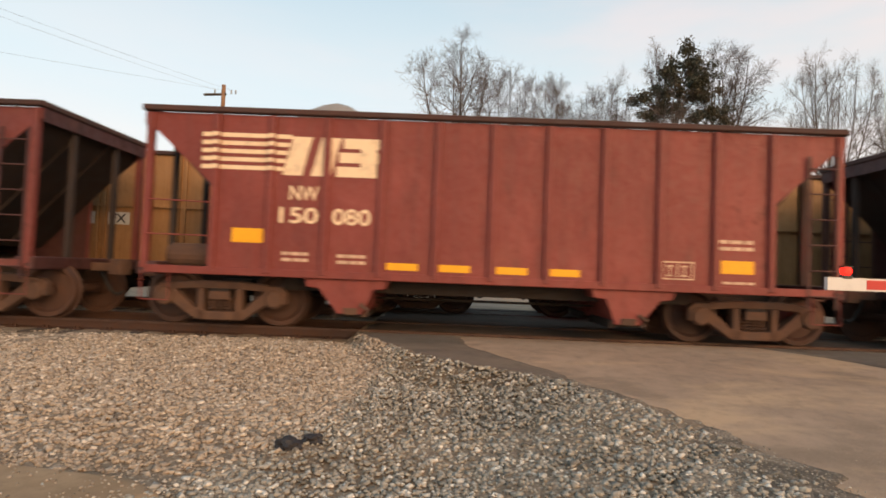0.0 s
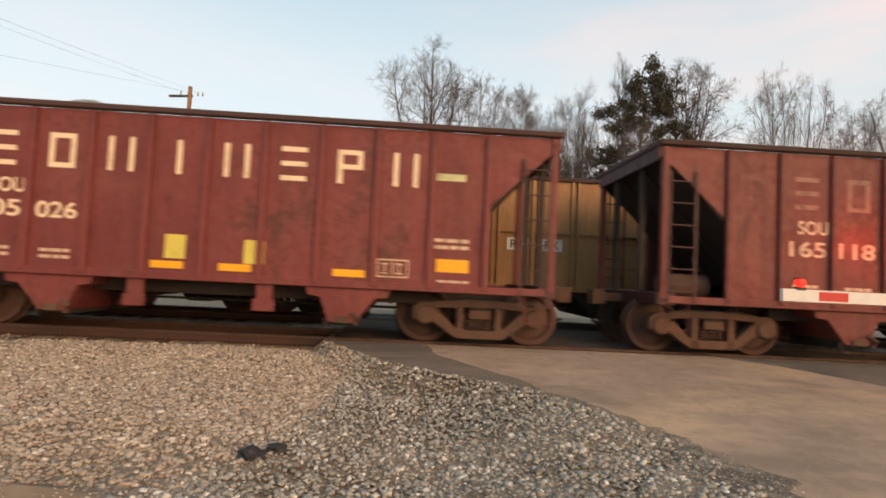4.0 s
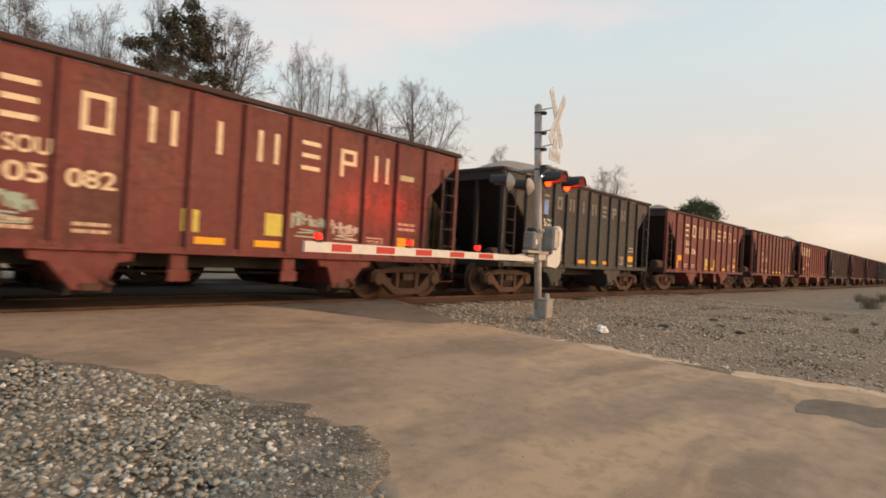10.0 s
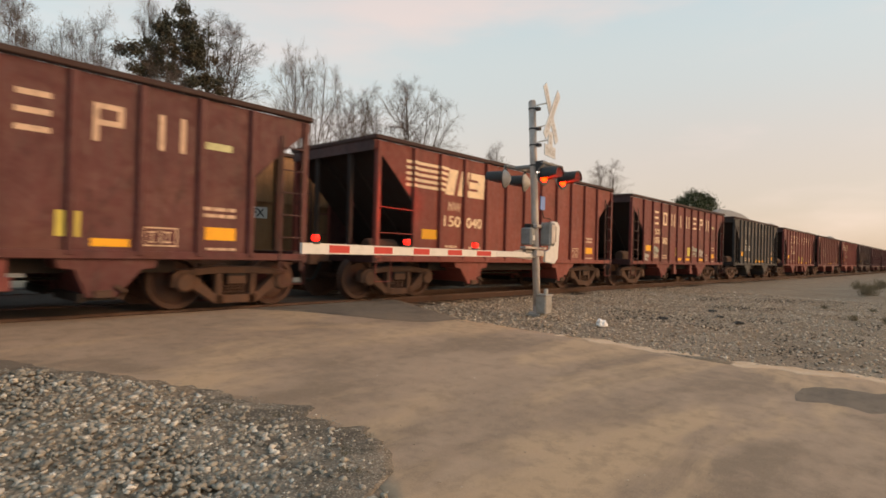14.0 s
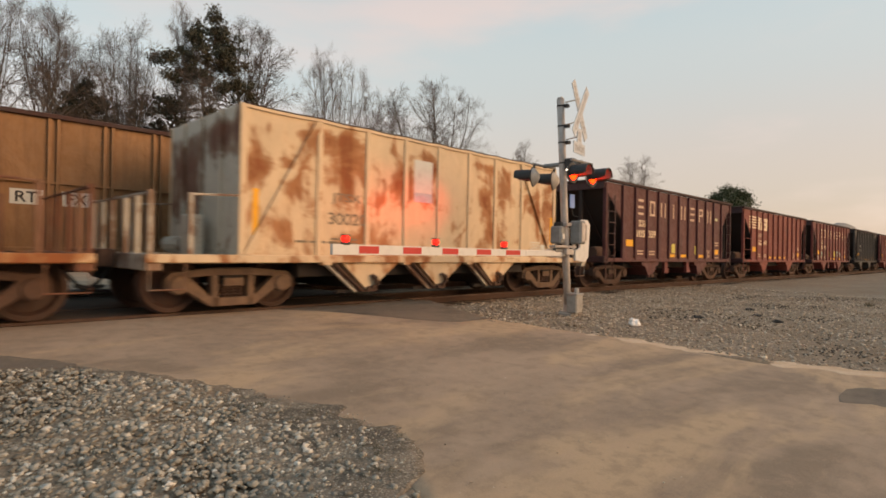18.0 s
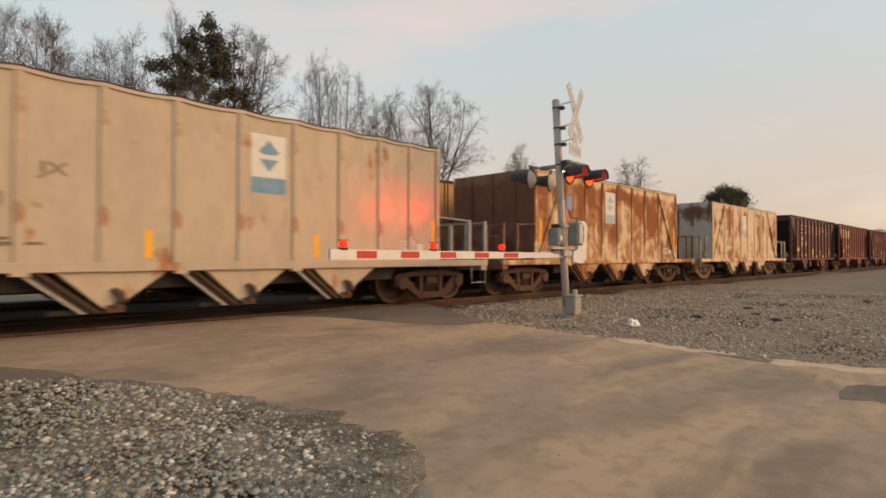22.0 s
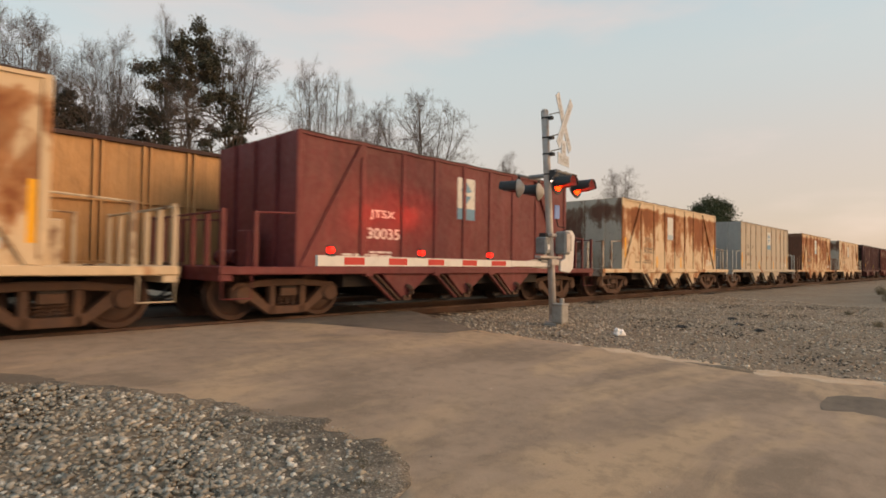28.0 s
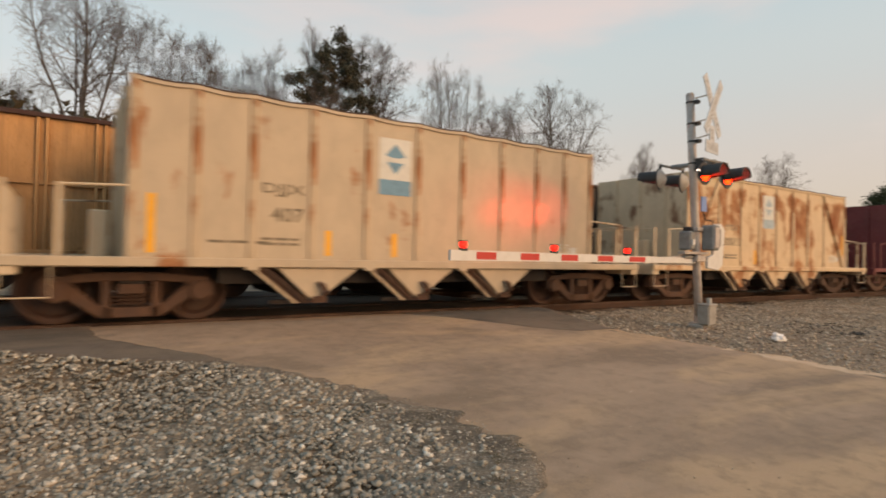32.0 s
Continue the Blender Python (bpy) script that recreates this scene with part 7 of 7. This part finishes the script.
M["tar"] = grimy("black_tar", (0.016, 0.015, 0.017), (0.035, 0.03, 0.03), 9, 0.6, rnd=False)
lump("asphalt_chunk", -0.98, 4.55, (0.12, 0.08, 0.07), M["tar"], "black broken chunk of asphalt on the gravel", "debris", 1.0)
lump("asphalt_chunk", -0.80, 4.68, (0.10, 0.07, 0.06), M["tar"], "small black chunk of asphalt on the gravel", "debris", 2.3)
lump("dark_rock", 1.38, 3.02, (0.055, 0.045, 0.035), M["tar"], "dark rock lying among the grey gravel", "rock", 3.1)
lump("white_bag", 10.5, 4.55, (0.13, 0.09, 0.09), M["bag"], "crumpled white plastic bag on the gravel", "litter", 4.4, lift=0.5)
for x, y, k in ((13.1, 4.3, 5.0), (14.9, 3.6, 6.0), (16.2, 4.1, 7.0), (14.2, 3.0, 8.0)):
    lump("asphalt_chunk", x, y, (0.13, 0.10, 0.035), M["hose"], "dark flat scrap of rubber on the gravel", "debris", k)


def tuft(x, y, h, n, seed, mat, name="weed", label="dry weeds on the gravel bank"):
    rs = random.Random(seed)
    V, F = [], []
    for k in range(n):
        p = Vector((rs.gauss(0, 0.25 * h), rs.gauss(0, 0.25 * h), 0))
        d = Vector((rs.gauss(0, 0.35), rs.gauss(0, 0.35), 1)).normalized()
        for s in range(3):
            q = p + d * h * rs.uniform(0.2, 0.4)
            thin_tube(V, F, p, q, 0.02 * min(h, 0.3), 0.012 * min(h, 0.3))
            d = (d + Vector((rs.gauss(0, 0.3), rs.gauss(0, 0.3), -0.1))).normalized()
            p = q
    me = bpy.data.meshes.new(name)
    me.from_pydata(V, [], F)
    me.materials.append(mat)
    ob = part(name, me, None, at=pose(x, y, float(ground_z(x, y)) - 0.02))
    return tagged(ob, label, "weeds", kind="stuff")


M["road_weed"] = grimy("dull_weeds", (0.15, 0.125, 0.08), (0.09, 0.078, 0.05), 3, 0.95)
for k in range(34):
    rr = random.Random(800 + k)
    wy = rr.uniform(2.3, 5.9)
    tuft(float(road_left(wy)) + rr.uniform(-0.35, 0.06), wy, rr.uniform(0.03, 0.08), 30, 60 + k, M["road_weed"], label="low dull weeds along the broken road edge")
for k in range(14):
    rr = random.Random(500 + k)
    wx = rr.uniform(18, 40)
    tuft(wx, rr.uniform(0.2, 2.6), rr.uniform(0.12, 0.3) * (2.0 if wx > 26 else 1.0), 70, k, M["road_weed"])


# ---------------------------------------------------------------- motion
TRAIN_X = [(0, 1.0), (1, 6.2), (2, 11.42), (3, 16.67), (4, 21.9), (6.5, 34.97), (7, 37.5), (8, 42.8), (9, 48.06), (10, 53.3), (11.5, 61.0), (13, 68.8), (16, 84.17),
           (18, 94.55), (19, 99.75), (20, 104.98), (22, 115.3), (24, 125.54), (25.5, 133.3), (27.5, 143.58), (29, 151.25), (30.5, 158.87), (32, 166.56)]


def on_track(x, y):
    """The pose of a car whose trucks stand on the track at its middle x."""
    a, b = float(bend(x - 4.4)), float(bend(x + 4.4))
    return pose(x, y + (a + b) / 2, 0, 0, 0, math.degrees(math.atan2(b - a, 8.8)))


def far_shift(t):
    return -(0.58 * t + 0.018 * t * t)


def motions():
    tt, xx = zip(*TRAIN_X)
    for car, c in CARS:
        walk(car, [(t, on_track(x + c, 9.72)) for t, x in TRAIN_X])
    for car, c in FAR:
        walk(car, [(t, on_track(c + far_shift(t), 14.0)) for t in range(0, 33, 2)])
    times = [k * 0.1 for k in range(321)]
    turn = [math.degrees(float(np.interp(t, tt, xx)) / 0.457) for t in times]
    for w in NEAR_WHEELS[: 4 * 15]:
        x = w.matrix_basis.translation.x
        walk(w, [(t, pose(x, 0, 0.457, 0, a, 0)) for t, a in zip(times, turn)])
    slow = [k * 0.4 for k in range(81)]
    for w in FAR_WHEELS:
        x = w.matrix_basis.translation.x
        walk(w, [(t, pose(x, 0, 0.457, 0, math.degrees(far_shift(t) / 0.457), 0)) for t in slow])
    back = NEAR_WHEELS[4 * 15:]
    for w in back:
        x = w.matrix_basis.translation.x
        walk(w, [(t, pose(x, 0, 0.457, 0, a, 0)) for t, a in zip(times, turn)])


motions()
